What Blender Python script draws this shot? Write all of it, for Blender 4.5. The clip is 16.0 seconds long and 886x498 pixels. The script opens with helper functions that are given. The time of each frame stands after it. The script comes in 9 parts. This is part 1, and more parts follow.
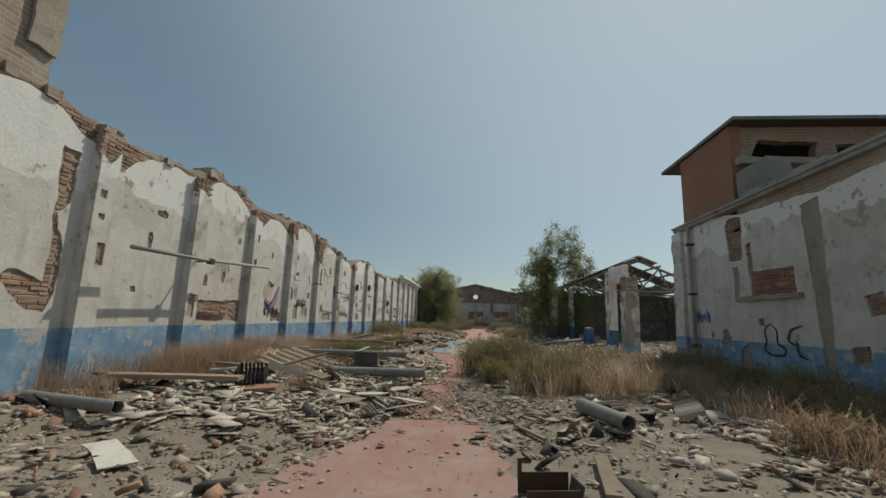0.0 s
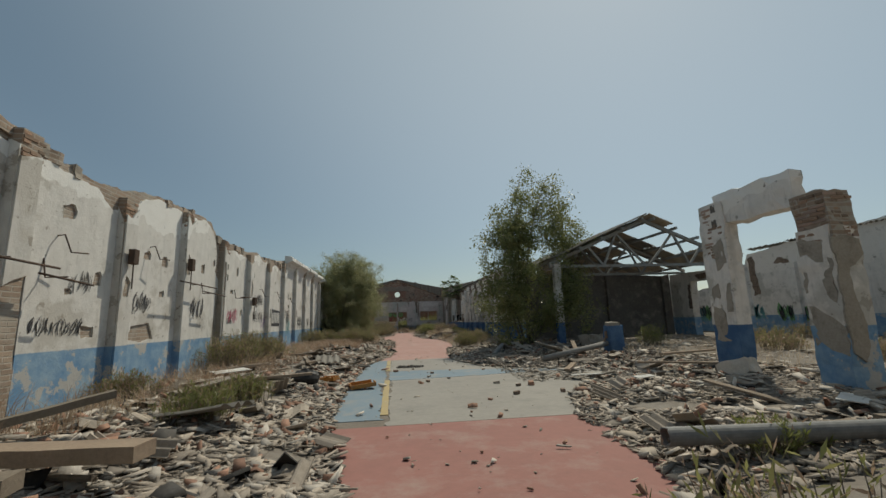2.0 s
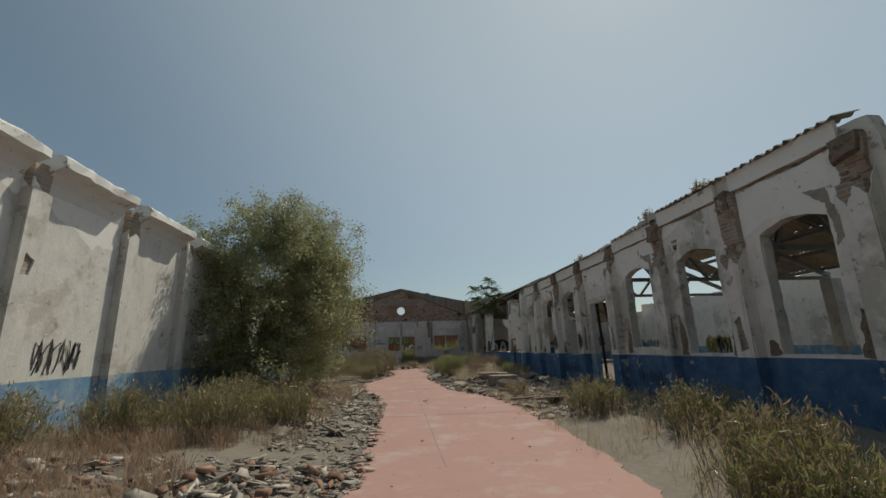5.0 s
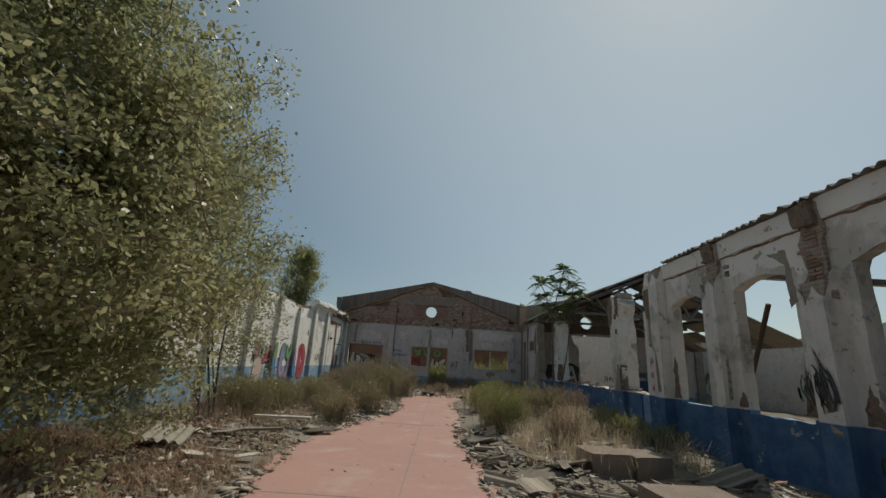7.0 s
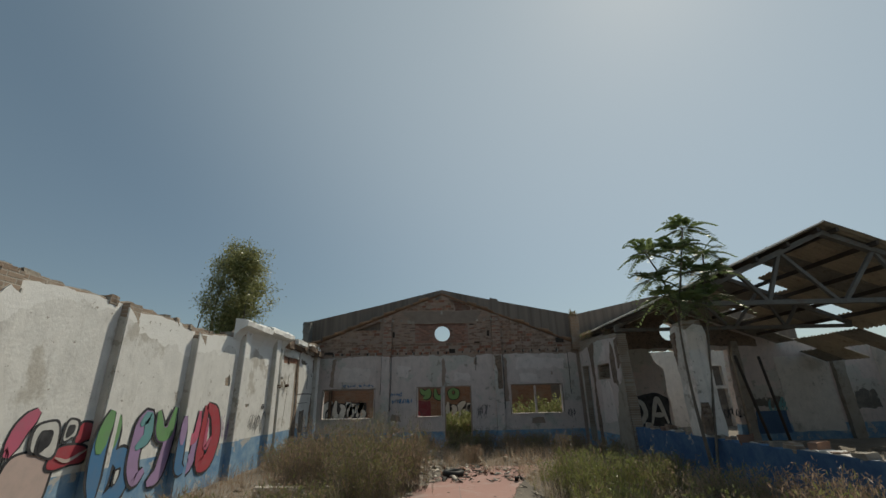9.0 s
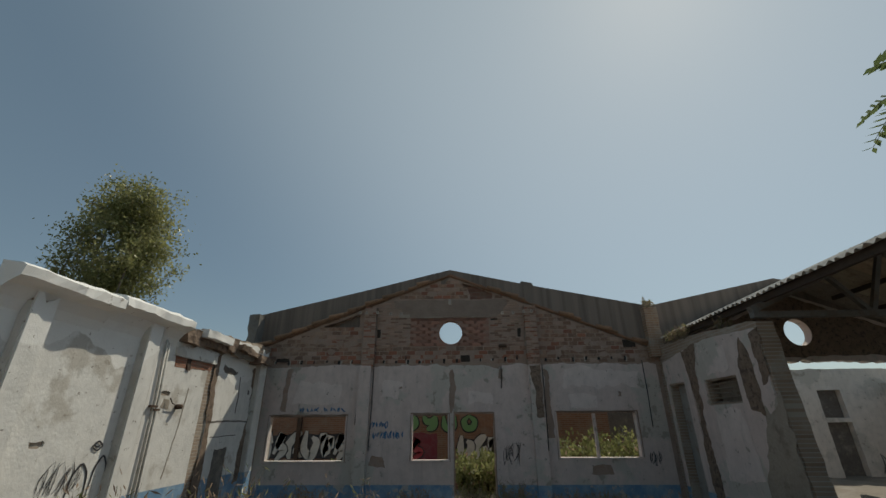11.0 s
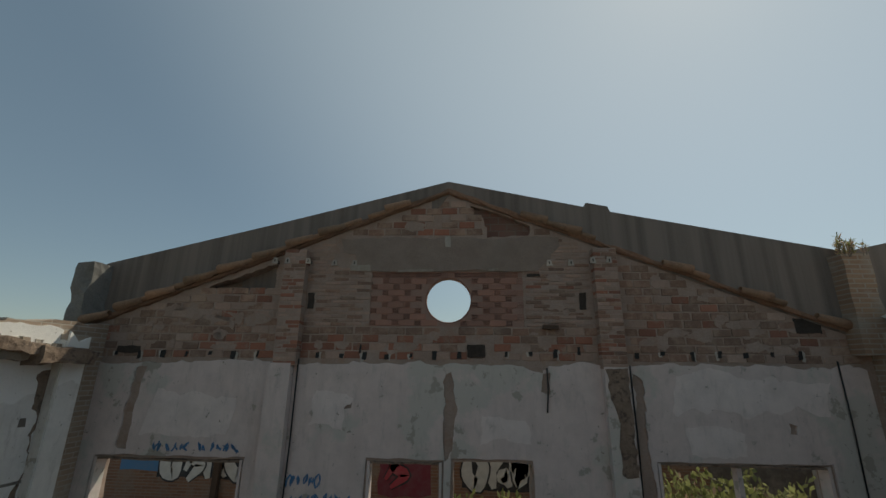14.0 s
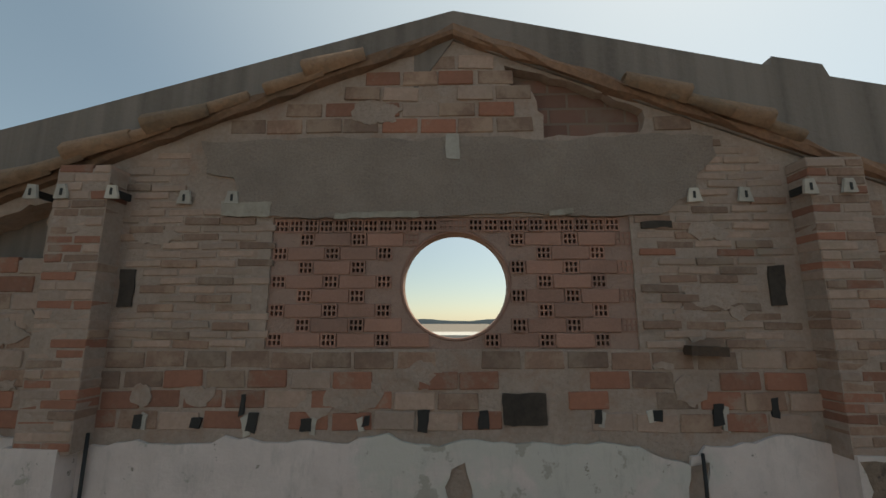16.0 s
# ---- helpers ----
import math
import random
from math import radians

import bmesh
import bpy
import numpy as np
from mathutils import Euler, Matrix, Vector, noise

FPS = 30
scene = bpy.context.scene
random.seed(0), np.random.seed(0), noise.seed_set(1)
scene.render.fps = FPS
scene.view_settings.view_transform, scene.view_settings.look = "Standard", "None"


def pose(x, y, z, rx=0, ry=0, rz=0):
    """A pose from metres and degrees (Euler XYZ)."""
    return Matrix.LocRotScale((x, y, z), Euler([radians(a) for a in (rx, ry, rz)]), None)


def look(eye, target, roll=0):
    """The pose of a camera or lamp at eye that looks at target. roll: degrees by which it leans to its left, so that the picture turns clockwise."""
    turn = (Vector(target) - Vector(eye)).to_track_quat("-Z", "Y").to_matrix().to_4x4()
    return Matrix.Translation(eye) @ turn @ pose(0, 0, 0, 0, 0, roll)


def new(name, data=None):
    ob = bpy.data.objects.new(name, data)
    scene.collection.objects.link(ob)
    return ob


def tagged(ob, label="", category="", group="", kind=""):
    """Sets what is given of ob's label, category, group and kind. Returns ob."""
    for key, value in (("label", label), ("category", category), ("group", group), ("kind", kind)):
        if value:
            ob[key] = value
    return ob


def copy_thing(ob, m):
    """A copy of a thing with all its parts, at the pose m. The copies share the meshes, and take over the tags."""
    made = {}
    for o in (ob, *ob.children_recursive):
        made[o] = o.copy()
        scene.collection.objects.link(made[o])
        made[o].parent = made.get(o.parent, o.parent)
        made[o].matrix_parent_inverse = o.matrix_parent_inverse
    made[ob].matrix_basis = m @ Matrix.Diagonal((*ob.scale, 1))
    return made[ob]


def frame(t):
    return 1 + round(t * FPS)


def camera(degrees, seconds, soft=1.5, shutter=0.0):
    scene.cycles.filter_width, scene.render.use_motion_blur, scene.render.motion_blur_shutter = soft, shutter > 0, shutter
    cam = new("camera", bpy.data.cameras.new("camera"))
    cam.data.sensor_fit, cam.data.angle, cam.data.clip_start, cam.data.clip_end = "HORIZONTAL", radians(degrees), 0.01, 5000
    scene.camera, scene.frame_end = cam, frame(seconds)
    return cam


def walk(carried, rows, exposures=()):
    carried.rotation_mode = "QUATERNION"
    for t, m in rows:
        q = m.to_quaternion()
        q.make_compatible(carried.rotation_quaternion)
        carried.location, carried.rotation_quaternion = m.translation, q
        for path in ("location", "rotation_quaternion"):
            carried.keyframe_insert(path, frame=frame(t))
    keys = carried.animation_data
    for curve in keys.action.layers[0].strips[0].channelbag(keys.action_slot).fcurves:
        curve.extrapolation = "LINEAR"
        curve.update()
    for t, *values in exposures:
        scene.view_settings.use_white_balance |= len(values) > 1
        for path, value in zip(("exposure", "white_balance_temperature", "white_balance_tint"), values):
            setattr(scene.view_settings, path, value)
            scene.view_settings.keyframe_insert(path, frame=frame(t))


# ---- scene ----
cam = camera(93.9, 16.0)
PATH = [
    (0, (0.319, 1.11, 1.453), (0.149, 3.076, 1.781), 1.8),
    (0.5, (0.012, 3.832, 1.489), (-0.025, 5.804, 1.825), -0.1),
    (1, (-0.321, 6.579, 1.537), (-0.184, 8.546, 1.869), -1.7),
    (1.5, (-0.555, 9.473, 1.461), (-0.324, 11.431, 1.798), -1.7),
    (2, (-0.697, 12.424, 1.421), (-0.451, 14.38, 1.758), -1.8),
    (2.5, (-0.782, 15.43, 1.365), (-0.533, 17.385, 1.707), -2.1),
    (3, (-0.735, 18.484, 1.311), (-0.491, 20.436, 1.674), -2.2),
    (3.5, (-0.599, 21.531, 1.286), (-0.367, 23.477, 1.684), -2.0),
    (6, (0.296, 35.809, 1.581), (0.459, 37.74, 2.076), -0.6),
    (6.5, (0.597, 38.436, 1.6), (0.684, 40.367, 2.111), 0.6),
    (7, (0.844, 41.012, 1.615), (0.824, 42.939, 2.148), 3.5),
    (7.5, (0.881, 43.494, 1.482), (0.834, 45.415, 2.037), 4.1),
    (8, (0.671, 45.786, 1.508), (0.651, 47.691, 2.116), 1.5),
    (8.5, (0.49, 48.005, 1.757), (0.475, 49.889, 2.429), -0.2),
    (9, (0.157, 50.071, 2.131), (0.154, 51.953, 2.808), -1.2),
    (11.5, (0.55, 58.078, 2.362), (0.431, 59.909, 3.158), 0.1),
    (12, (0.57, 59.273, 2.658), (0.438, 61.119, 3.415), 0.3),
    (12.5, (0.541, 60.334, 3.039), (0.404, 62.201, 3.743), 0.8),
    (13, (0.596, 61.316, 3.45), (0.454, 63.203, 4.096), 0.6),
    (13.5, (0.579, 62.264, 3.789), (0.431, 64.17, 4.377), 0.5),
    (14, (0.48, 63.231, 3.906), (0.319, 65.144, 4.467), 0.7),
    (14.5, (0.352, 64.208, 3.815), (0.19, 66.11, 4.412), 0.2),
    (15, (0.277, 65.163, 4.037), (0.124, 67.079, 4.591), -1.4),
    (15.5, (0.191, 66.132, 4.325), (0.046, 68.065, 4.819), -1.6),
    (16, (0.07, 67.158, 4.755), (-0.032, 69.124, 5.107), -0.0),
]
walk(cam, [(t, look(eye, target, roll)) for t, eye, target, roll in PATH], [(0, 0.09, 7200, 5), (1.2, 0.07, 7200, 5), (2.2, 0.0, 7200, 5), (13, 0.0, 7200, 5), (14.5, 0.17, 7400, 5), (15.5, 0.5, 7600, 6), (16, 0.74, 7900, 7)])

# ---- sky and sun: high, ahead and to the right, through summer haze ----
SUN_EL, SUN_AZ = radians(52), radians(36)
world = bpy.data.worlds.new("sky")
scene.world = world
world.use_nodes = True
wn = world.node_tree
sky = wn.nodes.new("ShaderNodeTexSky")
sky.sky_type, sky.sun_disc = "NISHITA", False
sky.sun_elevation, sky.sun_rotation = SUN_EL, SUN_AZ
sky.altitude, sky.air_density, sky.dust_density, sky.ozone_density = 60, 1.0, 0.3, 0.9
clear = wn.nodes["Background"]
clear.inputs["Strength"].default_value = 0.095
wn.links.new(sky.outputs[0], clear.inputs["Color"])
haze = wn.nodes.new("ShaderNodeBackground")  # summer haze over the whole sky, paler the nearer to the sun
toward = wn.nodes.new("ShaderNodeVectorMath")
toward.operation = "DOT_PRODUCT"
toward.inputs[1].default_value = (math.sin(SUN_AZ) * math.cos(SUN_EL), math.cos(SUN_AZ) * math.cos(SUN_EL), math.sin(SUN_EL))
wn.links.new(wn.nodes.new("ShaderNodeTexCoord").outputs["Generated"], toward.inputs[0])
pale = wn.nodes.new("ShaderNodeValToRGB")
pale.color_ramp.interpolation = "EASE"
pale.color_ramp.elements[0].position, pale.color_ramp.elements[0].color = 0.42, (0.118, 0.176, 0.222, 1)
pale.color_ramp.elements[1].position, pale.color_ramp.elements[1].color = 1.0, (0.465, 0.545, 0.59, 1)
wn.links.new(toward.outputs["Value"], pale.inputs["Fac"])
wn.links.new(pale.outputs["Color"], haze.inputs["Color"])
haze.inputs["Strength"].default_value = 1.0
veil = wn.nodes.new("ShaderNodeMixShader")
veil.inputs[0].default_value = 0.55
wn.links.new(clear.outputs[0], veil.inputs[1])
wn.links.new(haze.outputs[0], veil.inputs[2])
wn.links.new(veil.outputs[0], wn.nodes["World Output"].inputs["Surface"])
sun = new("sun", bpy.data.lights.new("sun", "SUN"))
sun.data.energy, sun.data.angle, sun.data.color = 2.7, radians(0.7), (1.0, 0.95, 0.87)
sun.matrix_world = look((math.sin(SUN_AZ) * math.cos(SUN_EL) * 60, math.cos(SUN_AZ) * math.cos(SUN_EL) * 60, math.sin(SUN_EL) * 60), (0, 0, 0))

# ---- materials ----
def material(name):
    m = bpy.data.materials.new(name)
    m.use_nodes = True
    return m, m.node_tree, m.node_tree.nodes["Principled BSDF"]


def put(nt, kind, **values):
    n = nt.nodes.new(kind)
    for k, v in values.items():
        if k in n.inputs:
            n.inputs[k].default_value = v
    return n


def noise_at(nt, scale, detail=4.0, rough=0.6, co=None):
    n = put(nt, "ShaderNodeTexNoise", Scale=scale, Detail=detail, Roughness=rough)
    if co is not None:
        nt.links.new(co, n.inputs["Vector"])
    return n.outputs["Fac"]


def ramp(nt, fac, stops):
    r = nt.nodes.new("ShaderNodeValToRGB")
    e = r.color_ramp.elements
    while len(e) < len(stops):
        e.new(0.5)
    for el, (p, c) in zip(e, stops):
        el.position, el.color = p, (*c, 1) if len(c) == 3 else c
    nt.links.new(fac, r.inputs["Fac"])
    return r.outputs["Color"]


def mixed(nt, fac, a, b, mode="MIX"):
    m = nt.nodes.new("ShaderNodeMix")
    m.data_type, m.blend_type = "RGBA", mode
    for sock, v in ((m.inputs[0], fac), (m.inputs[6], a), (m.inputs[7], b)):
        if isinstance(v, (int, float)):
            sock.default_value = v
        elif isinstance(v, tuple):
            sock.default_value = (*v, 1)
        else:
            nt.links.new(v, sock)
    return m.outputs[2]


def spot(nt, fac, lo, hi):
    r = nt.nodes.new("ShaderNodeMapRange")
    nt.links.new(fac, r.inputs["Value"])
    r.inputs["From Min"].default_value, r.inputs["From Max"].default_value = lo, hi
    return r.outputs["Result"]


def sums(nt, op, a, b):
    m = nt.nodes.new("ShaderNodeMath")
    m.operation = op
    for sock, v in ((m.inputs[0], a), (m.inputs[1], b)):
        if isinstance(v, (int, float)):
            sock.default_value = v
        else:
            nt.links.new(v, sock)
    return m.outputs[0]


def place_of(nt):
    return nt.nodes.new("ShaderNodeNewGeometry").outputs["Position"]


def bumped(nt, bsdf, height, strength, distance=0.02):
    b = put(nt, "ShaderNodeBump", Strength=strength, Distance=distance)
    nt.links.new(height, b.inputs["Height"])
    nt.links.new(b.outputs["Normal"], bsdf.inputs["Normal"])


def surface(name, a, b, grain=18.0, blotch=1.1, rough=0.9, bump=0.35, stain=None, metal=0.0, vary=0.0, island=0.0, stain_at=(0.52, 0.7)):
    """Two colours mixed by a fine and a broad noise, an optional stain, and variation from piece to piece."""
    m, nt, bsdf = material(name)
    co = place_of(nt)
    fine, broad = noise_at(nt, grain, 6, 0.65, co), noise_at(nt, blotch, 5, 0.6, co)
    col = mixed(nt, spot(nt, sums(nt, "ADD", sums(nt, "MULTIPLY", fine, 0.5), sums(nt, "MULTIPLY", broad, 0.5)), 0.36, 0.64), a, b)
    if stain:
        col = mixed(nt, spot(nt, noise_at(nt, blotch * 2.3, 8, 0.7, co), *stain_at), col, stain)
    if vary:
        rnd = nt.nodes.new("ShaderNodeObjectInfo").outputs["Random"]
        col = mixed(nt, 1.0, col, ramp(nt, rnd, [(0, (1 - vary,) * 3), (1, (1 + vary * 0.4, 1, 1 - vary * 0.2))]), "MULTIPLY")
    if island:
        rnd = nt.nodes.new("ShaderNodeNewGeometry").outputs["Random Per Island"]
        col = mixed(nt, 1.0, col, ramp(nt, rnd, [(0, (1 - island,) * 3), (1, (1 + island * 0.42, 1 + island * 0.36, 1 + island * 0.28))]), "MULTIPLY")
    nt.links.new(col, bsdf.inputs["Base Color"])
    bsdf.inputs["Roughness"].default_value, bsdf.inputs["Metallic"].default_value = rough, metal
    bsdf.inputs["Specular IOR Level"].default_value = 0.25
    if bump:
        bumped(nt, bsdf, fine, bump)
    return m


def painted_plaster(name, dado=1.15, white=(0.64, 0.615, 0.575), wear=0.0, coat=None, streak=0.8, blues=((0.15, 0.28, 0.44), (0.28, 0.40, 0.51)), flake=0.56, fresh=((0.75, 0.74, 0.71), (0.66, 0.645, 0.61))):
    """Old whitewash with grime and bare render, a whiter second coat above, and a blue painted dado that has flaked."""
    m, nt, bsdf = material(name)
    co = place_of(nt)
    fine, broad, mid = noise_at(nt, 26, 6, 0.7, co), noise_at(nt, 0.75, 6, 0.62, co), noise_at(nt, 3.2, 7, 0.66, co)
    sep = nt.nodes.new("ShaderNodeSeparateXYZ")
    nt.links.new(co, sep.inputs[0])
    col = mixed(nt, spot(nt, mid, 0.40, 0.68), white, tuple(v * 0.86 for v in white))
    drip = put(nt, "ShaderNodeMapping", Scale=(2.2, 2.2, 0.22))
    nt.links.new(co, drip.inputs["Vector"])
    col = mixed(nt, spot(nt, noise_at(nt, 2.0, 5, 0.6, drip.outputs[0]), 0.53, 0.72), col, tuple(v * streak for v in white))
    col = mixed(nt, spot(nt, broad, 0.545 - wear, 0.60 - wear), col, (0.535, 0.505, 0.46))
    scuff = put(nt, "ShaderNodeMapping", Scale=(3.0, 3.0, 0.9))
    nt.links.new(co, scuff.inputs["Vector"])
    col = mixed(nt, sums(nt, "MULTIPLY", spot(nt, noise_at(nt, 2.6, 7, 0.75, scuff.outputs[0]), 0.54, 0.68), 0.36), col, (0.33, 0.31, 0.285))
    if coat:
        edge = sums(nt, "ADD", sep.outputs["Z"], sums(nt, "MULTIPLY", noise_at(nt, 0.62, 4, 0.5, co), 2.4))
        col = mixed(nt, spot(nt, edge, coat + 1.2, coat + 1.225), col, mixed(nt, spot(nt, mid, 0.5, 0.75), *fresh))
    col = mixed(nt, spot(nt, sums(nt, "ADD", mid, sums(nt, "MULTIPLY", broad, 0.45)), 0.865 - wear, 0.89 - wear), col, (0.39, 0.355, 0.31))
    col = mixed(nt, spot(nt, noise_at(nt, 7, 5, 0.72, co), 0.655, 0.68), col, (0.27, 0.235, 0.20))
    blue = mixed(nt, spot(nt, mid, 0.4, 0.65), *blues)
    blue = mixed(nt, spot(nt, noise_at(nt, 2.1, 8, 0.72, co), flake, flake + 0.025), blue, (0.45, 0.44, 0.42))
    line = spot(nt, sums(nt, "ADD", sep.outputs["Z"], sums(nt, "MULTIPLY", fine, 0.03)), dado, dado + 0.012)
    col = mixed(nt, line, blue, col)
    nt.links.new(col, bsdf.inputs["Base Color"])
    bsdf.inputs["Roughness"].default_value = 0.92
    bsdf.inputs["Specular IOR Level"].default_value = 0.2
    bumped(nt, bsdf, sums(nt, "ADD", mid, sums(nt, "MULTIPLY", fine, 0.35)), 0.45, 0.03)
    return m


def brickwork(name, a, b, mortar, length=0.29, height=0.075, turn=False):
    """Coursed brick for surfaces seen from far off."""
    m, nt, bsdf = material(name)
    co = place_of(nt)
    sep = nt.nodes.new("ShaderNodeSeparateXYZ")
    nt.links.new(co, sep.inputs[0])
    comb = nt.nodes.new("ShaderNodeCombineXYZ")
    nt.links.new(sep.outputs["Y" if turn else "X"], comb.inputs[0])
    nt.links.new(sep.outputs["Z"], comb.inputs[1])
    br = put(nt, "ShaderNodeTexBrick", Scale=1.0)
    for k, v in (("Brick Width", length), ("Row Height", height), ("Mortar Size", 0.011), ("Mortar Smooth", 0.3), ("Bias", 0.0)):
        br.inputs[k].default_value = v
    br.inputs["Color1"].default_value, br.inputs["Color2"].default_value, br.inputs["Mortar"].default_value = (*a, 1), (*b, 1), (*mortar, 1)
    nt.links.new(comb.outputs[0], br.inputs["Vector"])
    fine = noise_at(nt, 22, 6, 0.7, co)
    col = mixed(nt, spot(nt, noise_at(nt, 1.6, 6, 0.6, co), 0.5, 0.66), br.outputs["Color"], mortar)
    nt.links.new(col, bsdf.inputs["Base Color"])
    bsdf.inputs["Roughness"].default_value = 0.95
    h = sums(nt, "SUBTRACT", sums(nt, "MULTIPLY", fine, 0.5), br.outputs["Fac"])
    bumped(nt, bsdf, h, 0.6, 0.02)
    return m


PLASTER = painted_plaster("whitewashed_plaster", coat=3.45, wear=0.012)
PLASTER_WORN = painted_plaster("worn_plaster", wear=0.045, coat=4.0)
DEEP = ((0.062, 0.125, 0.24), (0.105, 0.185, 0.305))
PLASTER_E = painted_plaster("east_wall_plaster", coat=3.45, wear=0.014, blues=DEEP, flake=0.615, white=(0.78, 0.73, 0.68), fresh=((0.83, 0.79, 0.745), (0.76, 0.715, 0.665)))
PLASTER_E_WORN = painted_plaster("east_wall_worn_plaster", wear=0.036, coat=4.0, blues=DEEP, flake=0.615, white=(0.77, 0.72, 0.67), fresh=((0.83, 0.79, 0.745), (0.76, 0.715, 0.665)))
PLASTER_FAR = painted_plaster("far_wall_plaster", coat=3.45, white=(0.76, 0.71, 0.66), fresh=((0.78, 0.725, 0.67), (0.69, 0.635, 0.58)))
PLASTER_CLEAN = painted_plaster("clean_whitewash", coat=3.45, wear=-0.045, streak=0.92, white=(0.76, 0.745, 0.715), fresh=((0.82, 0.81, 0.785), (0.76, 0.745, 0.715)))
PLASTER_MID = painted_plaster("chalky_whitewash", coat=3.9, wear=-0.025, streak=0.87, white=(0.715, 0.69, 0.65), fresh=((0.81, 0.795, 0.76), (0.74, 0.72, 0.68)))
PLASTER_ROOM = painted_plaster("room_plaster", dado=-1.0, white=(0.70, 0.645, 0.59), streak=0.9)
PLASTER_RUIN = painted_plaster("ruined_plaster", wear=0.05, white=(0.74, 0.69, 0.635))
PLASTER_DIM = painted_plaster("grey_plaster", dado=0.75, white=(0.66, 0.565, 0.53), wear=0.035, streak=0.86)
PLASTER_PATCH = painted_plaster("patched_plaster", dado=-1.0, white=(0.73, 0.645, 0.61), wear=-0.03, streak=0.93)
BRICK_SIDE = brickwork("old_brick_side", (0.36, 0.275, 0.21), (0.28, 0.205, 0.155), (0.40, 0.355, 0.30), turn=True)
BRICK_END = brickwork("old_brick_end", (0.351, 0.234, 0.156), (0.286, 0.182, 0.124), (0.351, 0.305, 0.254))
BRICK_RED = brickwork("red_brick", (0.36, 0.15, 0.085), (0.30, 0.125, 0.075), (0.30, 0.20, 0.15), height=0.06, turn=True)
BRICK_YARD = brickwork("yard_brick", (0.28, 0.15, 0.095), (0.22, 0.115, 0.075), (0.27, 0.2, 0.155))
BRICK_DEEP = brickwork("deep_red_brick", (0.235, 0.125, 0.095), (0.18, 0.098, 0.076), (0.21, 0.155, 0.125), height=0.125)
BRICK = surface("brick_piece", (0.315, 0.21, 0.163), (0.215, 0.145, 0.113), grain=30, blotch=1.6, vary=0.26, stain=(0.37, 0.275, 0.215), stain_at=(0.46, 0.6))
BRICK_PALE = surface("pale_brick_piece", (0.45, 0.34, 0.283), (0.34, 0.25, 0.205), grain=30, blotch=2, vary=0.2, stain=(0.34, 0.27, 0.215))
BRICK_HOT = surface("red_brick_piece", (0.36, 0.175, 0.125), (0.28, 0.14, 0.10), grain=30, blotch=1.6, vary=0.28, stain=(0.34, 0.255, 0.205), stain_at=(0.54, 0.66))
BRICK_BLOCK = surface("hollow_brick", (0.40, 0.235, 0.185), (0.32, 0.19, 0.15), grain=50, blotch=4, vary=0.22)
MORTAR = surface("mortar", (0.42, 0.325, 0.272), (0.30, 0.23, 0.19), grain=35, blotch=2.5, bump=0.7, stain=(0.33, 0.22, 0.17))
LATTICE_MORTAR = surface("pink_mortar", (0.37, 0.245, 0.20), (0.30, 0.20, 0.162), grain=40, blotch=4, bump=0.6)
WALL_BRICK = surface("old_wall_brick", (0.39, 0.295, 0.225), (0.29, 0.21, 0.155), grain=40, blotch=2, vary=0.4, stain=(0.40, 0.345, 0.28), stain_at=(0.55, 0.68))
CONCRETE = surface("weathered_concrete", (0.299, 0.287, 0.270), (0.196, 0.190, 0.178), grain=30, blotch=0.7, stain=(0.138, 0.132, 0.121))


def streaked(name, a, b):
    """Concrete with dark rain streaks."""
    m, nt, bsdf = material(name)
    co = place_of(nt)
    mp = put(nt, "ShaderNodeMapping", Scale=(3.2, 3.2, 0.12))
    nt.links.new(co, mp.inputs["Vector"])
    fine = noise_at(nt, 30, 5, 0.65, co)
    col = mixed(nt, spot(nt, noise_at(nt, 1.9, 4, 0.5, mp.outputs[0]), 0.40, 0.68), a, b)
    col = mixed(nt, sums(nt, "MULTIPLY", spot(nt, fine, 0.4, 0.8), 0.35), col, a)
    nt.links.new(col, bsdf.inputs["Base Color"])
    bsdf.inputs["Roughness"].default_value = 0.93
    bumped(nt, bsdf, fine, 0.4)
    return m


PARAPET = streaked("streaked_concrete", (0.232, 0.194, 0.168), (0.142, 0.118, 0.102))
CONCRETE_RAW = surface("gravel_concrete", (0.335, 0.268, 0.226), (0.24, 0.19, 0.16), grain=60, blotch=3, bump=0.9)
ROUGHCAST = surface("bare_render", (0.396, 0.352, 0.297), (0.297, 0.259, 0.215), grain=24, blotch=1.5, stain=(0.220, 0.187, 0.154), bump=0.6)
SCAR_BROWN = surface("bare_brown_masonry", (0.29, 0.215, 0.165), (0.18, 0.132, 0.10), grain=22, blotch=4, bump=0.95, stain=(0.12, 0.09, 0.072), stain_at=(0.52, 0.6))
STEEL_DARK = surface("dusty_dark_steel", (0.20, 0.19, 0.175), (0.14, 0.132, 0.122), grain=20, blotch=1.2, rough=0.7, bump=0.1, stain=(0.15, 0.11, 0.08))
TILE_OCHRE = surface("ochre_clay_tile", (0.385, 0.26, 0.175), (0.26, 0.175, 0.122), grain=30, blotch=5, vary=0.3, stain=(0.24, 0.18, 0.13), bump=0.6)
LITTER = surface("dead_leaf", (0.27, 0.165, 0.115), (0.17, 0.105, 0.075), grain=40, blotch=2, island=0.4)
TERRACOTTA = surface("clay_tile", (0.335, 0.22, 0.155), (0.20, 0.135, 0.10), grain=30, blotch=3, vary=0.4, stain=(0.19, 0.15, 0.115))
DIRT = surface("dusty_ground", (0.235, 0.205, 0.17), (0.17, 0.145, 0.12), grain=9, blotch=0.35, bump=0.9, stain=(0.27, 0.25, 0.22))
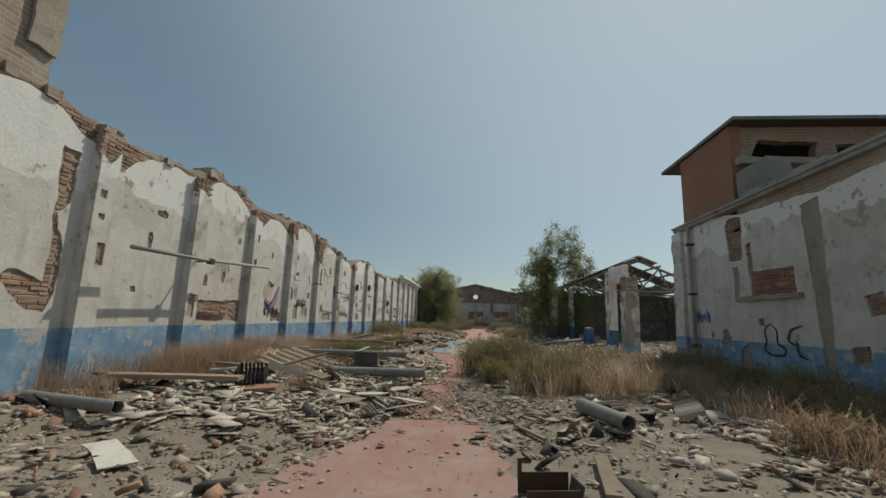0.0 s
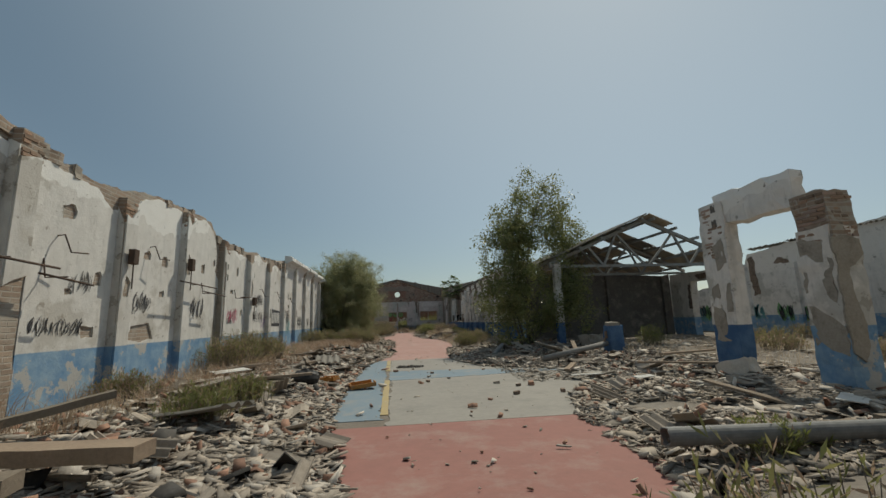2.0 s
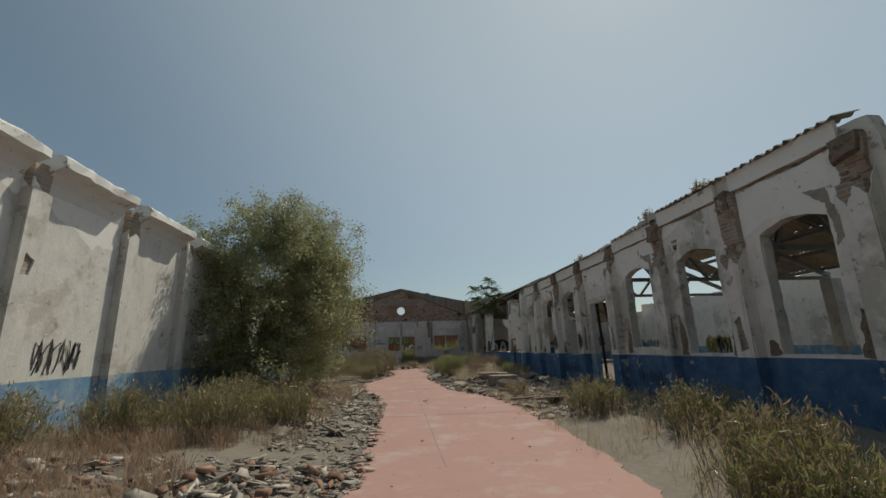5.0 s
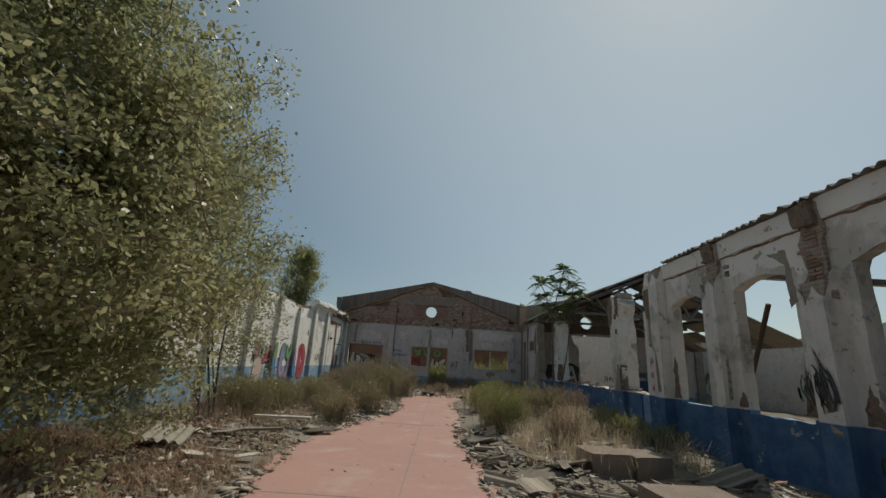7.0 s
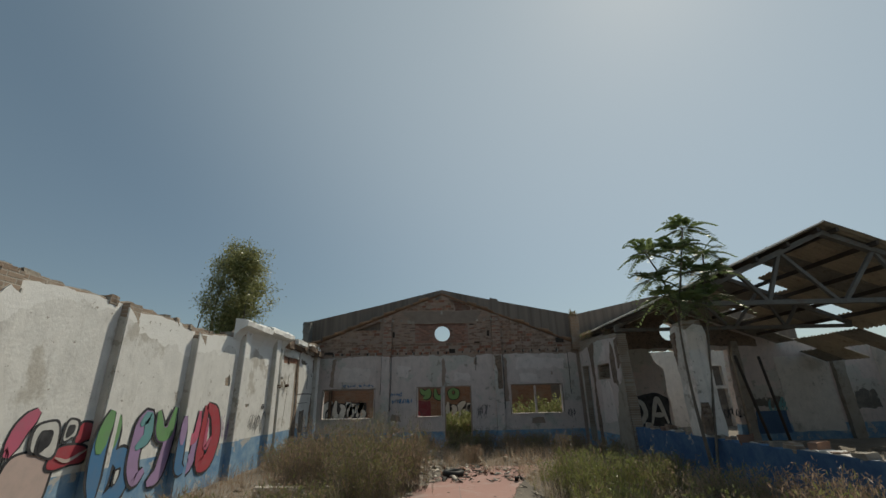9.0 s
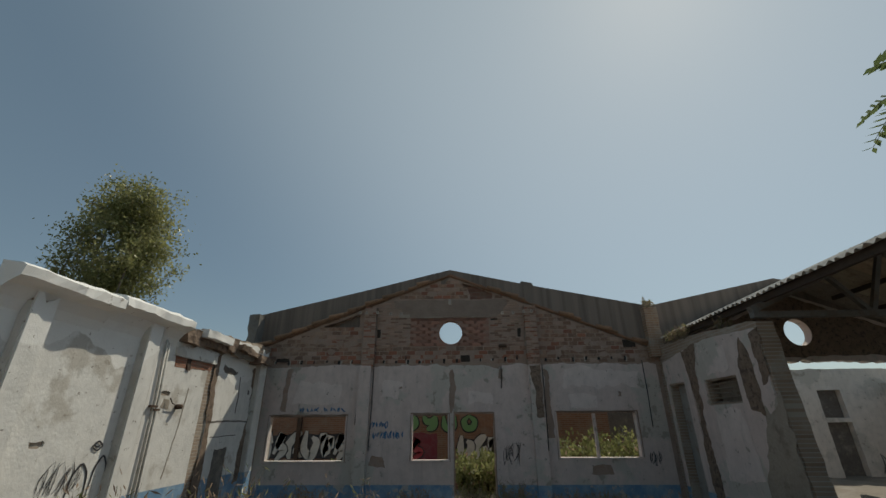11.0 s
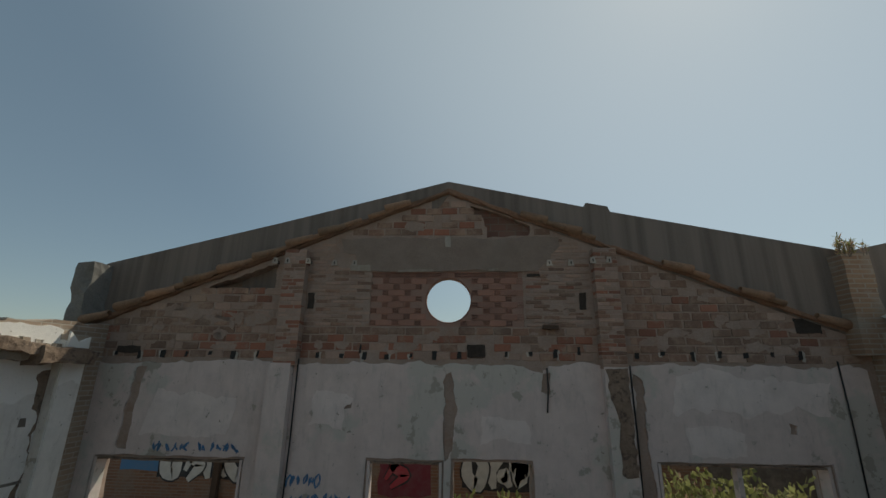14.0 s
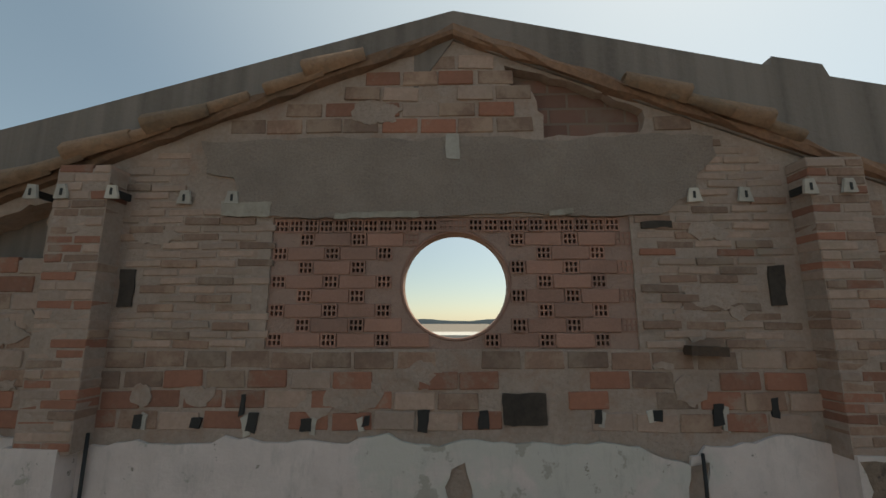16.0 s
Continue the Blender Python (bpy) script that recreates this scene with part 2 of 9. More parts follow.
PINK_DUSTY = surface("dusty_red_floor_paint", (0.335, 0.16, 0.135), (0.275, 0.138, 0.118), grain=7, blotch=0.6, bump=0.15, stain=(0.36, 0.255, 0.22), stain_at=(0.5, 0.72), rough=0.8)


def dust_over(m, y1, reach, rgb):
    """Grey dust blown in from the rubble, thinning out before y1."""
    nt = m.node_tree
    bsdf = next(n for n in nt.nodes if n.type == "BSDF_PRINCIPLED")
    co = place_of(nt)
    sep = nt.nodes.new("ShaderNodeSeparateXYZ")
    nt.links.new(co, sep.inputs[0])
    near = sums(nt, "MULTIPLY", sums(nt, "SUBTRACT", y1, sep.outputs["Y"]), reach)
    drift = put(nt, "ShaderNodeMapping", Scale=(2.2, 0.7, 1.0))
    nt.links.new(co, drift.inputs["Vector"])
    f = spot(nt, sums(nt, "ADD", noise_at(nt, 1.3, 7, 0.7, drift.outputs[0]), near), 0.5, 0.95)
    col = mixed(nt, f, bsdf.inputs["Base Color"].links[0].from_socket, rgb)
    nt.links.new(col, bsdf.inputs["Base Color"])


dust_over(PINK_DUSTY, 9.0, 0.05, (0.30, 0.262, 0.235))
PINK_WORN = surface("worn_red_floor_paint", (0.43, 0.255, 0.22), (0.385, 0.225, 0.195), grain=7, blotch=0.5, bump=0.15, stain=(0.455, 0.36, 0.32), stain_at=(0.52, 0.72), rough=0.75)
PALE_FLOOR = surface("worn_pale_floor", (0.325, 0.305, 0.272), (0.265, 0.248, 0.222), grain=8, blotch=0.7, bump=0.2, stain=(0.245, 0.235, 0.21), rough=0.75)
BLUE_FLOOR = surface("blue_floor_paint", (0.175, 0.245, 0.30), (0.22, 0.272, 0.305), grain=9, blotch=0.8, bump=0.15, stain=(0.30, 0.295, 0.275), rough=0.75)
YELLOW = surface("yellow_floor_paint", (0.46, 0.355, 0.18), (0.41, 0.33, 0.19), grain=12, blotch=2, bump=0.1, stain=(0.44, 0.40, 0.32))
# paler copy of SHEET: sunlight on the end roof's left slope, pale flakes
SHEET_PALE = surface("pale_and_sunlit_fibre_sheet", (0.62, 0.61, 0.57), (0.48, 0.465, 0.43), grain=20, blotch=1.5, stain=(0.34, 0.32, 0.28), vary=0.2)
STEEL = surface("grey_painted_steel", (0.36, 0.36, 0.34), (0.27, 0.265, 0.25), grain=20, blotch=1.2, rough=0.6, bump=0.1, stain=(0.22, 0.16, 0.11))
RUST = surface("rusty_iron", (0.13, 0.085, 0.06), (0.08, 0.06, 0.05), grain=30, blotch=4, rough=0.8, metal=0.4)
SHEET = surface("fibre_cement_sheet", (0.34, 0.325, 0.29), (0.24, 0.23, 0.205), grain=20, blotch=1.5, stain=(0.17, 0.16, 0.13), vary=0.2)
SHEET_TAN = surface("tan_fibre_sheet", (0.52, 0.475, 0.385), (0.40, 0.355, 0.28), grain=20, blotch=1.5, stain=(0.30, 0.25, 0.19), vary=0.2)
# dark plaster for soot, and for shade in doorways and under the roof
SOOT_SHADE = surface("soot_and_shade_plaster", (0.20, 0.18, 0.16), (0.12, 0.108, 0.098), grain=14, blotch=0.8, stain=(0.30, 0.27, 0.24))
SHARD = surface("broken_sheet_rubble", (0.435, 0.388, 0.333), (0.30, 0.258, 0.216), grain=25, blotch=2, island=0.5)
SHARD_PALE = surface("plaster_rubble", (0.575, 0.53, 0.472), (0.43, 0.392, 0.348), grain=25, blotch=2, island=0.35)
SHARD_RED = surface("brick_rubble", (0.391, 0.230, 0.167), (0.287, 0.178, 0.132), grain=25, blotch=2, island=0.4)
# near-black, painted in for the shade inside holes of the gable
POCKET_SHADE = surface("pocket_shade", (0.075, 0.06, 0.05), (0.04, 0.033, 0.028), grain=25, blotch=2)
SHARD_DARK = surface("dark_rubble", (0.11, 0.105, 0.10), (0.06, 0.06, 0.06), grain=25, blotch=2, island=0.5)
WOOD = surface("weathered_timber", (0.335, 0.285, 0.225), (0.235, 0.198, 0.155), grain=30, blotch=2.5, vary=0.3)
WOOD_DARK = surface("dark_timber", (0.10, 0.08, 0.065), (0.065, 0.055, 0.05), grain=30, blotch=2.5)
PIPE_GREY = surface("grey_drain_pipe", (0.26, 0.26, 0.25), (0.17, 0.17, 0.165), grain=12, blotch=1.5, rough=0.65, bump=0.12)
# plastic black, which also stands for shade in gable pockets and slots
BLACK = surface("black_plastic_and_hole_shade", (0.02, 0.02, 0.021), (0.035, 0.034, 0.033), grain=20, blotch=2, rough=0.55, bump=0.1)
WHITE_BOARD = surface("white_board", (0.62, 0.61, 0.58), (0.5, 0.49, 0.46), grain=20, blotch=2, stain=(0.33, 0.3, 0.25))
BARK = surface("bark", (0.20, 0.17, 0.14), (0.12, 0.10, 0.082), grain=30, blotch=5, bump=0.8)
TWIG = surface("twig", (0.25, 0.215, 0.175), (0.17, 0.143, 0.115), grain=30, blotch=5)


INK_PANEL = surface("faded_blue_panel", (0.055, 0.11, 0.20), (0.085, 0.15, 0.25), grain=12, blotch=1.5, rough=0.8)


def leafy(name, a, b, back=0.35):
    m, nt, bsdf = material(name)
    rnd = nt.nodes.new("ShaderNodeNewGeometry").outputs["Random Per Island"]
    col = mixed(nt, rnd, a, b)
    col = mixed(nt, spot(nt, noise_at(nt, 1.1, 3, 0.5, place_of(nt)), 0.4, 0.7), col, tuple(v * 0.8 for v in a))
    nt.links.new(col, bsdf.inputs["Base Color"])
    bsdf.inputs["Roughness"].default_value = 0.38
    bsdf.inputs["Specular IOR Level"].default_value = 0.4
    thin = put(nt, "ShaderNodeBsdfTranslucent")
    nt.links.new(col, thin.inputs["Color"])
    mx = put(nt, "ShaderNodeMixShader", Fac=back)
    nt.links.new(bsdf.outputs[0], mx.inputs[1])
    nt.links.new(thin.outputs[0], mx.inputs[2])
    nt.links.new(mx.outputs[0], nt.nodes["Material Output"].inputs["Surface"])
    return m


LEAF = leafy("poplar_leaf", (0.295, 0.308, 0.152), (0.46, 0.445, 0.265), 0.55)
LEAF_GREEN = leafy("green_leaf", (0.22, 0.245, 0.092), (0.35, 0.34, 0.16), 0.45)
LEAF_FAR = leafy("far_poplar_leaf", (0.25, 0.265, 0.105), (0.40, 0.385, 0.185), 0.5)
LEAF_AIL = leafy("ailanthus_leaf", (0.165, 0.225, 0.095), (0.25, 0.305, 0.135), 0.45)
WEED = leafy("green_weed", (0.20, 0.222, 0.082), (0.345, 0.322, 0.14), 0.5)
WEED_LIME = leafy("lime_weed", (0.227, 0.261, 0.079), (0.341, 0.341, 0.136), 0.45)
DEAD = leafy("dead_sprig", (0.32, 0.228, 0.165), (0.455, 0.337, 0.243), 0.5)
DRY = leafy("dry_grass", (0.46, 0.36, 0.25), (0.60, 0.49, 0.36), 0.5)
SCRUB = leafy("brown_scrub", (0.345, 0.24, 0.168), (0.48, 0.35, 0.247), 0.5)

# ---- building tools ----
from mathutils.geometry import tessellate_polygon


def mesh_of(name, verts, faces, mat=None, smooth=False):
    me = bpy.data.meshes.new(name)
    me.from_pydata(verts, [], faces)
    me.update()
    if mat:
        me.materials.append(mat)
    if smooth:
        me.polygons.foreach_set("use_smooth", [True] * len(me.polygons))
    return me


def part(name, me, parent=None, label="", mat=None):
    """Links a mesh or a bmesh as one object under a thing or a part."""
    if isinstance(me, bmesh.types.BMesh):
        bm, me = me, bpy.data.meshes.new(name)
        bm.to_mesh(me)
        bm.free()
    if mat:
        me.materials.clear()
        me.materials.append(mat)
    ob = new(name, me)
    if parent:
        ob.parent = parent
    if label:
        ob["label"] = label
    return ob


def thing(name, label, category, at=None, group=""):
    ob = new(name)
    if at is not None:
        ob.matrix_world = at
    return tagged(ob, label, category, group)


def ragged(loop, step=0.14, amp=0.05, seed=0.0, closed=True):
    """A loop or line of (u, v) points, cut short and torn by noise."""
    out = []
    n = len(loop)
    for i in range(n if closed else n - 1):
        a, b = Vector(loop[i]), Vector(loop[(i + 1) % n])
        k = max(1, int((b - a).length / step))
        for j in range(k):
            p = a.lerp(b, j / k)
            w = noise.noise_vector((p.x * 3.1 + seed, p.y * 3.1, seed * 1.7)) + 0.6 * noise.noise_vector((p.x * 9 + seed, p.y * 9, seed)) + 0.45 * noise.noise_vector((p.x * 29 + seed, p.y * 29, seed))
            out.append((p.x + w.x * amp, p.y + w.y * amp))
    if not closed:
        out.append(tuple(loop[-1]))
    return out


def slab(loops, m, thick, front=0.0):
    """A plate with holes: loops of (u, v), the outer one first, from w = front back to front - thick, laid by the matrix m."""
    flat = [p for lp in loops for p in lp]
    tris = tessellate_polygon([[Vector((u, v, 0)) for u, v in lp] for lp in loops])
    n = len(flat)
    verts = [m @ Vector((u, v, front)) for u, v in flat] + [m @ Vector((u, v, front - thick)) for u, v in flat]
    faces = []
    for a, b, c in tris:
        (ax, ay), (bx, by), (cx, cy) = flat[a], flat[b], flat[c]
        if (bx - ax) * (cy - ay) - (by - ay) * (cx - ax) < 0:
            b, c = c, b
        faces += [(a, b, c), (n + c, n + b, n + a)]
    k = 0
    for lp in loops:
        size = len(lp)
        area = sum(lp[i][0] * lp[(i + 1) % size][1] - lp[(i + 1) % size][0] * lp[i][1] for i in range(size))
        outer = lp is loops[0]
        for i in range(size):
            a, b = k + i, k + (i + 1) % size
            faces.append((b, a, n + a, n + b) if (area > 0) == outer else (a, b, n + b, n + a))
        k += size
    if m.determinant() < 0:
        faces = [q[::-1] for q in faces]
    return [tuple(v) for v in verts], faces


def plate(name, loops, m, thick, mat, parent=None, front=0.0, label=""):
    v, f = slab(loops, m, thick, front)
    return part(name, mesh_of(name, v, f, mat), parent, label)


def box(bm, x0, y0, z0, x1, y1, z1, bevel=0.0, m=None):
    r = bmesh.ops.create_cube(bm, size=1)
    mm = Matrix.Translation(((x0 + x1) / 2, (y0 + y1) / 2, (z0 + z1) / 2)) @ Matrix.Diagonal((x1 - x0, y1 - y0, z1 - z0, 1))
    bmesh.ops.transform(bm, matrix=(m or Matrix()) @ mm, verts=r["verts"])
    if bevel:
        bmesh.ops.bevel(bm, geom=list({e for v in r["verts"] for e in v.link_edges}), offset=bevel, segments=1, affect="EDGES")
    return bm


def boxes(*dims, bevel=0.0, m=None):
    bm = bmesh.new()
    for d in dims:
        box(bm, *d, bevel=bevel, m=m)
    return bm


def rough_block(x0, y0, z0, x1, y1, z1, cut=0.2, amp=0.03, seed=1.0):
    """A worn masonry block: a box cut fine and shaken by noise."""
    bm = boxes((x0, y0, z0, x1, y1, z1))
    for axis, lo, hi in ((0, x0, x1), (1, y0, y1), (2, z0, z1)):
        k = max(1, int((hi - lo) / cut))
        for i in range(1, k):
            co, no = [0, 0, 0], [0, 0, 0]
            co[axis], no[axis] = lo + (hi - lo) * i / k, 1
            bmesh.ops.bisect_plane(bm, geom=bm.verts[:] + bm.edges[:] + bm.faces[:], plane_co=co, plane_no=no)
    for v in bm.verts:
        v.co += noise.noise_vector(v.co * 2.7 + Vector((seed, 0, seed))) * amp + noise.noise_vector(v.co * 8 + Vector((0, seed, 0))) * amp * 0.5
    return bm


def tube(points, radius, sides=8, radius_end=None, cap=True):
    """A bent round bar through the points; returns vertices and faces."""
    pts = [Vector(p) for p in points]
    verts, faces = [], []
    for i, p in enumerate(pts):
        d = (pts[min(i + 1, len(pts) - 1)] - pts[max(i - 1, 0)]).normalized()
        side = d.orthogonal().normalized() if i == 0 else (side - d * side.dot(d)).normalized()
        up = d.cross(side)
        f = i / max(1, len(pts) - 1)
        r = radius + ((radius_end if radius_end is not None else radius) - radius) * f
        verts += [tuple(p + (side * math.cos(a) + up * math.sin(a)) * r) for a in (2 * math.pi * k / sides for k in range(sides))]
        if i:
            o = (i - 1) * sides
            faces += [(o + k, o + (k + 1) % sides, o + sides + (k + 1) % sides, o + sides + k) for k in range(sides)]
    if cap:
        faces += [tuple(range(sides))[::-1], tuple(range(len(verts) - sides, len(verts)))]
    return verts, faces


def joined(pieces):
    verts, faces = [], []
    for v, f in pieces:
        o = len(verts)
        verts += v
        faces += [tuple(i + o for i in q) for q in f]
    return verts, faces


def wave_sheet(length, width, waves, amp, thick=0.007, bend=0.0, seed=0.0, torn=0.06):
    """A corrugated sheet, waves across its width, with torn ends; centred, lying flat."""
    nu, nv = waves * 6, max(2, int(length / 0.25))
    verts, faces = [], []
    for w in (0, -thick):
        for j in range(nv + 1):
            for i in range(nu + 1):
                u, v = (i / nu - 0.5) * width, (j / nv - 0.5) * length
                if j in (0, nv):
                    v += noise.noise((u * 5 + seed, j, seed)) * torn * (1 if j else -1)
                verts.append((u, v, amp * math.sin(i / nu * waves * 2 * math.pi) + w + bend * (v / length) ** 2))
    row, half = nu + 1, (nu + 1) * (nv + 1)
    for j in range(nv):
        for i in range(nu):
            a = j * row + i
            faces += [(a, a + 1, a + row + 1, a + row), (half + a + row, half + a + row + 1, half + a + 1, half + a)]
    for j in range(nv):
        a, b = j * row, j * row + nu
        faces += [(a + row, a, half + a, half + a + row)[::-1], (b, b + row, half + b + row, half + b)[::-1]]
    for i in range(nu):
        a, b = i, nv * row + i
        faces += [(a, a + 1, half + a + 1, half + a)[::-1], (b + 1, b, half + b, half + b + 1)[::-1]]
    return verts, faces


X_LEFT = -5.70    # face of the left wall
X_RIGHT = 6.40    # face of the right wall
Y_END = 70.0      # the gable at the end
SIDE_L = Matrix(((0, 0, 1, X_LEFT), (1, 0, 0, 0), (0, 1, 0, 0), (0, 0, 0, 1)))           # u = y, v = z, w = +x
SIDE_R = Matrix(((0, 0, -1, X_RIGHT), (1, 0, 0, 0), (0, 1, 0, 0), (0, 0, 0, 1)))         # u = y, v = z, w = -x
END = pose(0, Y_END, 0, 0, 0, 1.7) @ Matrix(((1, 0, 0, 0), (0, 0, -1, 0), (0, 1, 0, 0), (0, 0, 0, 1)))  # u = x, v = z, w = -y

# ---- ground: one sheet to the horizon, flat on the path, mounded with debris beside it ----
PATH_L = [(-20, -2.4), (3, -2.1), (4.5, -1.6), (6.4, -1.15), (9.8, -0.85), (12.2, -0.62), (14, -0.6), (16.3, -1.3), (18.6, -1.75), (22, -1.85), (25, -1.8), (26.4, -1.7), (28.2, -1.35), (30, -0.95), (32, -0.8), (37, -0.7), (43, -0.7), (45, -1.1), (47, -1.55), (49.2, -1.85), (51.5, -1.5), (53.8, -1.0), (56.6, -0.55), (60.7, -0.95), (63, -0.3), (65.2, 0.6)]
PATH_R = [(-20, 1.8), (3, 1.5), (4.8, 0.8), (5.5, 0.68), (6.5, 0.5), (9.3, -0.1), (12.2, 0.02), (14.5, 0.5), (15.9, 1.9), (18.3, 2.1), (20, 2.7), (21.2, 3.6), (22.5, 4.6), (23.6, 4.7), (24.3, 3.1), (25, 2.2), (26.5, 1.8), (27.8, 1.6), (31, 1.9), (35.9, 2.6), (40.8, 3.0), (43.3, 2.75), (45.8, 1.85), (51, 1.45), (56, 1.55), (60, 1.45), (62, 1.9), (63.6, 2.6), (65.2, 3.2)]


def along(line, y):
    return float(np.interp(y, [p[0] for p in line], [p[1] for p in line]))


def ground_z(x, y):
    if -12 < y < 90 and -20 < x < 30:
        out = max(along(PATH_L, y) - 0.25 - x, x - along(PATH_R, y) - 0.25, 0.0) if y < 66 else 1.0
        rise = 0.34 if x < 0 else 0.2
        rise *= 1.0 if y < 40 else 0.75
        h = rise * (1 - math.exp(-out / 1.6))
        h += min(out, 1.0) * 0.10 * noise.noise((x * 0.9, y * 0.9, 3.0)) + min(out, 0.6) * 0.05 * noise.noise((x * 3.1, y * 3.1, 7.0))
        return h - 0.004
    return 0.15


def make_ground():
    inner_x = np.arange(-9, 18.01, 0.3)
    inner_y = np.arange(-6, 76.01, 0.3)
    xs = np.concatenate([[-2500, -600, -150, -60, -30, -18], inner_x, [24, 36, 70, 160, 600, 2500]])
    ys = np.concatenate([[-2500, -600, -150, -50, -15], inner_y, [80, 90, 120, 200, 600, 2500]])
    verts = [(x, y, ground_z(x, y)) for y in ys for x in xs]
    n = len(xs)
    faces = [(j * n + i, j * n + i + 1, (j + 1) * n + i + 1, (j + 1) * n + i) for j in range(len(ys) - 1) for i in range(n - 1)]
    tagged(part("ground", mesh_of("ground", verts, faces, DIRT, True)), "dusty grey-brown earth and broken concrete floor", "ground", kind="structure")


make_ground()
FLAT = Matrix()


def strip(y0, y1, left, right, seed):
    ys = np.arange(y0, y1 + 0.001, (y1 - y0) / max(2, int((y1 - y0) / 0.5)))
    lf = left if callable(left) else (lambda y: left)
    rt = right if callable(right) else (lambda y: right)
    return [(rt(y), y) for y in ys], [(lf(y), y) for y in ys][::-1], seed


def lay(name, label, y0, y1, left, right, mat, top, seed, torn=0.09, straight=False):
    r, l, _ = strip(y0, y1, left, right, seed)
    loop = [*r, *l]
    if not straight:
        loop = [*ragged(r, 0.1, torn, seed, False), *ragged(l, 0.1, torn, seed + 5, False)]
    v, f = slab([loop], FLAT, 0.03, top)
    return tagged(part(name, mesh_of(name, v, f, mat)), label, "floor", kind="structure")


L, R = (lambda y: along(PATH_L, y)), (lambda y: along(PATH_R, y))
lay("path_red_near", "worn red-painted concrete path with dusty edges", -5, 18.5, L, R, PINK_DUSTY, 0.006, 1.0)
lay("path_pale", "pale worn concrete floor between painted strips", 18.5, 28.2, -0.78, R, PALE_FLOOR, 0.006, 2.0)
lay("path_blue_edge", "faded blue-painted floor strip", 18.9, 28.2, L, -0.9, BLUE_FLOOR, 0.006, 3.0)
lay("path_blue_cross", "faded blue-painted band across the pale floor", 22.95, 24.75, -0.78, lambda y: along([(22.9, -0.7), (23.05, 0.6), (23.3, 1.9), (23.4, 4.6), (23.75, 4.6), (24.2, 2.6), (24.5, 1.4), (24.75, 0.0)], y), BLUE_FLOOR, 0.010, 4.0, 0.05)
lay("path_yellow_line", "yellow painted floor line", 19.2, 23.0, -0.90, -0.78, YELLOW, 0.010, 5.0, 0.012)
lay("path_yellow_line_far", "yellow painted floor line", 25.0, 28.2, -0.90, -0.78, YELLOW, 0.010, 6.0, 0.012)
lay("path_red", "red-painted concrete path with joints and dusty edges", 28.2, 65.2, L, R, PINK_WORN, 0.006, 7.0)
# joints cut in the red path
for jx, y0, y1 in ((0.42, 36, 62),):
    part("path_joint", mesh_of("path_joint", *slab([ragged([(jx, y0), (jx + 0.012, y0), (jx + 0.012, y1), (jx, y1)], 0.4, 0.012, 2)], FLAT, 0.004, 0.0085), CONCRETE), bpy.data.objects["path_red"])
for jy in (40.2, 46.6, 52.9):
    part("path_joint", mesh_of("path_joint", *slab([ragged([(L(jy) + 0.2, jy), (R(jy) - 0.2, jy), (R(jy) - 0.2, jy + 0.012), (L(jy) + 0.2, jy + 0.012)], 0.4, 0.008, 2)], FLAT, 0.004, 0.0085), CONCRETE), bpy.data.objects["path_red"])

# ---- left wall: plastered brick in bays between pilasters, its top broken away ----
BAY = 2.31
PIL_L = [2.18 + BAY * k + max(0.0, 0.2 - 0.02 * k) for k in range(29)] + [69.2]
TOP_L = [(-6, 4.4), (5.2, 4.5), (6.0, 4.45), (6.9, 4.3), (7.5, 4.28), (9, 4.36), (9.9, 4.58), (11.1, 4.48), (11.6, 4.28), (13.5, 4.4), (14.8, 4.45), (16.5, 4.3), (18.4, 4.12), (19.2, 3.98), (20.4, 3.98), (21.7, 4.26), (23.4, 4.3), (24.2, 4.36), (24.75, 4.28), (24.95, 3.93), (25.6, 4.0), (26.3, 3.96), (27.4, 3.95), (28.7, 4.14), (29.2, 3.97), (30.9, 4.12), (31.8, 4.05), (32.2, 4.35), (33.2, 4.42), (38.5, 4.42), (44, 4.3), (50, 4.05), (53.6, 3.86), (55.4, 3.92), (57.8, 3.92), (60.2, 3.78), (61.4, 3.85), (62.4, 4.15), (64, 4.2), (67.5, 4.45), (70, 4.6)]


def top_l(y):
    return along(TOP_L, y)


wall_left = tagged(new("wall_left"), "long whitewashed brick wall with blue dado and broken top", "wall", kind="structure")
ys = list(np.arange(-6, 70.01, 0.5))
outer = [(-6, -0.4), (70, -0.4), *ragged([(y, top_l(y)) for y in ys][::-1], 0.1, 0.06, 11, False)]
plate("masonry", [outer], SIDE_L, 0.42, BRICK_SIDE, wall_left, -0.03)
random.seed(5)
BARE = []   # bare brick to be laid at the end: (matrix, loop, front, parent, red)
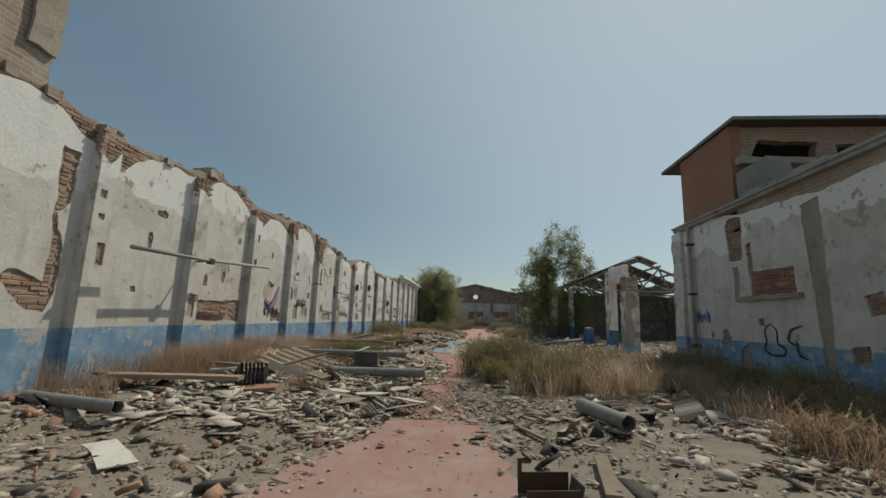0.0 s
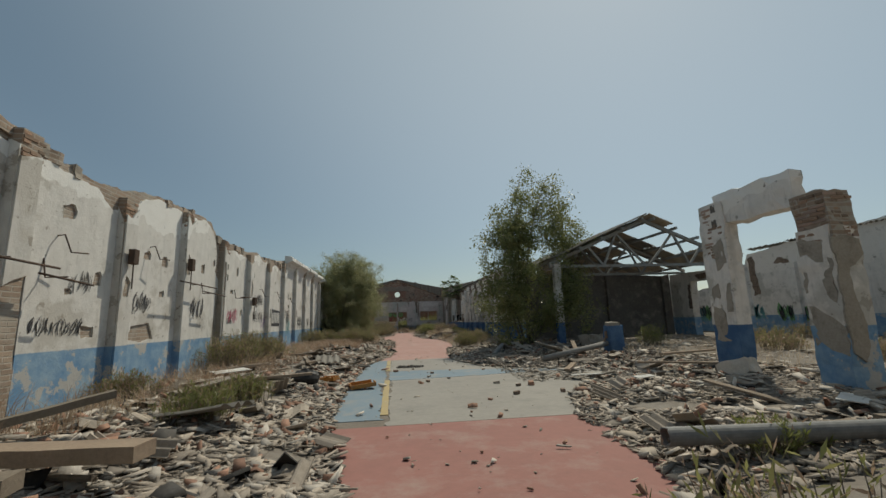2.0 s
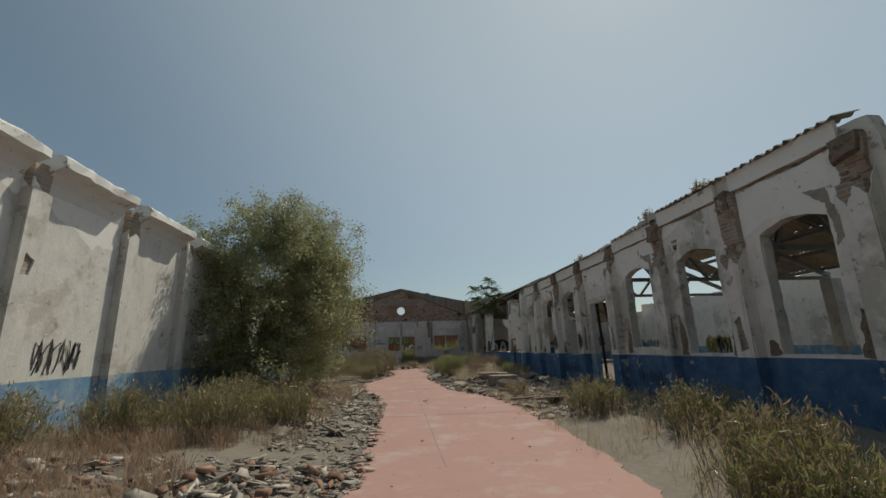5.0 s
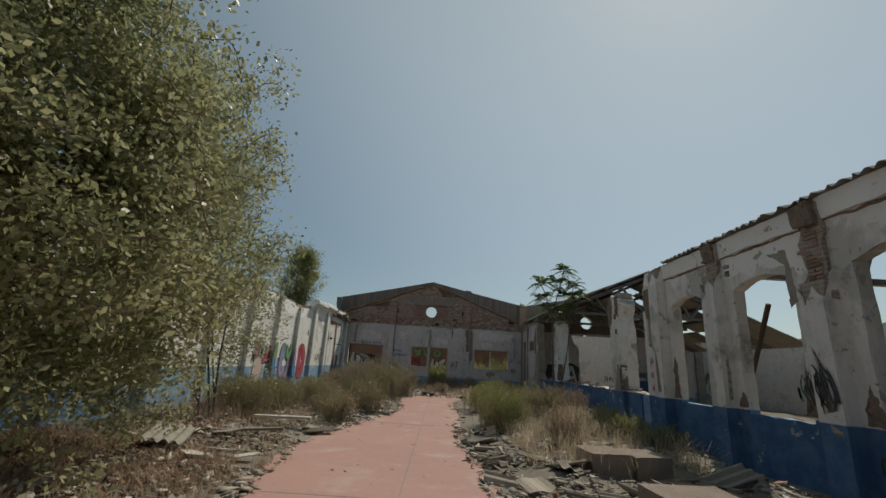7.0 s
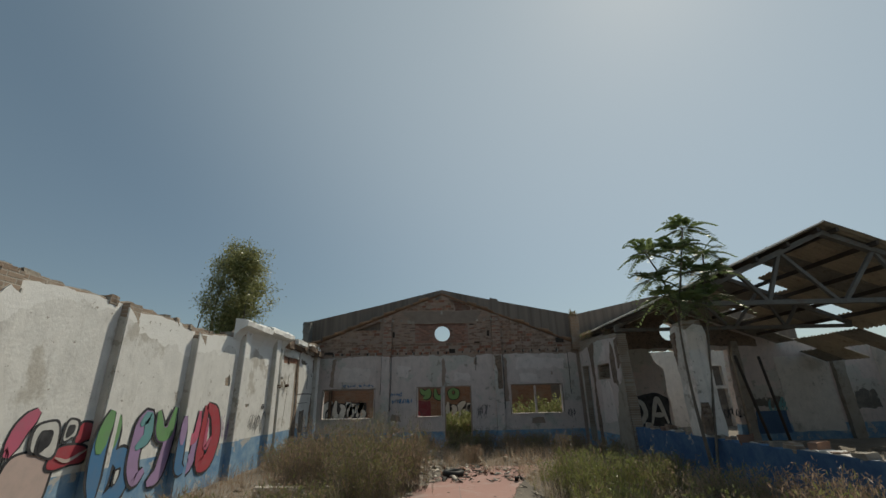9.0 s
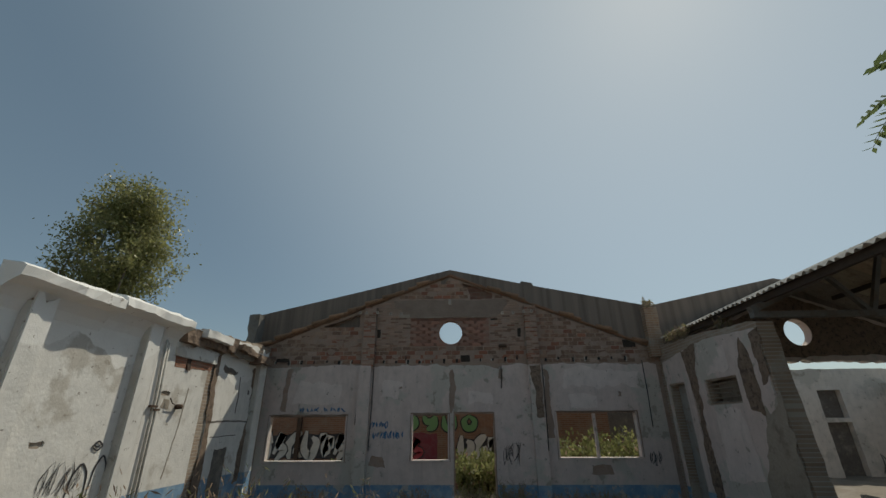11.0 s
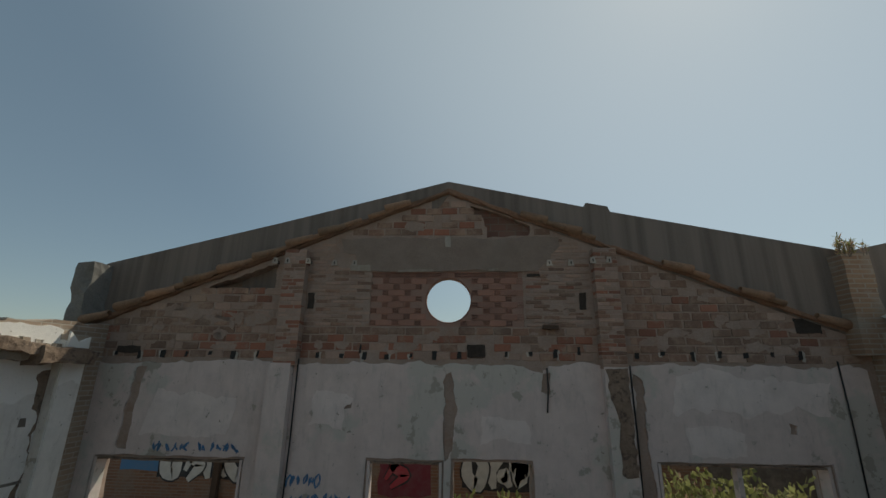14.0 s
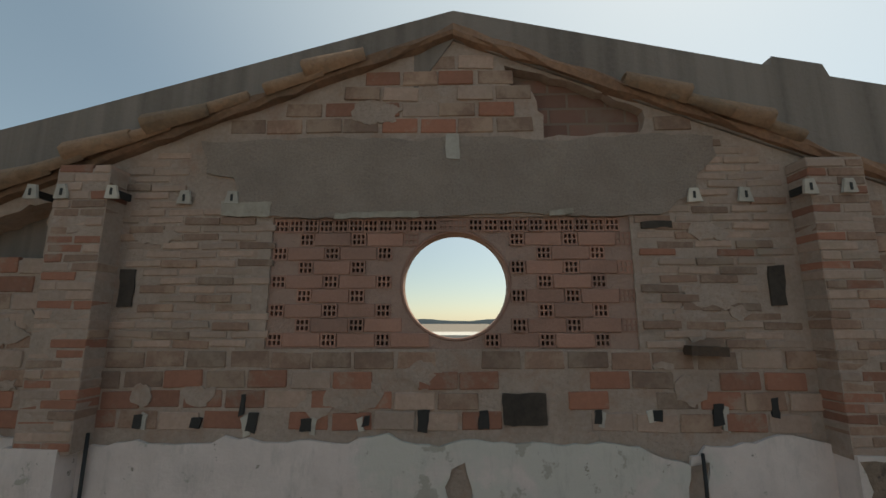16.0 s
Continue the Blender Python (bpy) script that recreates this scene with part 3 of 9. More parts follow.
PEEL = {1: [[(1.47, 3.75), (1.77, 3.78), (1.70, 2.95), (1.58, 2.75), (1.72, 2.25), (1.72, 1.65), (1.62, 1.36), (1.37, 1.38), (0.97, 1.80), (1.17, 1.93), (1.52, 1.80), (1.55, 2.30)]], 3: [[(0.12, 1.22), (1.85, 1.22), (1.85, 1.74), (0.12, 1.64)]],
        4: [[(1.2, 1.2), (1.75, 1.2), (1.75, 1.62), (1.2, 1.6)]], 5: [[(0.25, 1.25), (0.7, 1.25), (0.65, 1.75), (0.3, 1.7)]], 6: [[(0.6, 1.2), (1.6, 1.22), (1.5, 1.5), (0.7, 1.48)]], 8: [[(0.2, 1.2), (1.1, 1.2), (0.9, 1.55), (0.3, 1.5)]], 7: [[(1.3, 1.3), (1.6, 1.3), (1.6, 1.5), (1.3, 1.5)]], 27: [[(0.75, 3.46), (1.85, 3.48), (1.85, 3.64), (0.75, 3.6)]], 28: [[(0.55, 0.1), (1.15, 0.1), (1.15, 1.8), (0.55, 1.75)]]}
BARE_HEAD = {0: 0.5, 1: 0.7, 2: 0.62, 3: 0.3, 4: 0.25, 5: 0.55, 6: 0.85, 7: 0.3, 8: 0.35, 9: 0.3, 10: 0.35}
BARE_SIDE = {1: (0.35, 0.25), 2: (0.55, 0.05), 3: (0.1, 0.3), 4: (0.55, 0.3), 5: (0.12, 0.6), 6: (0.5, 0.08), 7: (0.05, 0.3), 8: (0.2, 0.06), 9: (0.03, 0.5), 10: (0.1, 0.04)}
for k in range(29):
    y0, y1 = PIL_L[k] + 0.18, PIL_L[k + 1] - 0.16
    near, far = BARE_SIDE.get(k, (random.choice((0.02, 0.1, 0.25)), random.choice((0.02, 0.1, 0.2))))
    if k > 12:
        near, far = near * (0.3 if k >= 19 else 0.6), far * (0.3 if k >= 19 else 0.6)
    base = 0.05 + 0.14 * random.random() * (k < 14)
    drop = lambda y: base + near * math.exp(-((y - y0) / 0.5) ** 2) + far * math.exp(-((y1 - y) / 0.5) ** 2)
    tops = [(y, top_l(y) - drop(y)) for y in np.linspace(y1, y0, 13)]
    loop = [(y0, -0.1), (y1, -0.1), *ragged(tops, 0.07, 0.045, k * 1.3, False)]
    spots = [[(y0 + u, v) for u, v in lp] for lp in PEEL.get(k, [])]
    for _ in range(random.choice((2, 3, 4, 5)) if k < 14 else random.choice((0, 0, 1))):
        cx, cy, w, h = y0 + random.uniform(0.3, 1.6), random.uniform(1.5, 3.3), random.uniform(0.06, 0.26), random.uniform(0.08, 0.32)
        if all(abs(cx - u) > 0.25 or abs(cy - v) > 0.35 for lp in spots for u, v in lp) and y0 + 0.1 < cx - w < cx + w < y1 - 0.1 and not (k in PEEL and cy < 2.0):
            spots.append([(cx - w / 2, cy - h / 2), (cx + w / 2, cy - h / 2), (cx + w * 0.6, cy + h * 0.1), (cx + w / 3, cy + h / 2), (cx - w / 2, cy + h * 0.3)])
    plate("plaster_sheet", [loop, *[ragged(lp, 0.07, 0.04, k + i * 3.7) for i, lp in enumerate(spots)]], SIDE_L, 0.03, PLASTER_CLEAN if k >= 19 else PLASTER_MID if k >= 7 else PLASTER if k % 3 else PLASTER_WORN, wall_left)
    if k < 11:
        for lp in spots:
            BARE.append((SIDE_L, lp, -0.018, wall_left, False))
        if k > 0:
            head = [(y, top_l(y) - drop(y) - 0.05) for y in np.linspace(y0, y1, 9)] + [(y, top_l(y) - 0.04) for y in np.linspace(y1, y0, 9)]
            BARE.append((SIDE_L, head, -0.014, wall_left, False))
FACE_L = lambda y: Matrix(((1, 0, 0, 0), (0, 0, -1, y), (0, 1, 0, 0), (0, 0, 0, 1)))   # u = x, v = z, w = -y
PIL_HOLES = {2: [[(0.0, 2.08), (0.13, 2.1), (0.12, 2.45), (-0.02, 2.44)], [(-0.1, 3.14), (0.02, 3.14), (0.02, 3.28), (-0.1, 3.28)], [(-0.08, 2.8), (0.03, 2.8), (0.03, 2.9), (-0.08, 2.9)]], 6: [[(-0.05, 2.45), (0.13, 2.5), (0.13, 3.1), (0.0, 3.12)]], 10: [[(-0.15, 1.0), (-0.05, 1.0), (-0.03, 2.2), (0.0, 2.9), (-0.02, 3.3), (-0.15, 3.3)], [(0.03, 2.75), (0.14, 2.78), (0.14, 2.95), (0.04, 2.95)], [(0.04, 3.1), (0.14, 3.1), (0.14, 3.25), (0.04, 3.25)]],
             3: [[(-0.12, 1.35), (0.08, 1.3), (0.1, 1.75), (-0.1, 1.8)]], 4: [[(-0.1, 2.6), (0.05, 2.6), (0.04, 2.85), (-0.1, 2.8)], [(-0.02, 3.3), (0.1, 3.3), (0.1, 3.5), (0.0, 3.5)]]}
for k, y in enumerate(PIL_L):
    if k == 28:
        continue
    h = top_l(y) + random.uniform(-0.2, 0.05)
    bare = BARE_HEAD.get(k, random.choice((0.1, 0.2, 0.45)) * (0.5 if k >= 19 else 1.0) if k > 12 else 0.3)
    low = 0.6 if k == 7 else -0.2
    pil = part("pilaster", rough_block(X_LEFT - 0.04, y - 0.165, -0.2, X_LEFT + 0.125, y + 0.165, h, 0.22, 0.02, k), wall_left, mat=BRICK_SIDE)
    skin = [(y - 0.172, -0.15), (y + 0.172, -0.15), *ragged([(y + 0.172, h - bare + random.uniform(-0.2, 0.25)), (y, h - bare), (y - 0.172, h - bare + random.uniform(-0.2, 0.25))], 0.06, 0.035, k, False)]
    if k == 7:
        skin = [*ragged([(y + 0.172, h - bare), (y - 0.172, h - bare - 0.1)], 0.06, 0.03, k, False), *ragged([(y - 0.172, 2.0), (y + 0.172, 2.2)], 0.06, 0.05, k, False)]
    holes = [] if k == 7 else [ragged([(y + u, v) for u, v in lp], 0.05, 0.012, k + i) for i, lp in enumerate(PIL_HOLES.get(k, []))]
    if k != 7 and k not in PIL_HOLES and k < 16 and random.random() < 0.6:
        a, b = random.uniform(1.4, 3.0), random.uniform(0.2, 0.6)
        holes.append(ragged([(y - 0.1, a), (y + 0.05, a), (y + 0.1, a + b * 0.7), (y - 0.05, a + b)], 0.05, 0.02, k))
    plate("plaster_skin", [skin, *holes], SIDE_L, 0.03, PLASTER_CLEAN if k >= 19 else PLASTER_MID if k >= 9 else PLASTER_WORN if k % 2 else PLASTER, pil, 0.155)
    for s, face in ((-1, y - 0.178), (1, y + 0.178)):
        side = [(X_LEFT - 0.02, -0.15), (X_LEFT + 0.13, -0.15), *ragged([(X_LEFT + 0.13, h - bare * random.uniform(0.7, 1.3)), (X_LEFT - 0.02, h - bare * random.uniform(0.5, 1.2))], 0.06, 0.03, k + s, False)]
        m = FACE_L(face)
        plate("plaster_skin", [side], m, 0.02, ROUGHCAST if k == 10 and s < 0 else PLASTER_WORN, pil, 0.01)
    if k < 11:
        BARE.append((SIDE_L, [(y - 0.17, h - bare - 0.12), (y + 0.17, h - bare - 0.12), (y + 0.17, h - 0.02), (y - 0.17, h - 0.02)], 0.136, pil, False))
        for lp in ([] if k == 7 else PIL_HOLES.get(k, [])):
            BARE.append((SIDE_L, [(y + u, v) for u, v in lp], 0.126, pil, False))


def crumbs(y0, y1, n, seed, size=1.0):
    """Broken courses left standing on the wall head."""
    rng = random.Random(seed)
    for i in range(n):
        y = rng.uniform(y0, y1)
        w, h = rng.uniform(0.2, 0.6) * size, rng.uniform(0.05, 0.16) * size
        part("wall_crumb", rough_block(X_LEFT - 0.42, y - w / 2, top_l(y) - 0.12, X_LEFT - 0.02 + rng.uniform(-0.08, 0.05), y + w / 2, top_l(y) + h - 0.02, 0.09, 0.05, seed + i), wall_left, mat=BRICK_SIDE if i % 4 else ROUGHCAST)


crumbs(5.5, 32, 44, 401, 0.75)
crumbs(44, 62, 34, 402, 0.55)


def cornice(y0, y1, z, seed, size=1.0, mat=None):
    """A coved plaster cornice that juts from the wall head."""
    prof = [(0.0, -0.42), (0.05, -0.27), (0.16, -0.12), (0.36, -0.04), (0.36, 0.10), (0.28, 0.16), (0.0, 0.18)]
    n = max(2, int((y1 - y0) / 0.15))
    verts, faces = [], []
    for i in range(n + 1):
        y = y0 + (y1 - y0) * i / n
        for u, v in prof:
            w = noise.noise_vector((y * 4 + seed, u * 5, v * 5)) * (0.035 if u > 0.1 else 0.006)
            verts.append((X_LEFT + (u + w.x) * size, y + w.y, z + (v + w.z) * size))
    m = len(prof)
    for i in range(n):
        faces += [(i * m + j, i * m + j + 1, (i + 1) * m + j + 1, (i + 1) * m + j) for j in range(m - 1)]
    faces += [tuple(range(m)), tuple(range(n * m, n * m + m))[::-1]]
    return mesh_of("cornice", verts, faces, mat or PLASTER)


for i, (a, b) in enumerate(((32.5, 34.5), (34.7, 36.6), (36.9, 38.8), (39.2, 41.2), (41.6, 43.5), (61.6, 63.4), (63.4, 65.35))):
    part("cornice", cornice(a, b, top_l((a + b) / 2) + 0.02, i, 1.0, PLASTER_CLEAN if a > 60 else None), wall_left)
for i, (a, b, lo, hi, out, mat) in enumerate(((65.42, 65.92, 3.92, 4.3, 0.2, SCAR_BROWN), (65.95, 67.05, 4.16, 4.34, 0.3, PLASTER_CLEAN), (65.9, 67.1, 4.0, 4.17, 0.13, SCAR_BROWN), (67.06, 67.5, 4.05, 4.36, 0.2, SCAR_BROWN), (67.46, 68.0, 4.12, 4.27, 0.32, SCAR_BROWN), (67.5, 68.9, 3.98, 4.13, 0.12, ROUGHCAST), (67.97, 68.6, 4.08, 4.22, 0.26, SCAR_BROWN), (68.55, 69.4, 3.94, 4.15, 0.34, SCAR_BROWN))):
    part("broken_cornice", rough_block(X_LEFT - 0.2, a, lo, X_LEFT + out, b, hi, 0.06, 0.06 if mat != PLASTER_CLEAN else 0.025, 300 + i), wall_left, mat=mat)
for i in range(34):
    y = 65.4 + i * 0.115
    q = 0.03 + 0.035 * ((i * 7) % 5) / 4
    part("wall_crumb", rough_block(X_LEFT - 0.12 + 0.03 * (i % 4), y - q, 4.24 - max(0, y - 67.5) * 0.09, X_LEFT - 0.02 + 0.03 * (i % 4), y + q, 4.31 + q - max(0, y - 67.5) * 0.09, 0.05, 0.03, 330 + i), wall_left, mat=(BRICK_SIDE, ROUGHCAST, SHARD_PALE)[i % 3])
LC = SIDE_L @ Matrix.Translation((0, 0, 0.004))
for i, (lp, mat, amp) in enumerate((([(65.5, 3.44), (66.8, 3.5), (66.85, 3.68), (65.45, 3.66)], BRICK_RED, 0.02),
        ([(66.95, 3.9), (66.92, 3.2), (67.02, 2.3), (67.0, 1.5), (66.9, 0.3), (67.22, 0.3), (67.3, 1.6), (67.22, 2.4), (67.12, 3.2), (67.2, 3.9)], SCAR_BROWN, 0.07),
        ([(68.85, 3.8), (68.98, 3.2), (69.0, 2.4), (68.8, 1.9), (68.75, 0.9), (69.02, 0.9), (69.02, 3.85)], SCAR_BROWN, 0.08),
        ([(67.15, 2.355), (68.2, 2.38), (69.1, 2.37), (69.1, 2.41), (68.0, 2.42), (67.15, 2.39)], SOOT_SHADE, 0.012),
        ([(68.22, 3.5), (68.27, 3.0), (68.25, 2.6), (68.29, 2.6), (68.32, 3.0), (68.27, 3.5)], SOOT_SHADE, 0.02),
        ([(65.35, 2.62), (65.62, 2.6), (65.6, 2.78), (65.4, 2.8)], ROUGHCAST, 0.05),
        ([(67.3, 2.02), (68.5, 2.05), (68.5, 2.07), (67.3, 2.04)], SOOT_SHADE, 0.012),
        ([(67.3, 3.58), (67.9, 3.5), (68.1, 3.62), (67.9, 3.66), (67.35, 3.72)], SOOT_SHADE, 0.05),
        ([(68.75, 3.1), (68.85, 3.1), (68.84, 3.2), (68.76, 3.2)], SOOT_SHADE, 0.02), ([(66.1, 3.05), (66.14, 3.05), (66.05, 2.2), (65.9, 1.3), (65.87, 1.3), (66.02, 2.2)], ROUGHCAST, 0.015))):
    plate("plaster_scar", [ragged(lp, 0.06, amp, 410 + i)], LC, 0.006, mat, wall_left)
for i, lp in enumerate(([(24.72, -0.1), (25.12, -0.1), (25.12, 2.5), (24.98, 2.45), (24.9, 1.6), (24.78, 0.9)], [(24.86, 3.0), (25.12, 2.7), (25.12, 3.6), (24.98, 3.6), (24.92, 3.3)])):
    plate("plaster_scar", [ragged(lp, 0.06, 0.04, 470 + i)], LC, 0.006, (ROUGHCAST, BRICK_SIDE)[i], wall_left)
for i, (a, b) in enumerate(((65.4, 66.1), (66.1, 66.95))):
    part("slot_lintel", rough_block(X_LEFT - 0.02, a, 3.67, X_LEFT + 0.04, b, 3.95, 0.1, 0.014, 380 + i), wall_left, mat=PLASTER)
part("slot_post", rough_block(X_LEFT - 0.02, 65.86, 3.42, X_LEFT + 0.03, 65.98, 3.7, 0.06, 0.02, 390), wall_left, mat=RUST)
# dark sheet that stands for the shade inside the doorway
plate("doorway_back", [[(67.55, 0.05), (68.3, 0.05), (68.3, 1.9), (67.55, 1.9)]], SIDE_L, 0.02, SOOT_SHADE, wall_left, -0.018)
# taller stub of the neighbouring block, at the head of the wall
tower = tagged(new("upper_wall_stub"), "ruined upper storey of brick and plaster on the wall head", "wall", kind="structure")
plate("masonry", [[(-6, 4.2), *ragged([(5.95, 4.2), (6.0, 5.0), (6.05, 8.5)], 0.1, 0.04, 3, False), (-6, 8.5)]], SIDE_L, 0.45, BRICK_SIDE, tower, -0.05)
plate("plaster_sheet", [ragged([(5.62, 4.95), (6.0, 4.9), (6.03, 8.4), (5.66, 8.4)], 0.12, 0.035, 6)], SIDE_L, 0.05, ROUGHCAST, tower, 0.02)
plate("plaster_sheet", [ragged([(1, 5.1), (5.2, 5.0), (5.3, 8.3), (1, 8.3)], 0.15, 0.05, 8)], SIDE_L, 0.05, PLASTER_WORN, tower, 0.0)

# ---- right wall: bays with arched windows, a doorway, and a ruined stretch ----
wall_right = tagged(new("wall_right"), "ruined plastered wall with arched window openings and blue dado", "wall", kind="structure")


def arch(y0, y1, z0, z1, rise=0.16):
    n = 8
    return [(y0, z0), (y1, z0), (y1, z1)] + [(y1 + (y0 - y1) * i / n, z1 + rise * math.sin(math.pi * i / n)) for i in range(1, n)] + [(y0, z1)]


PIL_R = [35.2, 37.55, 39.9, 42.3, 44.65, 47.0, 49.35, 51.55]
opens = [arch(35.75, 37.0, 1.2, 3.3), arch(38.1, 39.35, 1.2, 3.3), arch(40.45, 41.65, 1.35, 3.32), [(42.75, -0.3), (44.1, -0.3), (44.15, 2.82), (42.72, 2.85)],
         arch(45.12, 46.5, 1.08, 3.3), arch(47.52, 48.9, 1.08, 3.3), arch(49.85, 51.1, 1.1, 3.3)]
head = ragged([(52.3, 4.2), (51.6, 4.42), (50, 4.38), (47, 4.38), (44.6, 4.4), (42.8, 4.5), (40, 4.72), (37, 4.7), (34.9, 4.5), (34.6, 3.0)], 0.1, 0.05, 4, False)
outer = [(34.5, -0.35), (53.0, -0.35), (52.95, 1.15), *ragged([(52.6, 1.15), (52.62, 2.4), (52.56, 3.2), (52.6, 3.95), (52.38, 4.12)], 0.1, 0.05, 9, False), *head]
torn = [ragged(o, 0.16, 0.025, 20 + i) if i != 3 else ragged(o, 0.2, 0.03, 31) for i, o in enumerate(opens)]
plate("masonry", [outer, *torn], SIDE_R, 0.19, PLASTER_RUIN, wall_right, -0.03)
# the doorway reaches the ground, so the plaster is one sheet each side of it
def clip_loop(y0, y1, lo=-0.2, hi=4.26, seed=0):
    return [(y0, lo), (y1, lo), *ragged([(y1, hi), ((y0 + y1) / 2, hi - 0.05), (y0, hi + 0.02)], 0.1, 0.06, seed, False)]
for i, (a, b, idx) in enumerate(((35.4, 37.35, 0), (37.75, 39.7, 1), (40.1, 42.1, 2), (44.85, 46.8, 4), (47.2, 49.15, 5), (49.55, 51.35, 6))):
    plate("plaster_sheet", [clip_loop(a, b, seed=i), ragged(opens[idx], 0.12, 0.02, 40 + i)], SIDE_R, 0.03, PLASTER_E_WORN if i % 2 else PLASTER_E, wall_right)
plate("plaster_sheet", [ragged([(42.5, 2.95), (44.4, 2.92), (44.45, 3.95), (42.5, 4.1)], 0.12, 0.05, 51)], SIDE_R, 0.03, PLASTER_E, wall_right)
plate("plaster_sheet", [ragged([(51.76, -0.2), (52.55, -0.2), (52.55, 1.5), (52.56, 3.3), (52.44, 3.35), (52.4, 2.4), (52.2, 2.3), (52.05, 2.5), (52.0, 2.9), (51.92, 3.6), (51.95, 4.1), (51.76, 4.15)], 0.12, 0.05, 52)], SIDE_R, 0.03, PLASTER_E, wall_right)
for k, y in enumerate(PIL_R):
    bare = (3.4, 2.9, 3.2, 3.55, 3.3, 2.9, 3.45, 4.05)[k]
    pil = part("pilaster", rough_block(X_RIGHT - 0.185, y - 0.195, -0.3, X_RIGHT + 0.02, y + 0.195, bare + 0.2, 0.12, 0.05, k + 40), wall_right, mat=BRICK_SIDE)
    part("pilaster_scar", rough_block(X_RIGHT - 0.075, y - 0.2, min(bare - 0.1, 4.0), X_RIGHT + 0.03, y + 0.17, 4.3, 0.08, 0.075, k + 140), pil, mat=BRICK_SIDE)
    part("pilaster_stub", rough_block(X_RIGHT - 0.15, y - 0.17, 3.98, X_RIGHT + 0.03, y + 0.2, 4.32, 0.08, 0.07, k + 160), pil, mat=SCAR_BROWN)
    skin = [(y - 0.205, -0.2), (y + 0.205, -0.2), *ragged([(y + 0.205, bare + 0.1), (y + 0.1, bare - 0.15), (y - 0.05, bare + 0.12), (y - 0.205, bare - 0.05)], 0.06, 0.04, k, False)]
    holes = [ragged([(y - 0.1, 1.3), (y + 0.08, 1.25), (y + 0.12, 1.7 + 0.1 * k % 3), (y - 0.02, 1.9)], 0.06, 0.03, k + 3)] if k % 2 else []
    plate("plaster_skin", [skin, *holes], SIDE_R, 0.03, PLASTER_E_WORN, pil, 0.222)
    for face, s in ((y - 0.21, -1), (y + 0.21, 1)):
        hole = [ragged([(X_RIGHT - 0.15, 1.25), (X_RIGHT - 0.06, 1.3), (X_RIGHT - 0.08, 2.1), (X_RIGHT - 0.14, 2.0)], 0.06, 0.015, k)] if k % 2 == 0 else []
        plate("plaster_skin", [[(X_RIGHT - 0.19, -0.2), (X_RIGHT + 0.01, -0.2), *ragged([(X_RIGHT + 0.01, bare + 0.4), (X_RIGHT - 0.19, bare + 0.05 * s)], 0.06, 0.04, k + s, False)], *hole], FACE_L(face), 0.02, PLASTER_E_WORN, pil, 0.01)
    BARE.append((SIDE_R, ragged([(y - 0.1, bare + 0.25), (y + 0.12, bare + 0.1), (y + 0.17, 3.7), (y + 0.1, 3.95), (y - 0.18, 3.9), (y - 0.1, 3.5)], 0.1, 0.06, k + 9), 0.082, pil, False))
BARE.append((SIDE_R, [(52.08, 2.35), (52.38, 2.35), (52.4, 3.1), (52.06, 3.1)], -0.012, wall_right, False))
plate("bare_masonry", [ragged([(52.0, 3.05), (52.42, 3.1), (52.55, 3.35), (52.52, 3.92), (52.0, 3.95)], 0.07, 0.05, 55)], SIDE_R, 0.03, SCAR_BROWN, wall_right, -0.01)
part("loose_head", rough_block(X_RIGHT - 0.02, 52.02, 4.0, X_RIGHT + 0.2, 52.36, 4.36, 0.1, 0.05, 56), wall_right, mat=PLASTER_E)
RC = SIDE_R @ Matrix.Translation((0, 0, 0.005))
for k, (y0, y1) in enumerate(((35.75, 37.0), (38.1, 39.35), (40.45, 41.65), (45.2, 46.45), (47.65, 48.85), (50.0, 51.0))):
    for q, (a, w) in enumerate(((y1 + 0.14, 0.13), (y0 - 0.13, 0.12))):
        h = 0.28 + 0.22 * ((k * 3 + q * 2) % 4)
        plate("plaster_scar", [ragged([(a - w, 1.17), (a + w, 1.17), (a + w * 0.7, 1.17 + h * 0.6), (a + w * 0.2, 1.17 + h), (a - w * 0.6, 1.17 + h * 0.7)], 0.04, 0.06, k * 2 + q)], RC, 0.008, SCAR_BROWN, wall_right)
    if k % 2 == 0:
        plate("plaster_scar", [ragged([(y0 - 0.2, 2.9), (y0 - 0.06, 2.8), (y0 - 0.03, 3.5), (y0 + 0.3, 3.75), (y0 - 0.1, 3.72)], 0.04, 0.05, k + 31)], RC, 0.008, ROUGHCAST, wall_right)
for i, (a, b, z) in enumerate(((35.3, 37.4, 4.45), (37.8, 39.75, 4.43), (40.05, 42.1, 4.3), (42.5, 44.45, 4.2), (44.85, 46.85, 4.16), (47.2, 49.15, 4.14), (49.5, 51.4, 4.14))):
    part("fascia", rough_block(X_RIGHT - 0.05, a, z - 0.14, X_RIGHT + 0.02, b, z + 0.2, 0.12, 0.022, 520 + i), wall_right, mat=PLASTER_E)
    plate("plaster_scar", [ragged([(a, z - 0.17), ((a + b) / 2, z - 0.2), (b, z - 0.17), (b, z - 0.145), (a, z - 0.145)], 0.06, 0.03, 540 + i)], SIDE_R, 0.01, SCAR_BROWN, wall_right, 0.006)
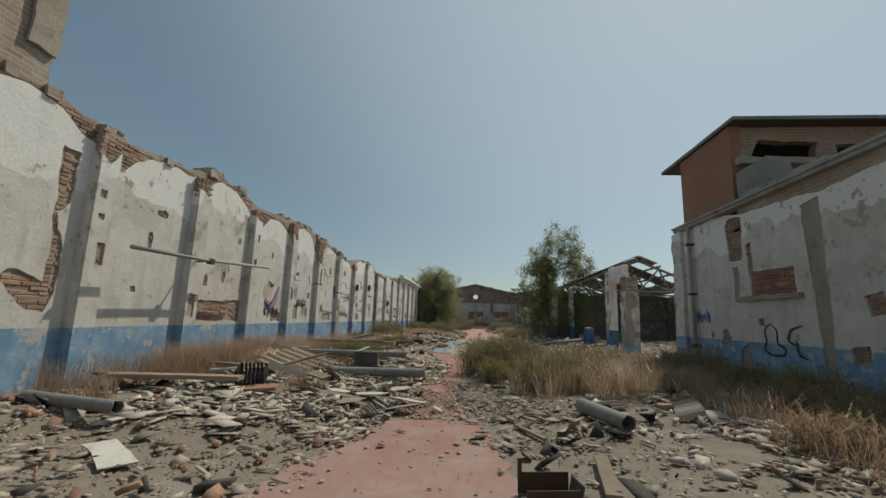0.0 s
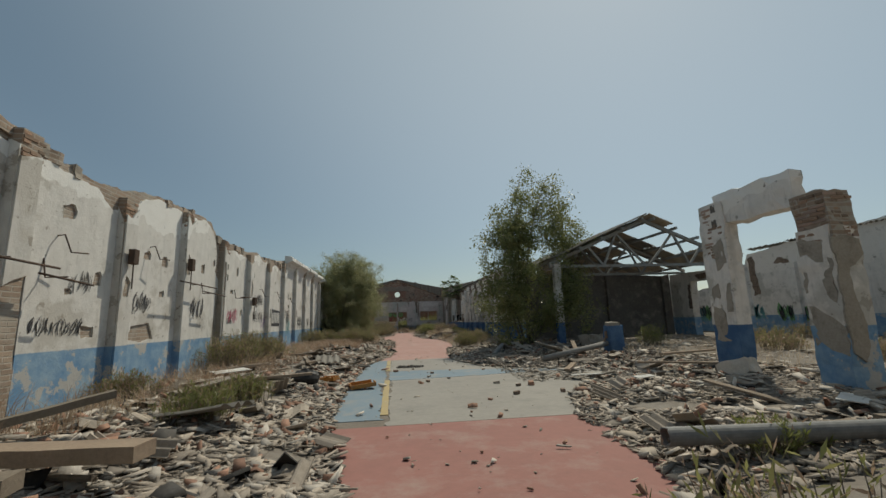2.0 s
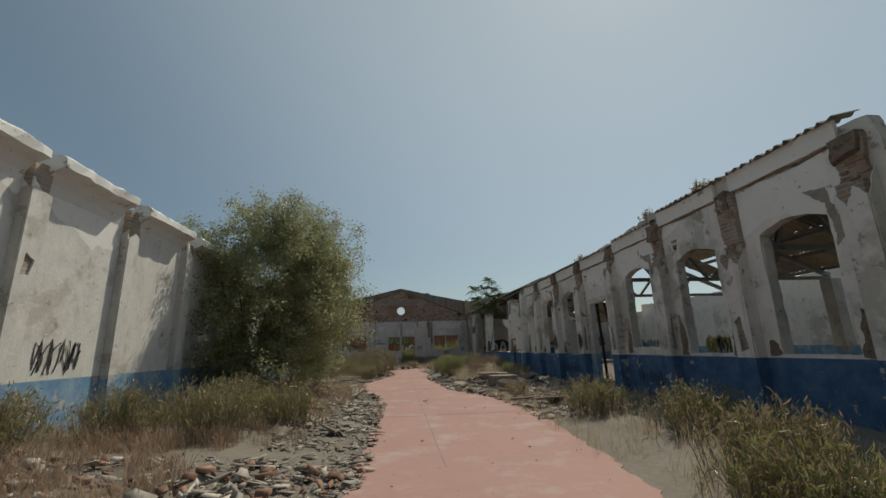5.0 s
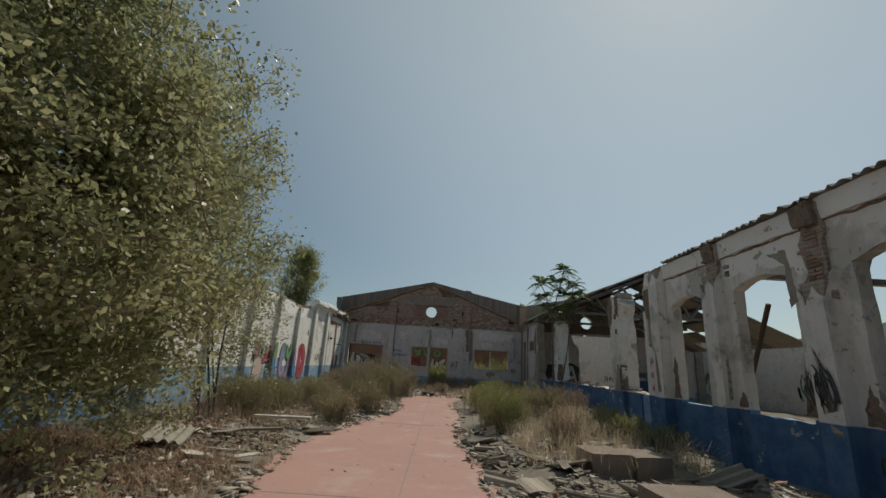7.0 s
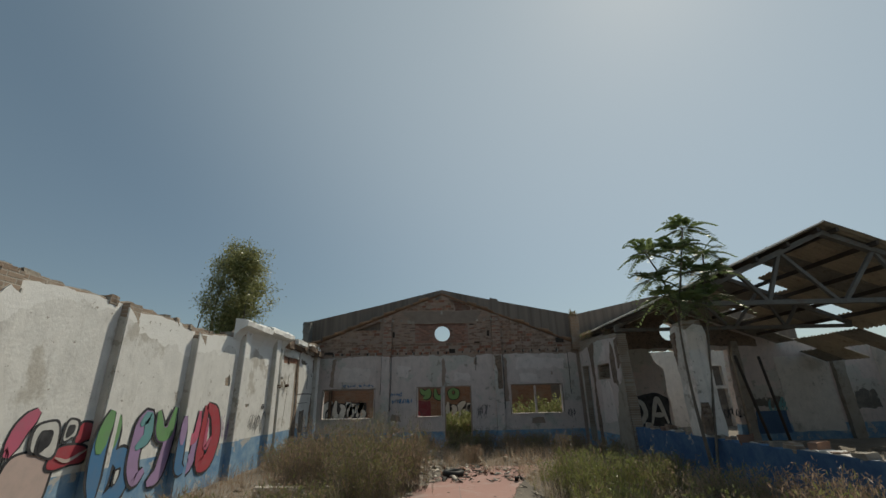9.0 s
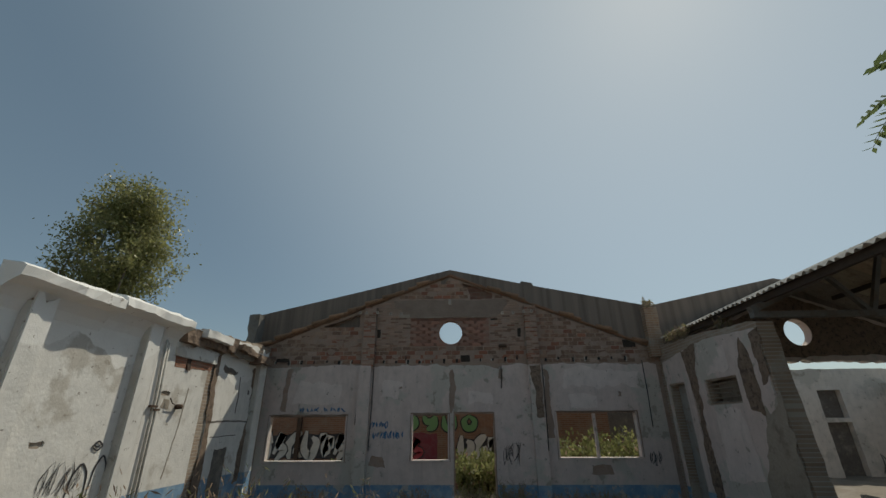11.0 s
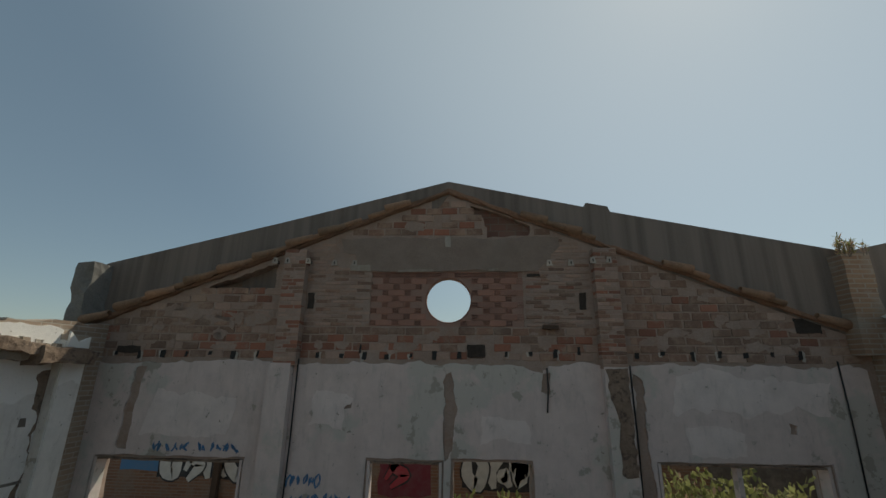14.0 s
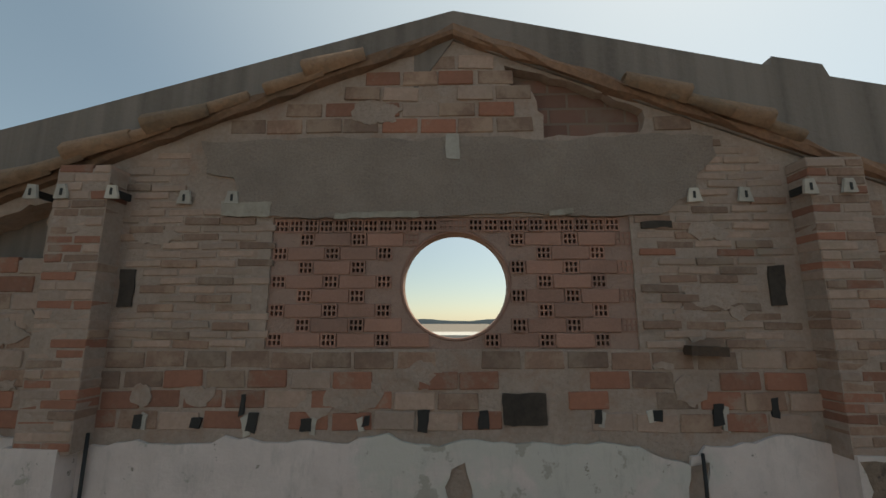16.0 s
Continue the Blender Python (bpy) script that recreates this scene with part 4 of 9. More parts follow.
# eaves: broken corrugated edge along the wall head
for k in range(7):
    y = 36.3 + 2.3 * k
    v, f = wave_sheet(0.5, 2.2, 12, 0.03, seed=k, torn=0.12)
    me = mesh_of("eaves_sheet", v, f, SHEET)
    me.transform(Matrix.Translation((X_RIGHT + 0.1, y, 4.45 + 0.26 * (k < 2) + 0.1 * (k == 2))) @ Euler((0, radians(-14), 0)).to_matrix().to_4x4() @ Euler((0, 0, radians(90))).to_matrix().to_4x4())
    part("eaves_sheet", me, wall_right)

# low blue wall, its lone piers and the last piece of wall by the gable
low = tagged(new("wall_right_low"), "low broken blue-painted wall with lone plaster piers", "wall", kind="structure")
plate("masonry", [[(53.0, -0.35), (65.0, -0.35), *ragged([(65, 1.1), (60, 1.12), (56, 1.15), (53, 1.16)], 0.12, 0.05, 12, False)]], SIDE_R, 0.34, PLASTER_E, low, 0.0)


for i in range(26):
    y = 53.1 + i * 0.45
    q = 0.06 + 0.1 * ((i * 7) % 5) / 4
    part("wall_crumb", rough_block(X_RIGHT + 0.02 + 0.03 * (i % 3), y - q, 1.08, X_RIGHT + 0.18 + 0.04 * (i % 4), y + q, 1.16 + 0.12 * ((i * 5) % 7) / 6, 0.05, 0.06, 660 + i), low, mat=(BRICK_SIDE, ROUGHCAST, SCAR_BROWN, SHARD_RED)[i % 4])


def pier(y0, y1, z, lean, seed, mat=None):
    bm = rough_block(X_RIGHT - 0.14, y0, -0.3, X_RIGHT + 0.36, y1, z, 0.2, 0.035, seed)
    for v in bm.verts:
        f = max(0.0, v.co.z - 2.2)
        v.co.y += lean * v.co.z + (0.10 * f * noise.noise((seed, v.co.z * 2, v.co.y)))
        if v.co.z > z - 0.4:
            v.co.z += 0.25 * noise.noise((v.co.y * 4, v.co.x * 5, seed))
    ob = part("pier", bm, low, mat=mat or PLASTER_E_WORN)
    for q in (y0, y1):
        plate("plaster_scar", [ragged([(q - 0.12, z - 0.15), (q - 0.08, z - 0.7), (q + 0.05, z - 0.95), (q + 0.12, z - 0.5), (q + 0.14, z - 0.15)] if q == y1 else [(q - 0.02, 1.2), (q + 0.2, 1.2), (q + 0.08, 1.6), (q + 0.02, 1.9)], 0.05, 0.06, seed)], SIDE_R, 0.2, SCAR_BROWN, ob, 0.16)
    part("brick_head", rough_block(X_RIGHT - 0.1, y0 + 0.05 + lean * z, z - 0.15, X_RIGHT + 0.34, y1 - 0.12 + lean * z, z + 0.14, 0.12, 0.06, seed + 3), ob, "crumbled brick head", mat=BRICK_SIDE)


pier(53.88, 54.58, 3.95, 0.0, 71)
for i, (lp, mat) in enumerate((([(54.06, 3.28), (54.18, 3.28), (54.18, 3.44), (54.06, 3.44)], SOOT_SHADE), ([(54.02, 2.84), (54.12, 2.84), (54.13, 2.98), (54.03, 2.98)], SOOT_SHADE), ([(54.34, 3.3), (54.52, 3.1), (54.56, 3.98), (54.38, 4.0)], SCAR_BROWN), ([(53.92, 3.35), (54.06, 3.5), (54.1, 3.96), (53.92, 3.96)], SCAR_BROWN), ([(53.94, 1.15), (54.3, 1.15), (54.26, 1.5), (54.1, 1.9), (54.0, 1.6)], ROUGHCAST))):
    plate("pier_scar", [ragged(lp, 0.05, 0.05, 850 + i)], SIDE_R, 0.06, mat, low, 0.175)
pier(60.72, 61.36, 3.75, 0.03, 73)
last = [[(70.25, -0.3), (70.25, 4.5), *ragged([(69.9, 4.5), (67.8, 4.42), (65.5, 4.25), (65.2, -0.3)], 0.14, 0.05, 15, False)][::-1], ragged([(68.95, 0.3), (69.8, 0.3), (69.8, 3.32), (68.95, 3.3)], 0.2, 0.02, 16), ragged([(66.62, 2.74), (67.84, 2.74), (67.84, 3.24), (66.62, 3.24)], 0.2, 0.015, 17)]
plate("masonry", last, SIDE_R, 0.34, BRICK_SIDE, low, -0.03)
plate("plaster_sheet", [ragged([(65.3, -0.2), (69.98, -0.2), (69.98, 4.0), (67.5, 4.25), (65.6, 4.1)], 0.12, 0.03, 18), ragged([(68.9, 0.26), (69.84, 0.26), (69.84, 3.37), (68.9, 3.35)], 0.2, 0.02, 19), ragged([(66.57, 2.69), (67.89, 2.69), (67.89, 3.29), (66.57, 3.29)], 0.2, 0.015, 21), ragged([(68.3, 1.2), (68.55, 1.2), (68.6, 3.9), (68.35, 3.8)], 0.12, 0.04, 22)], SIDE_R, 0.03, PLASTER_DIM, low)
for i, (lp, mat) in enumerate((([(68.1, 0.2), (68.5, 0.2), (68.58, 1.6), (68.45, 2.6), (68.62, 3.6), (68.75, 4.15), (67.95, 4.2), (68.2, 3.4), (68.28, 2.2)], SCAR_BROWN), ([(65.3, 0.2), (66.6, 0.2), (66.45, 1.2), (66.1, 1.9), (65.9, 2.6), (65.75, 2.4), (65.4, 2.9)], ROUGHCAST), ([(65.5, 3.2), (65.75, 3.0), (65.8, 4.0), (65.45, 4.1)], SCAR_BROWN), ([(66.75, 3.4), (67.7, 3.4), (67.75, 4.0), (66.8, 3.95)], PLASTER_PATCH), ([(66.5, 1.2), (67.75, 1.1), (67.7, 2.55), (66.7, 2.6)], PLASTER_PATCH), ([(65.95, 2.4), (66.35, 2.6), (66.4, 3.5), (66.1, 4.0), (65.9, 3.4)], SCAR_BROWN))):
    plate("plaster_scar", [ragged(lp, 0.07, 0.07, 640 + i)], SIDE_R, 0.01, mat, low, 0.008)
plate("door_infill", [[(68.8, 0.2), (69.95, 0.2), (69.95, 3.5), (68.8, 3.5)]], SIDE_R, 0.05, STEEL, low, -0.25)
for i in range(5):
    part("slat", boxes((X_RIGHT + 0.1, 66.6, 2.76 + 0.1 * i, X_RIGHT + 0.2, 67.86, 2.775 + 0.1 * i), m=None), low, mat=ROUGHCAST)
plate("window_back", [[(66.5, 2.6), (67.95, 2.6), (67.95, 3.35), (66.5, 3.35)]], SIDE_R, 0.03, ROUGHCAST, low, -0.30)

# the gate bay: two piers with a broken lintel
gate = tagged(new("ruined_gate_bay"), "two ruined plaster piers joined by a broken lintel", "wall", kind="structure")
def gate_pier(y0, y1, z, seed):
    ob = part("pier", rough_block(X_RIGHT - (0.30 if seed == 81 else 0.25), y0, -0.3, X_RIGHT + (0.22 if seed == 81 else 0.06), y1, z, 0.12, 0.04, seed), gate, mat=PLASTER_RUIN if seed == 81 else PLASTER_E_WORN)
    return ob
gate_pier(18.0, 18.55, 2.7, 81)
part("brick_head", rough_block(X_RIGHT - 0.28, 17.99, 2.45, X_RIGHT + 0.2, 18.54, 3.3, 0.12, 0.05, 83), gate, "bare brick pier head", mat=BRICK_SIDE)
BARE.append((SIDE_R, [(18.03, 1.9), (18.3, 2.3), (18.5, 2.2), (18.51, 3.26), (18.02, 3.26)], 0.295, gate, False))
BARE.append((FACE_L(18.01), [(X_RIGHT - 0.28, 2.0), (X_RIGHT + 0.18, 2.3), (X_RIGHT + 0.18, 3.26), (X_RIGHT - 0.28, 3.26)], 0.02, gate, False))
BARE.append((SIDE_R, [(20.1, 2.6), (20.4, 2.2), (20.65, 2.9), (20.6, 3.65), (20.3, 3.6)], 0.245, gate, False))
for i, (m, lp, out) in enumerate(((SIDE_R, [(18.02, 0.7), (18.3, 0.5), (18.5, 0.9), (18.52, 2.5), (18.03, 2.5)], 0.305), (FACE_L(18.0), [(X_RIGHT - 0.29, 0.75), (X_RIGHT - 0.1, 0.6), (X_RIGHT + 0.05, 1.0), (X_RIGHT - 0.02, 1.5), (X_RIGHT - 0.08, 2.0), (X_RIGHT + 0.2, 2.2), (X_RIGHT + 0.2, 2.5), (X_RIGHT - 0.29, 2.5)], 0.03))):
    plate("bare_render", [ragged(lp, 0.07, 0.06, 810 + i)], m, 0.03, ROUGHCAST, gate, out)
gate_pier(20.05, 20.72, 3.7, 82)
# two sockets as dark blocks on the face, coloured for the shade inside
for i, (y, z) in enumerate(((20.22, 3.5), (20.24, 3.18))):
    part("pier_socket", rough_block(X_RIGHT - 0.262, y, z, X_RIGHT - 0.2, y + 0.12, z + 0.16, 0.04, 0.015, 820 + i), gate, mat=SOOT_SHADE)
for i, lp in enumerate(([(20.1, 2.4), (20.4, 2.3), (20.42, 2.8), (20.15, 2.9)], [(20.3, 0.8), (20.66, 0.8), (20.6, 1.9), (20.4, 2.0)], [(20.08, 1.4), (20.25, 1.4), (20.2, 1.9), (20.1, 2.0)])):
    plate("plaster_scar", [ragged(lp, 0.06, 0.06, 830 + i)], SIDE_R, 0.03, ROUGHCAST, gate, 0.262)
part("lintel", rough_block(X_RIGHT - 0.2, 18.57, 3.2, X_RIGHT + 0.08, 20.3, 3.86, 0.16, 0.07, 84), gate, mat=PLASTER_E)
part("pier_stub", rough_block(6.5, 25.75, -0.2, 6.98, 26.2, 1.05, 0.12, 0.04, 86), gate, "blue-painted stub", mat=PLASTER_E)
for i, lp in enumerate(([(25.86, 0.66), (26.0, 0.64), (26.02, 0.86), (25.88, 0.88)], [(25.98, 0.4), (26.12, 0.42), (26.1, 0.62), (26.0, 0.66)])):
    plate("stub_scar", [ragged(lp, 0.04, 0.05, 780 + i)], Matrix.Translation((6.44, 0, 0)) @ Matrix(((0, 0, -1, 0), (1, 0, 0, 0), (0, 1, 0, 0), (0, 0, 0, 1))), 0.03, SCAR_BROWN, gate)
part("stub_cap", rough_block(6.52, 25.8, 1.0, 6.9, 26.1, 1.17, 0.1, 0.05, 88), gate, "broken pale masonry cap", mat=ROUGHCAST)
part("shed_pier", rough_block(6.58, 30.25, -0.2, 6.88, 30.55, 3.75, 0.2, 0.02, 87), gate, mat=PLASTER_E_WORN)

# ---- gable at the end ----
gable = tagged(new("wall_gable"), "brick gable with round hole over a plastered wall with openings", "wall", kind="structure")
HOLE = (0.01, 5.02, 0.372)
WIN1 = [(-5.45, 1.32), (-3.12, 1.32), (-3.12, 2.55), (-5.45, 2.55)]
WIN2 = [(-1.18, 1.34), (-0.08, 1.34), (-0.08, 2.58), (-1.18, 2.58)]
WIN2B = [(0.1, 0.2), (1.25, 0.2), (1.25, 2.6), (0.1, 2.6)]
WIN3 = [(3.08, 1.4), (5.45, 1.42), (5.48, 2.64), (3.1, 2.62)]
rim = [(HOLE[0] + HOLE[2] * math.cos(a), HOLE[1] + HOLE[2] * math.sin(a)) for a in np.linspace(0, 2 * math.pi, 49)[:-1]]
panel = [(-1.3, 4.58), (1.24, 4.58), (1.24, 5.5), (-1.3, 5.5)]
gaps = [ragged(o, 0.18, 0.02, 60 + i) for i, o in enumerate((WIN1, WIN2, WIN2B, WIN3))]
outer = [(-6.2, -0.4), (6.75, -0.4), (6.75, 4.45), (6.4, 4.55), *ragged([(6.2, 4.62), (0.0, 6.98), (-6.1, 4.58)], 0.15, 0.03, 61, False), (-6.2, 4.5)]
SCARS = ([(0.66, 6.12), (1.36, 6.12), (1.42, 6.24), (1.42, 6.32), (0.42, 6.7), (0.42, 6.54), (0.6, 6.48), (0.62, 6.3), (0.67, 6.28)], [(-4.2, 5.18), (-2.95, 5.2), (-2.95, 5.64), (-3.4, 5.5)])
plate("masonry", [outer, *gaps, panel, *[ragged(o, 0.06, 0.05, 80 + i) for i, o in enumerate(SCARS)]], END, 0.29, MORTAR, gable, -0.025)
plate("recessed_bricks", [[(-4.3, 5.1), (-2.9, 5.1), (-2.9, 5.7), (-4.3, 5.17)]], END, 0.03, SCAR_BROWN, gable, -0.26)
plate("recessed_bricks", [[(0.35, 6.05), (1.5, 6.05), (1.48, 6.34), (0.35, 6.78)]], END, 0.03, BRICK_DEEP, gable, -0.12)
low_top = [(6.3, 4.02), (5.6, 4.0), (4.0, 4.03), (3.0, 4.0), (2.1, 4.02), (1.55, 3.98), (1.5, 3.85), (1.2, 3.98), (0.5, 4.0), (-0.6, 4.0), (-2.3, 3.98), (-3.4, 4.02), (-5.0, 3.97), (-6.1, 3.95)]
plate("plaster_sheet", [[(-6.1, -0.2), (6.3, -0.2), *ragged(low_top, 0.08, 0.05, 63, False)], *[ragged(o, 0.16, 0.02, 65 + i) for i, o in enumerate([[(u + (0.04 if u in (o[1][0], o[2][0]) else -0.04), v + (0.04 if v > 2 else -0.03)) for u, v in o] for o in (WIN1, WIN2, WIN2B, WIN3)])],
      *[ragged(o, 0.06, 0.05, 72 + i) for i, o in enumerate(([(-0.05, 2.6), (0.09, 2.75), (0.1, 3.1), (0.14, 3.3), (0.07, 3.86), (-0.04, 3.85)], [(-5.16, 2.7), (-4.97, 2.7), (-5.0, 3.2), (-4.9, 3.9), (-5.1, 3.92), (-5.12, 3.3)], [(2.78, 1.9), (3.02, 1.9), (2.95, 2.8), (3.0, 3.75), (2.85, 3.9), (2.8, 2.9)], [(1.46, 3.62), (1.58, 3.6), (1.6, 3.9), (1.48, 3.92)], [(-1.75, 3.25), (-1.5, 3.3), (-1.45, 3.38), (-1.7, 3.36)], [(5.0, 3.05), (5.12, 3.05), (5.12, 3.2), (5.0, 3.2)], [(3.9, 1.0), (4.6, 1.0), (4.5, 1.25), (4.0, 1.22)], [(-2.4, 1.2), (-1.9, 1.15), (-2.0, 1.45), (-2.35, 1.5)]))]], END, 0.05, PLASTER_DIM, gable)
for u0, u1 in ((-2.82, -2.46), (2.38, 2.74)):
    bm = rough_block(u0, -0.3, -0.02, u1, 3.98, 0.16, 0.22, 0.012, u0)
    bmesh.ops.transform(bm, matrix=END, verts=bm.verts)
    part("pilaster", bm, gable, mat=PLASTER_DIM)
plate("pilaster_scar", [ragged([(2.5, 2.5), (2.735, 2.5), (2.738, 3.97), (2.42, 3.97), (2.46, 3.5), (2.56, 3.2)], 0.06, 0.05, 57)], END, 0.012, SCAR_BROWN, gable, 0.168)
part("corner_stack", rough_block(6.14, 69.93, 4.2, 6.55, 70.3, 5.72, 0.16, 0.03, 93), gable, "rusty brown brick corner stack", mat=BRICK_END)
for i, lp in enumerate(([(-2.2, 3.05), (-1.55, 3.02), (-1.5, 3.55), (-2.1, 3.6)], [(3.4, 3.3), (5.6, 3.35), (5.7, 3.85), (3.5, 3.9)], [(-4.8, 2.9), (-3.4, 2.95), (-3.3, 3.4), (-4.7, 3.5)], [(0.5, 2.9), (1.2, 2.85), (1.25, 3.2), (0.55, 3.25)], [(3.6, 2.75), (4.3, 2.75), (4.3, 3.1), (3.6, 3.1)])):
    plate("plaster_patch", [ragged(ragged(lp, 0.22, 0.14, 120 + i), 0.05, 0.05, 140 + i)], END, 0.01, PLASTER_PATCH, gable, 0.006)
# concrete parapet of the next building, standing behind the gable
par = tagged(new("parapet"), "stained grey concrete zigzag parapet behind the gable", "wall", kind="structure")
HALF = END @ Matrix.Rotation(radians(-4), 4, "Y")
plate("concrete_wall", [[(-6.6, 3.9), (-0.9, 5.6), (0.0, 6.9), (0.0, 7.15), (-3.05, 6.47), (-6.4, 5.77), (-6.6, 5.7)]], HALF, 0.16, PARAPET, par, -0.004)
crest = [(0.0, 7.15), (2.36, 6.64), (2.38, 6.72), (2.74, 6.65), (2.78, 6.55), (6.45, 5.83), (10.7, 6.72), (15.5, 5.7), (17.2, 5.65)]
plate("concrete_wall", [[(0.0, 6.9), (6.15, 4.5), (6.5, 4.3), (8.6, 4.9), (9.6, 5.6), (12.2, 5.6), (13.4, 4.8), (17.2, 3.9), *crest[::-1]]], END, 0.16, PARAPET, par, -0.004)
part("end_post", rough_block(-6.62, 69.85, 4.0, -6.3, 70.4, 5.7, 0.12, 0.05, 91), par, "weathered concrete corner post", mat=CONCRETE)

# ---- the shed beside: outer wall, posts, trusses, roof sheets, end walls ----
X_MID, X_OUT, X_FAR, EAVE, RIDGE = 11.2, 16.0, 19.0, 3.85, 5.9
shed_wall = tagged(new("wall_far"), "far whitewashed wall with graffiti and blue dado", "wall", kind="structure")
FARW = Matrix(((0, 0, -1, X_FAR), (1, 0, 0, 0), (0, 1, 0, 0), (0, 0, 0, 1)))
far_open = [ragged(o, 0.2, 0.03, i) for i, o in enumerate(([(27.4, 3.6), (27.9, 3.6), (27.9, 4.05), (27.4, 4.05)], [(28.6, 3.2), (28.9, 3.2), (28.9, 3.5), (28.6, 3.5)], [(20.2, 1.2), (21.6, 1.2), (21.6, 2.4), (20.2, 2.4)]))]
plate("masonry", [[(10, -0.3), (61.6, -0.3), *ragged([(61.6, 4.4), (56, 4.3), (46, 4.4), (39, 3.6), (37.4, 2.75), (36.75, 2.82), (35.7, 2.96), (34.55, 2.97), (34.5, 2.78), (34.08, 2.77), (34.0, 2.95), (33.4, 2.97), (33.3, 4.1), (33.1, 4.45), (31, 4.7), (26, 5.0), (22, 4.9), (15, 5.0), (10, 5.0)], 0.2, 0.06, 5, False)], *far_open], FARW, 0.3, PLASTER_FAR, shed_wall)
for i, y in enumerate((14.5, 18.5, 22.5, 26.5, 30.5, 44, 50, 56)):
    part("pilaster", rough_block(X_FAR - 0.2, y - 0.2, -0.2, X_FAR + 0.02, y + 0.2, 3.7, 0.3, 0.02, i), shed_wall, mat=PLASTER_FAR)
# soot and the roof's shade are both put into this wall's colour
cross = tagged(new("wall_cross"), "sooty plaster cross wall, its colour darkened for shade under the shed roof", "wall", kind="structure")
CROSS = Matrix(((1, 0, 0, 0), (0, 0, -1, 35.4), (0, 1, 0, 0), (0, 0, 0, 1)))
plate("masonry", [[(6.7, -0.3), (15.8, -0.3), (15.8, 3.7), *ragged([(15.5, 3.6), (11.5, 3.75), (9, 3.55), (6.7, 3.8)], 0.2, 0.06, 3, False)]], CROSS, 0.3, SOOT_SHADE, cross)
for i, x in enumerate((8.9, 11.9, 15.4)):
    part("pilaster", rough_block(x - 0.2, 35.2, -0.2, x + 0.2, 35.42, 3.6, 0.3, 0.02, i + 30), cross, mat=SOOT_SHADE)
for i, lp in enumerate(([(30.6, 3.7), (31.6, 3.75), (31.3, 4.1), (30.9, 4.0)], [(28.2, 3.5), (28.5, 3.4), (28.6, 3.9), (28.3, 4.0)], [(25.2, 2.6), (25.6, 2.5), (25.7, 3.4), (25.3, 3.5)], [(32.6, 2.2), (33.0, 2.2), (33.1, 4.2), (32.7, 4.3)])):
    plate("plaster_scar", [ragged(lp, 0.1, 0.1, 800 + i)], FARW, 0.01, SCAR_BROWN, shed_wall, 0.006)
for i in range(5):
    v, f = wave_sheet(0.45, 2.3, 12, 0.03, seed=i + 50, torn=0.1)
    me = mesh_of("eaves_sheet", v, f, SHEET)
    me.transform(Matrix.Translation((X_FAR + 0.1, 22.4 + 2.35 * i, 4.93 - 0.05 * i)) @ Euler((0, radians(8), 0)).to_matrix().to_4x4() @ Euler((0, 0, radians(90))).to_matrix().to_4x4())
    part("eaves_sheet", me, shed_wall)
rear = tagged(new("wall_shed_end"), "shed end wall of dim plaster with door and window openings", "wall", kind="structure")
disc = [(10.9 + 0.42 * math.cos(a), 4.93 + 0.42 * math.sin(a)) for a in np.linspace(0, 2 * math.pi, 33)[:-1]]
plate("masonry", [[(6.75, -0.3), (20.6, -0.3), (20.6, 4.3), (15.2, 4.6), (10.9, 6.2), (6.75, 4.5)], disc, ragged([(10.45, 0.1), (13.35, 0.1), (13.45, 2.4), (13.6, 4.02), (11.5, 4.06), (9.8, 4.0), (10.05, 3.4), (10.35, 3.2), (10.3, 2.2)], 0.1, 0.06, 2)], END, 0.3, PLASTER_DIM, rear)
# lighter panel painted in for an opening onto the bright room beyond
plate("fresh_panel", [ragged([(15.75, 0.4), (18.2, 0.4), (18.25, 3.72), (15.7, 3.66)], 0.1, 0.04, 3)], END, 0.02, PLASTER_ROOM, rear, 0.014)
plate("bare_head", [ragged([(6.8, 4.1), (9.6, 4.15), (12.4, 4.2), (15.1, 4.18), (15.1, 4.5), (10.9, 6.1), (6.8, 4.45)], 0.15, 0.05, 4), [(u, v) for u, v in disc]], END, 0.02, SCAR_BROWN, rear, 0.012)
for i, (x0, x1) in enumerate(((13.65, 14.0), (18.35, 18.85))):
    part("pilaster", rough_block(x0, 70.1 + 0.03 * x0 - 0.3, -0.3, x1, 70.1 + 0.03 * x0, 4.4, 0.2, 0.04, 610 + i), rear, mat=ROUGHCAST)
plate("blue_panel", [ragged([(14.15, 0.35), (15.65, 0.35), (15.62, 1.3), (14.2, 1.28)], 0.2, 0.02, 8)], END, 0.02, INK_PANEL, rear, 0.02)
for i, (x0, x1, v, h) in enumerate(((14.15, 14.9, 1.5, 0.4), (14.7, 15.6, 1.45, 0.5), (18.9, 20.2, 1.3, 0.9))):
    plate("soot_mark", [ragged([(x0, v), (x1, v), (x1 - 0.1, v + h), (x0 + 0.15, v + h * 0.8)], 0.05, 0.12, 620 + i)], END, 0.008, SOOT_SHADE, rear, 0.006)
room = tagged(new("wall_room"), "whitewashed walls of the roofless room behind the shed", "wall", kind="structure")
ROOM = Matrix(((1, 0, 0, 0), (0, 0, -1, 79.0), (0, 1, 0, 0), (0, 0, 0, 1)))
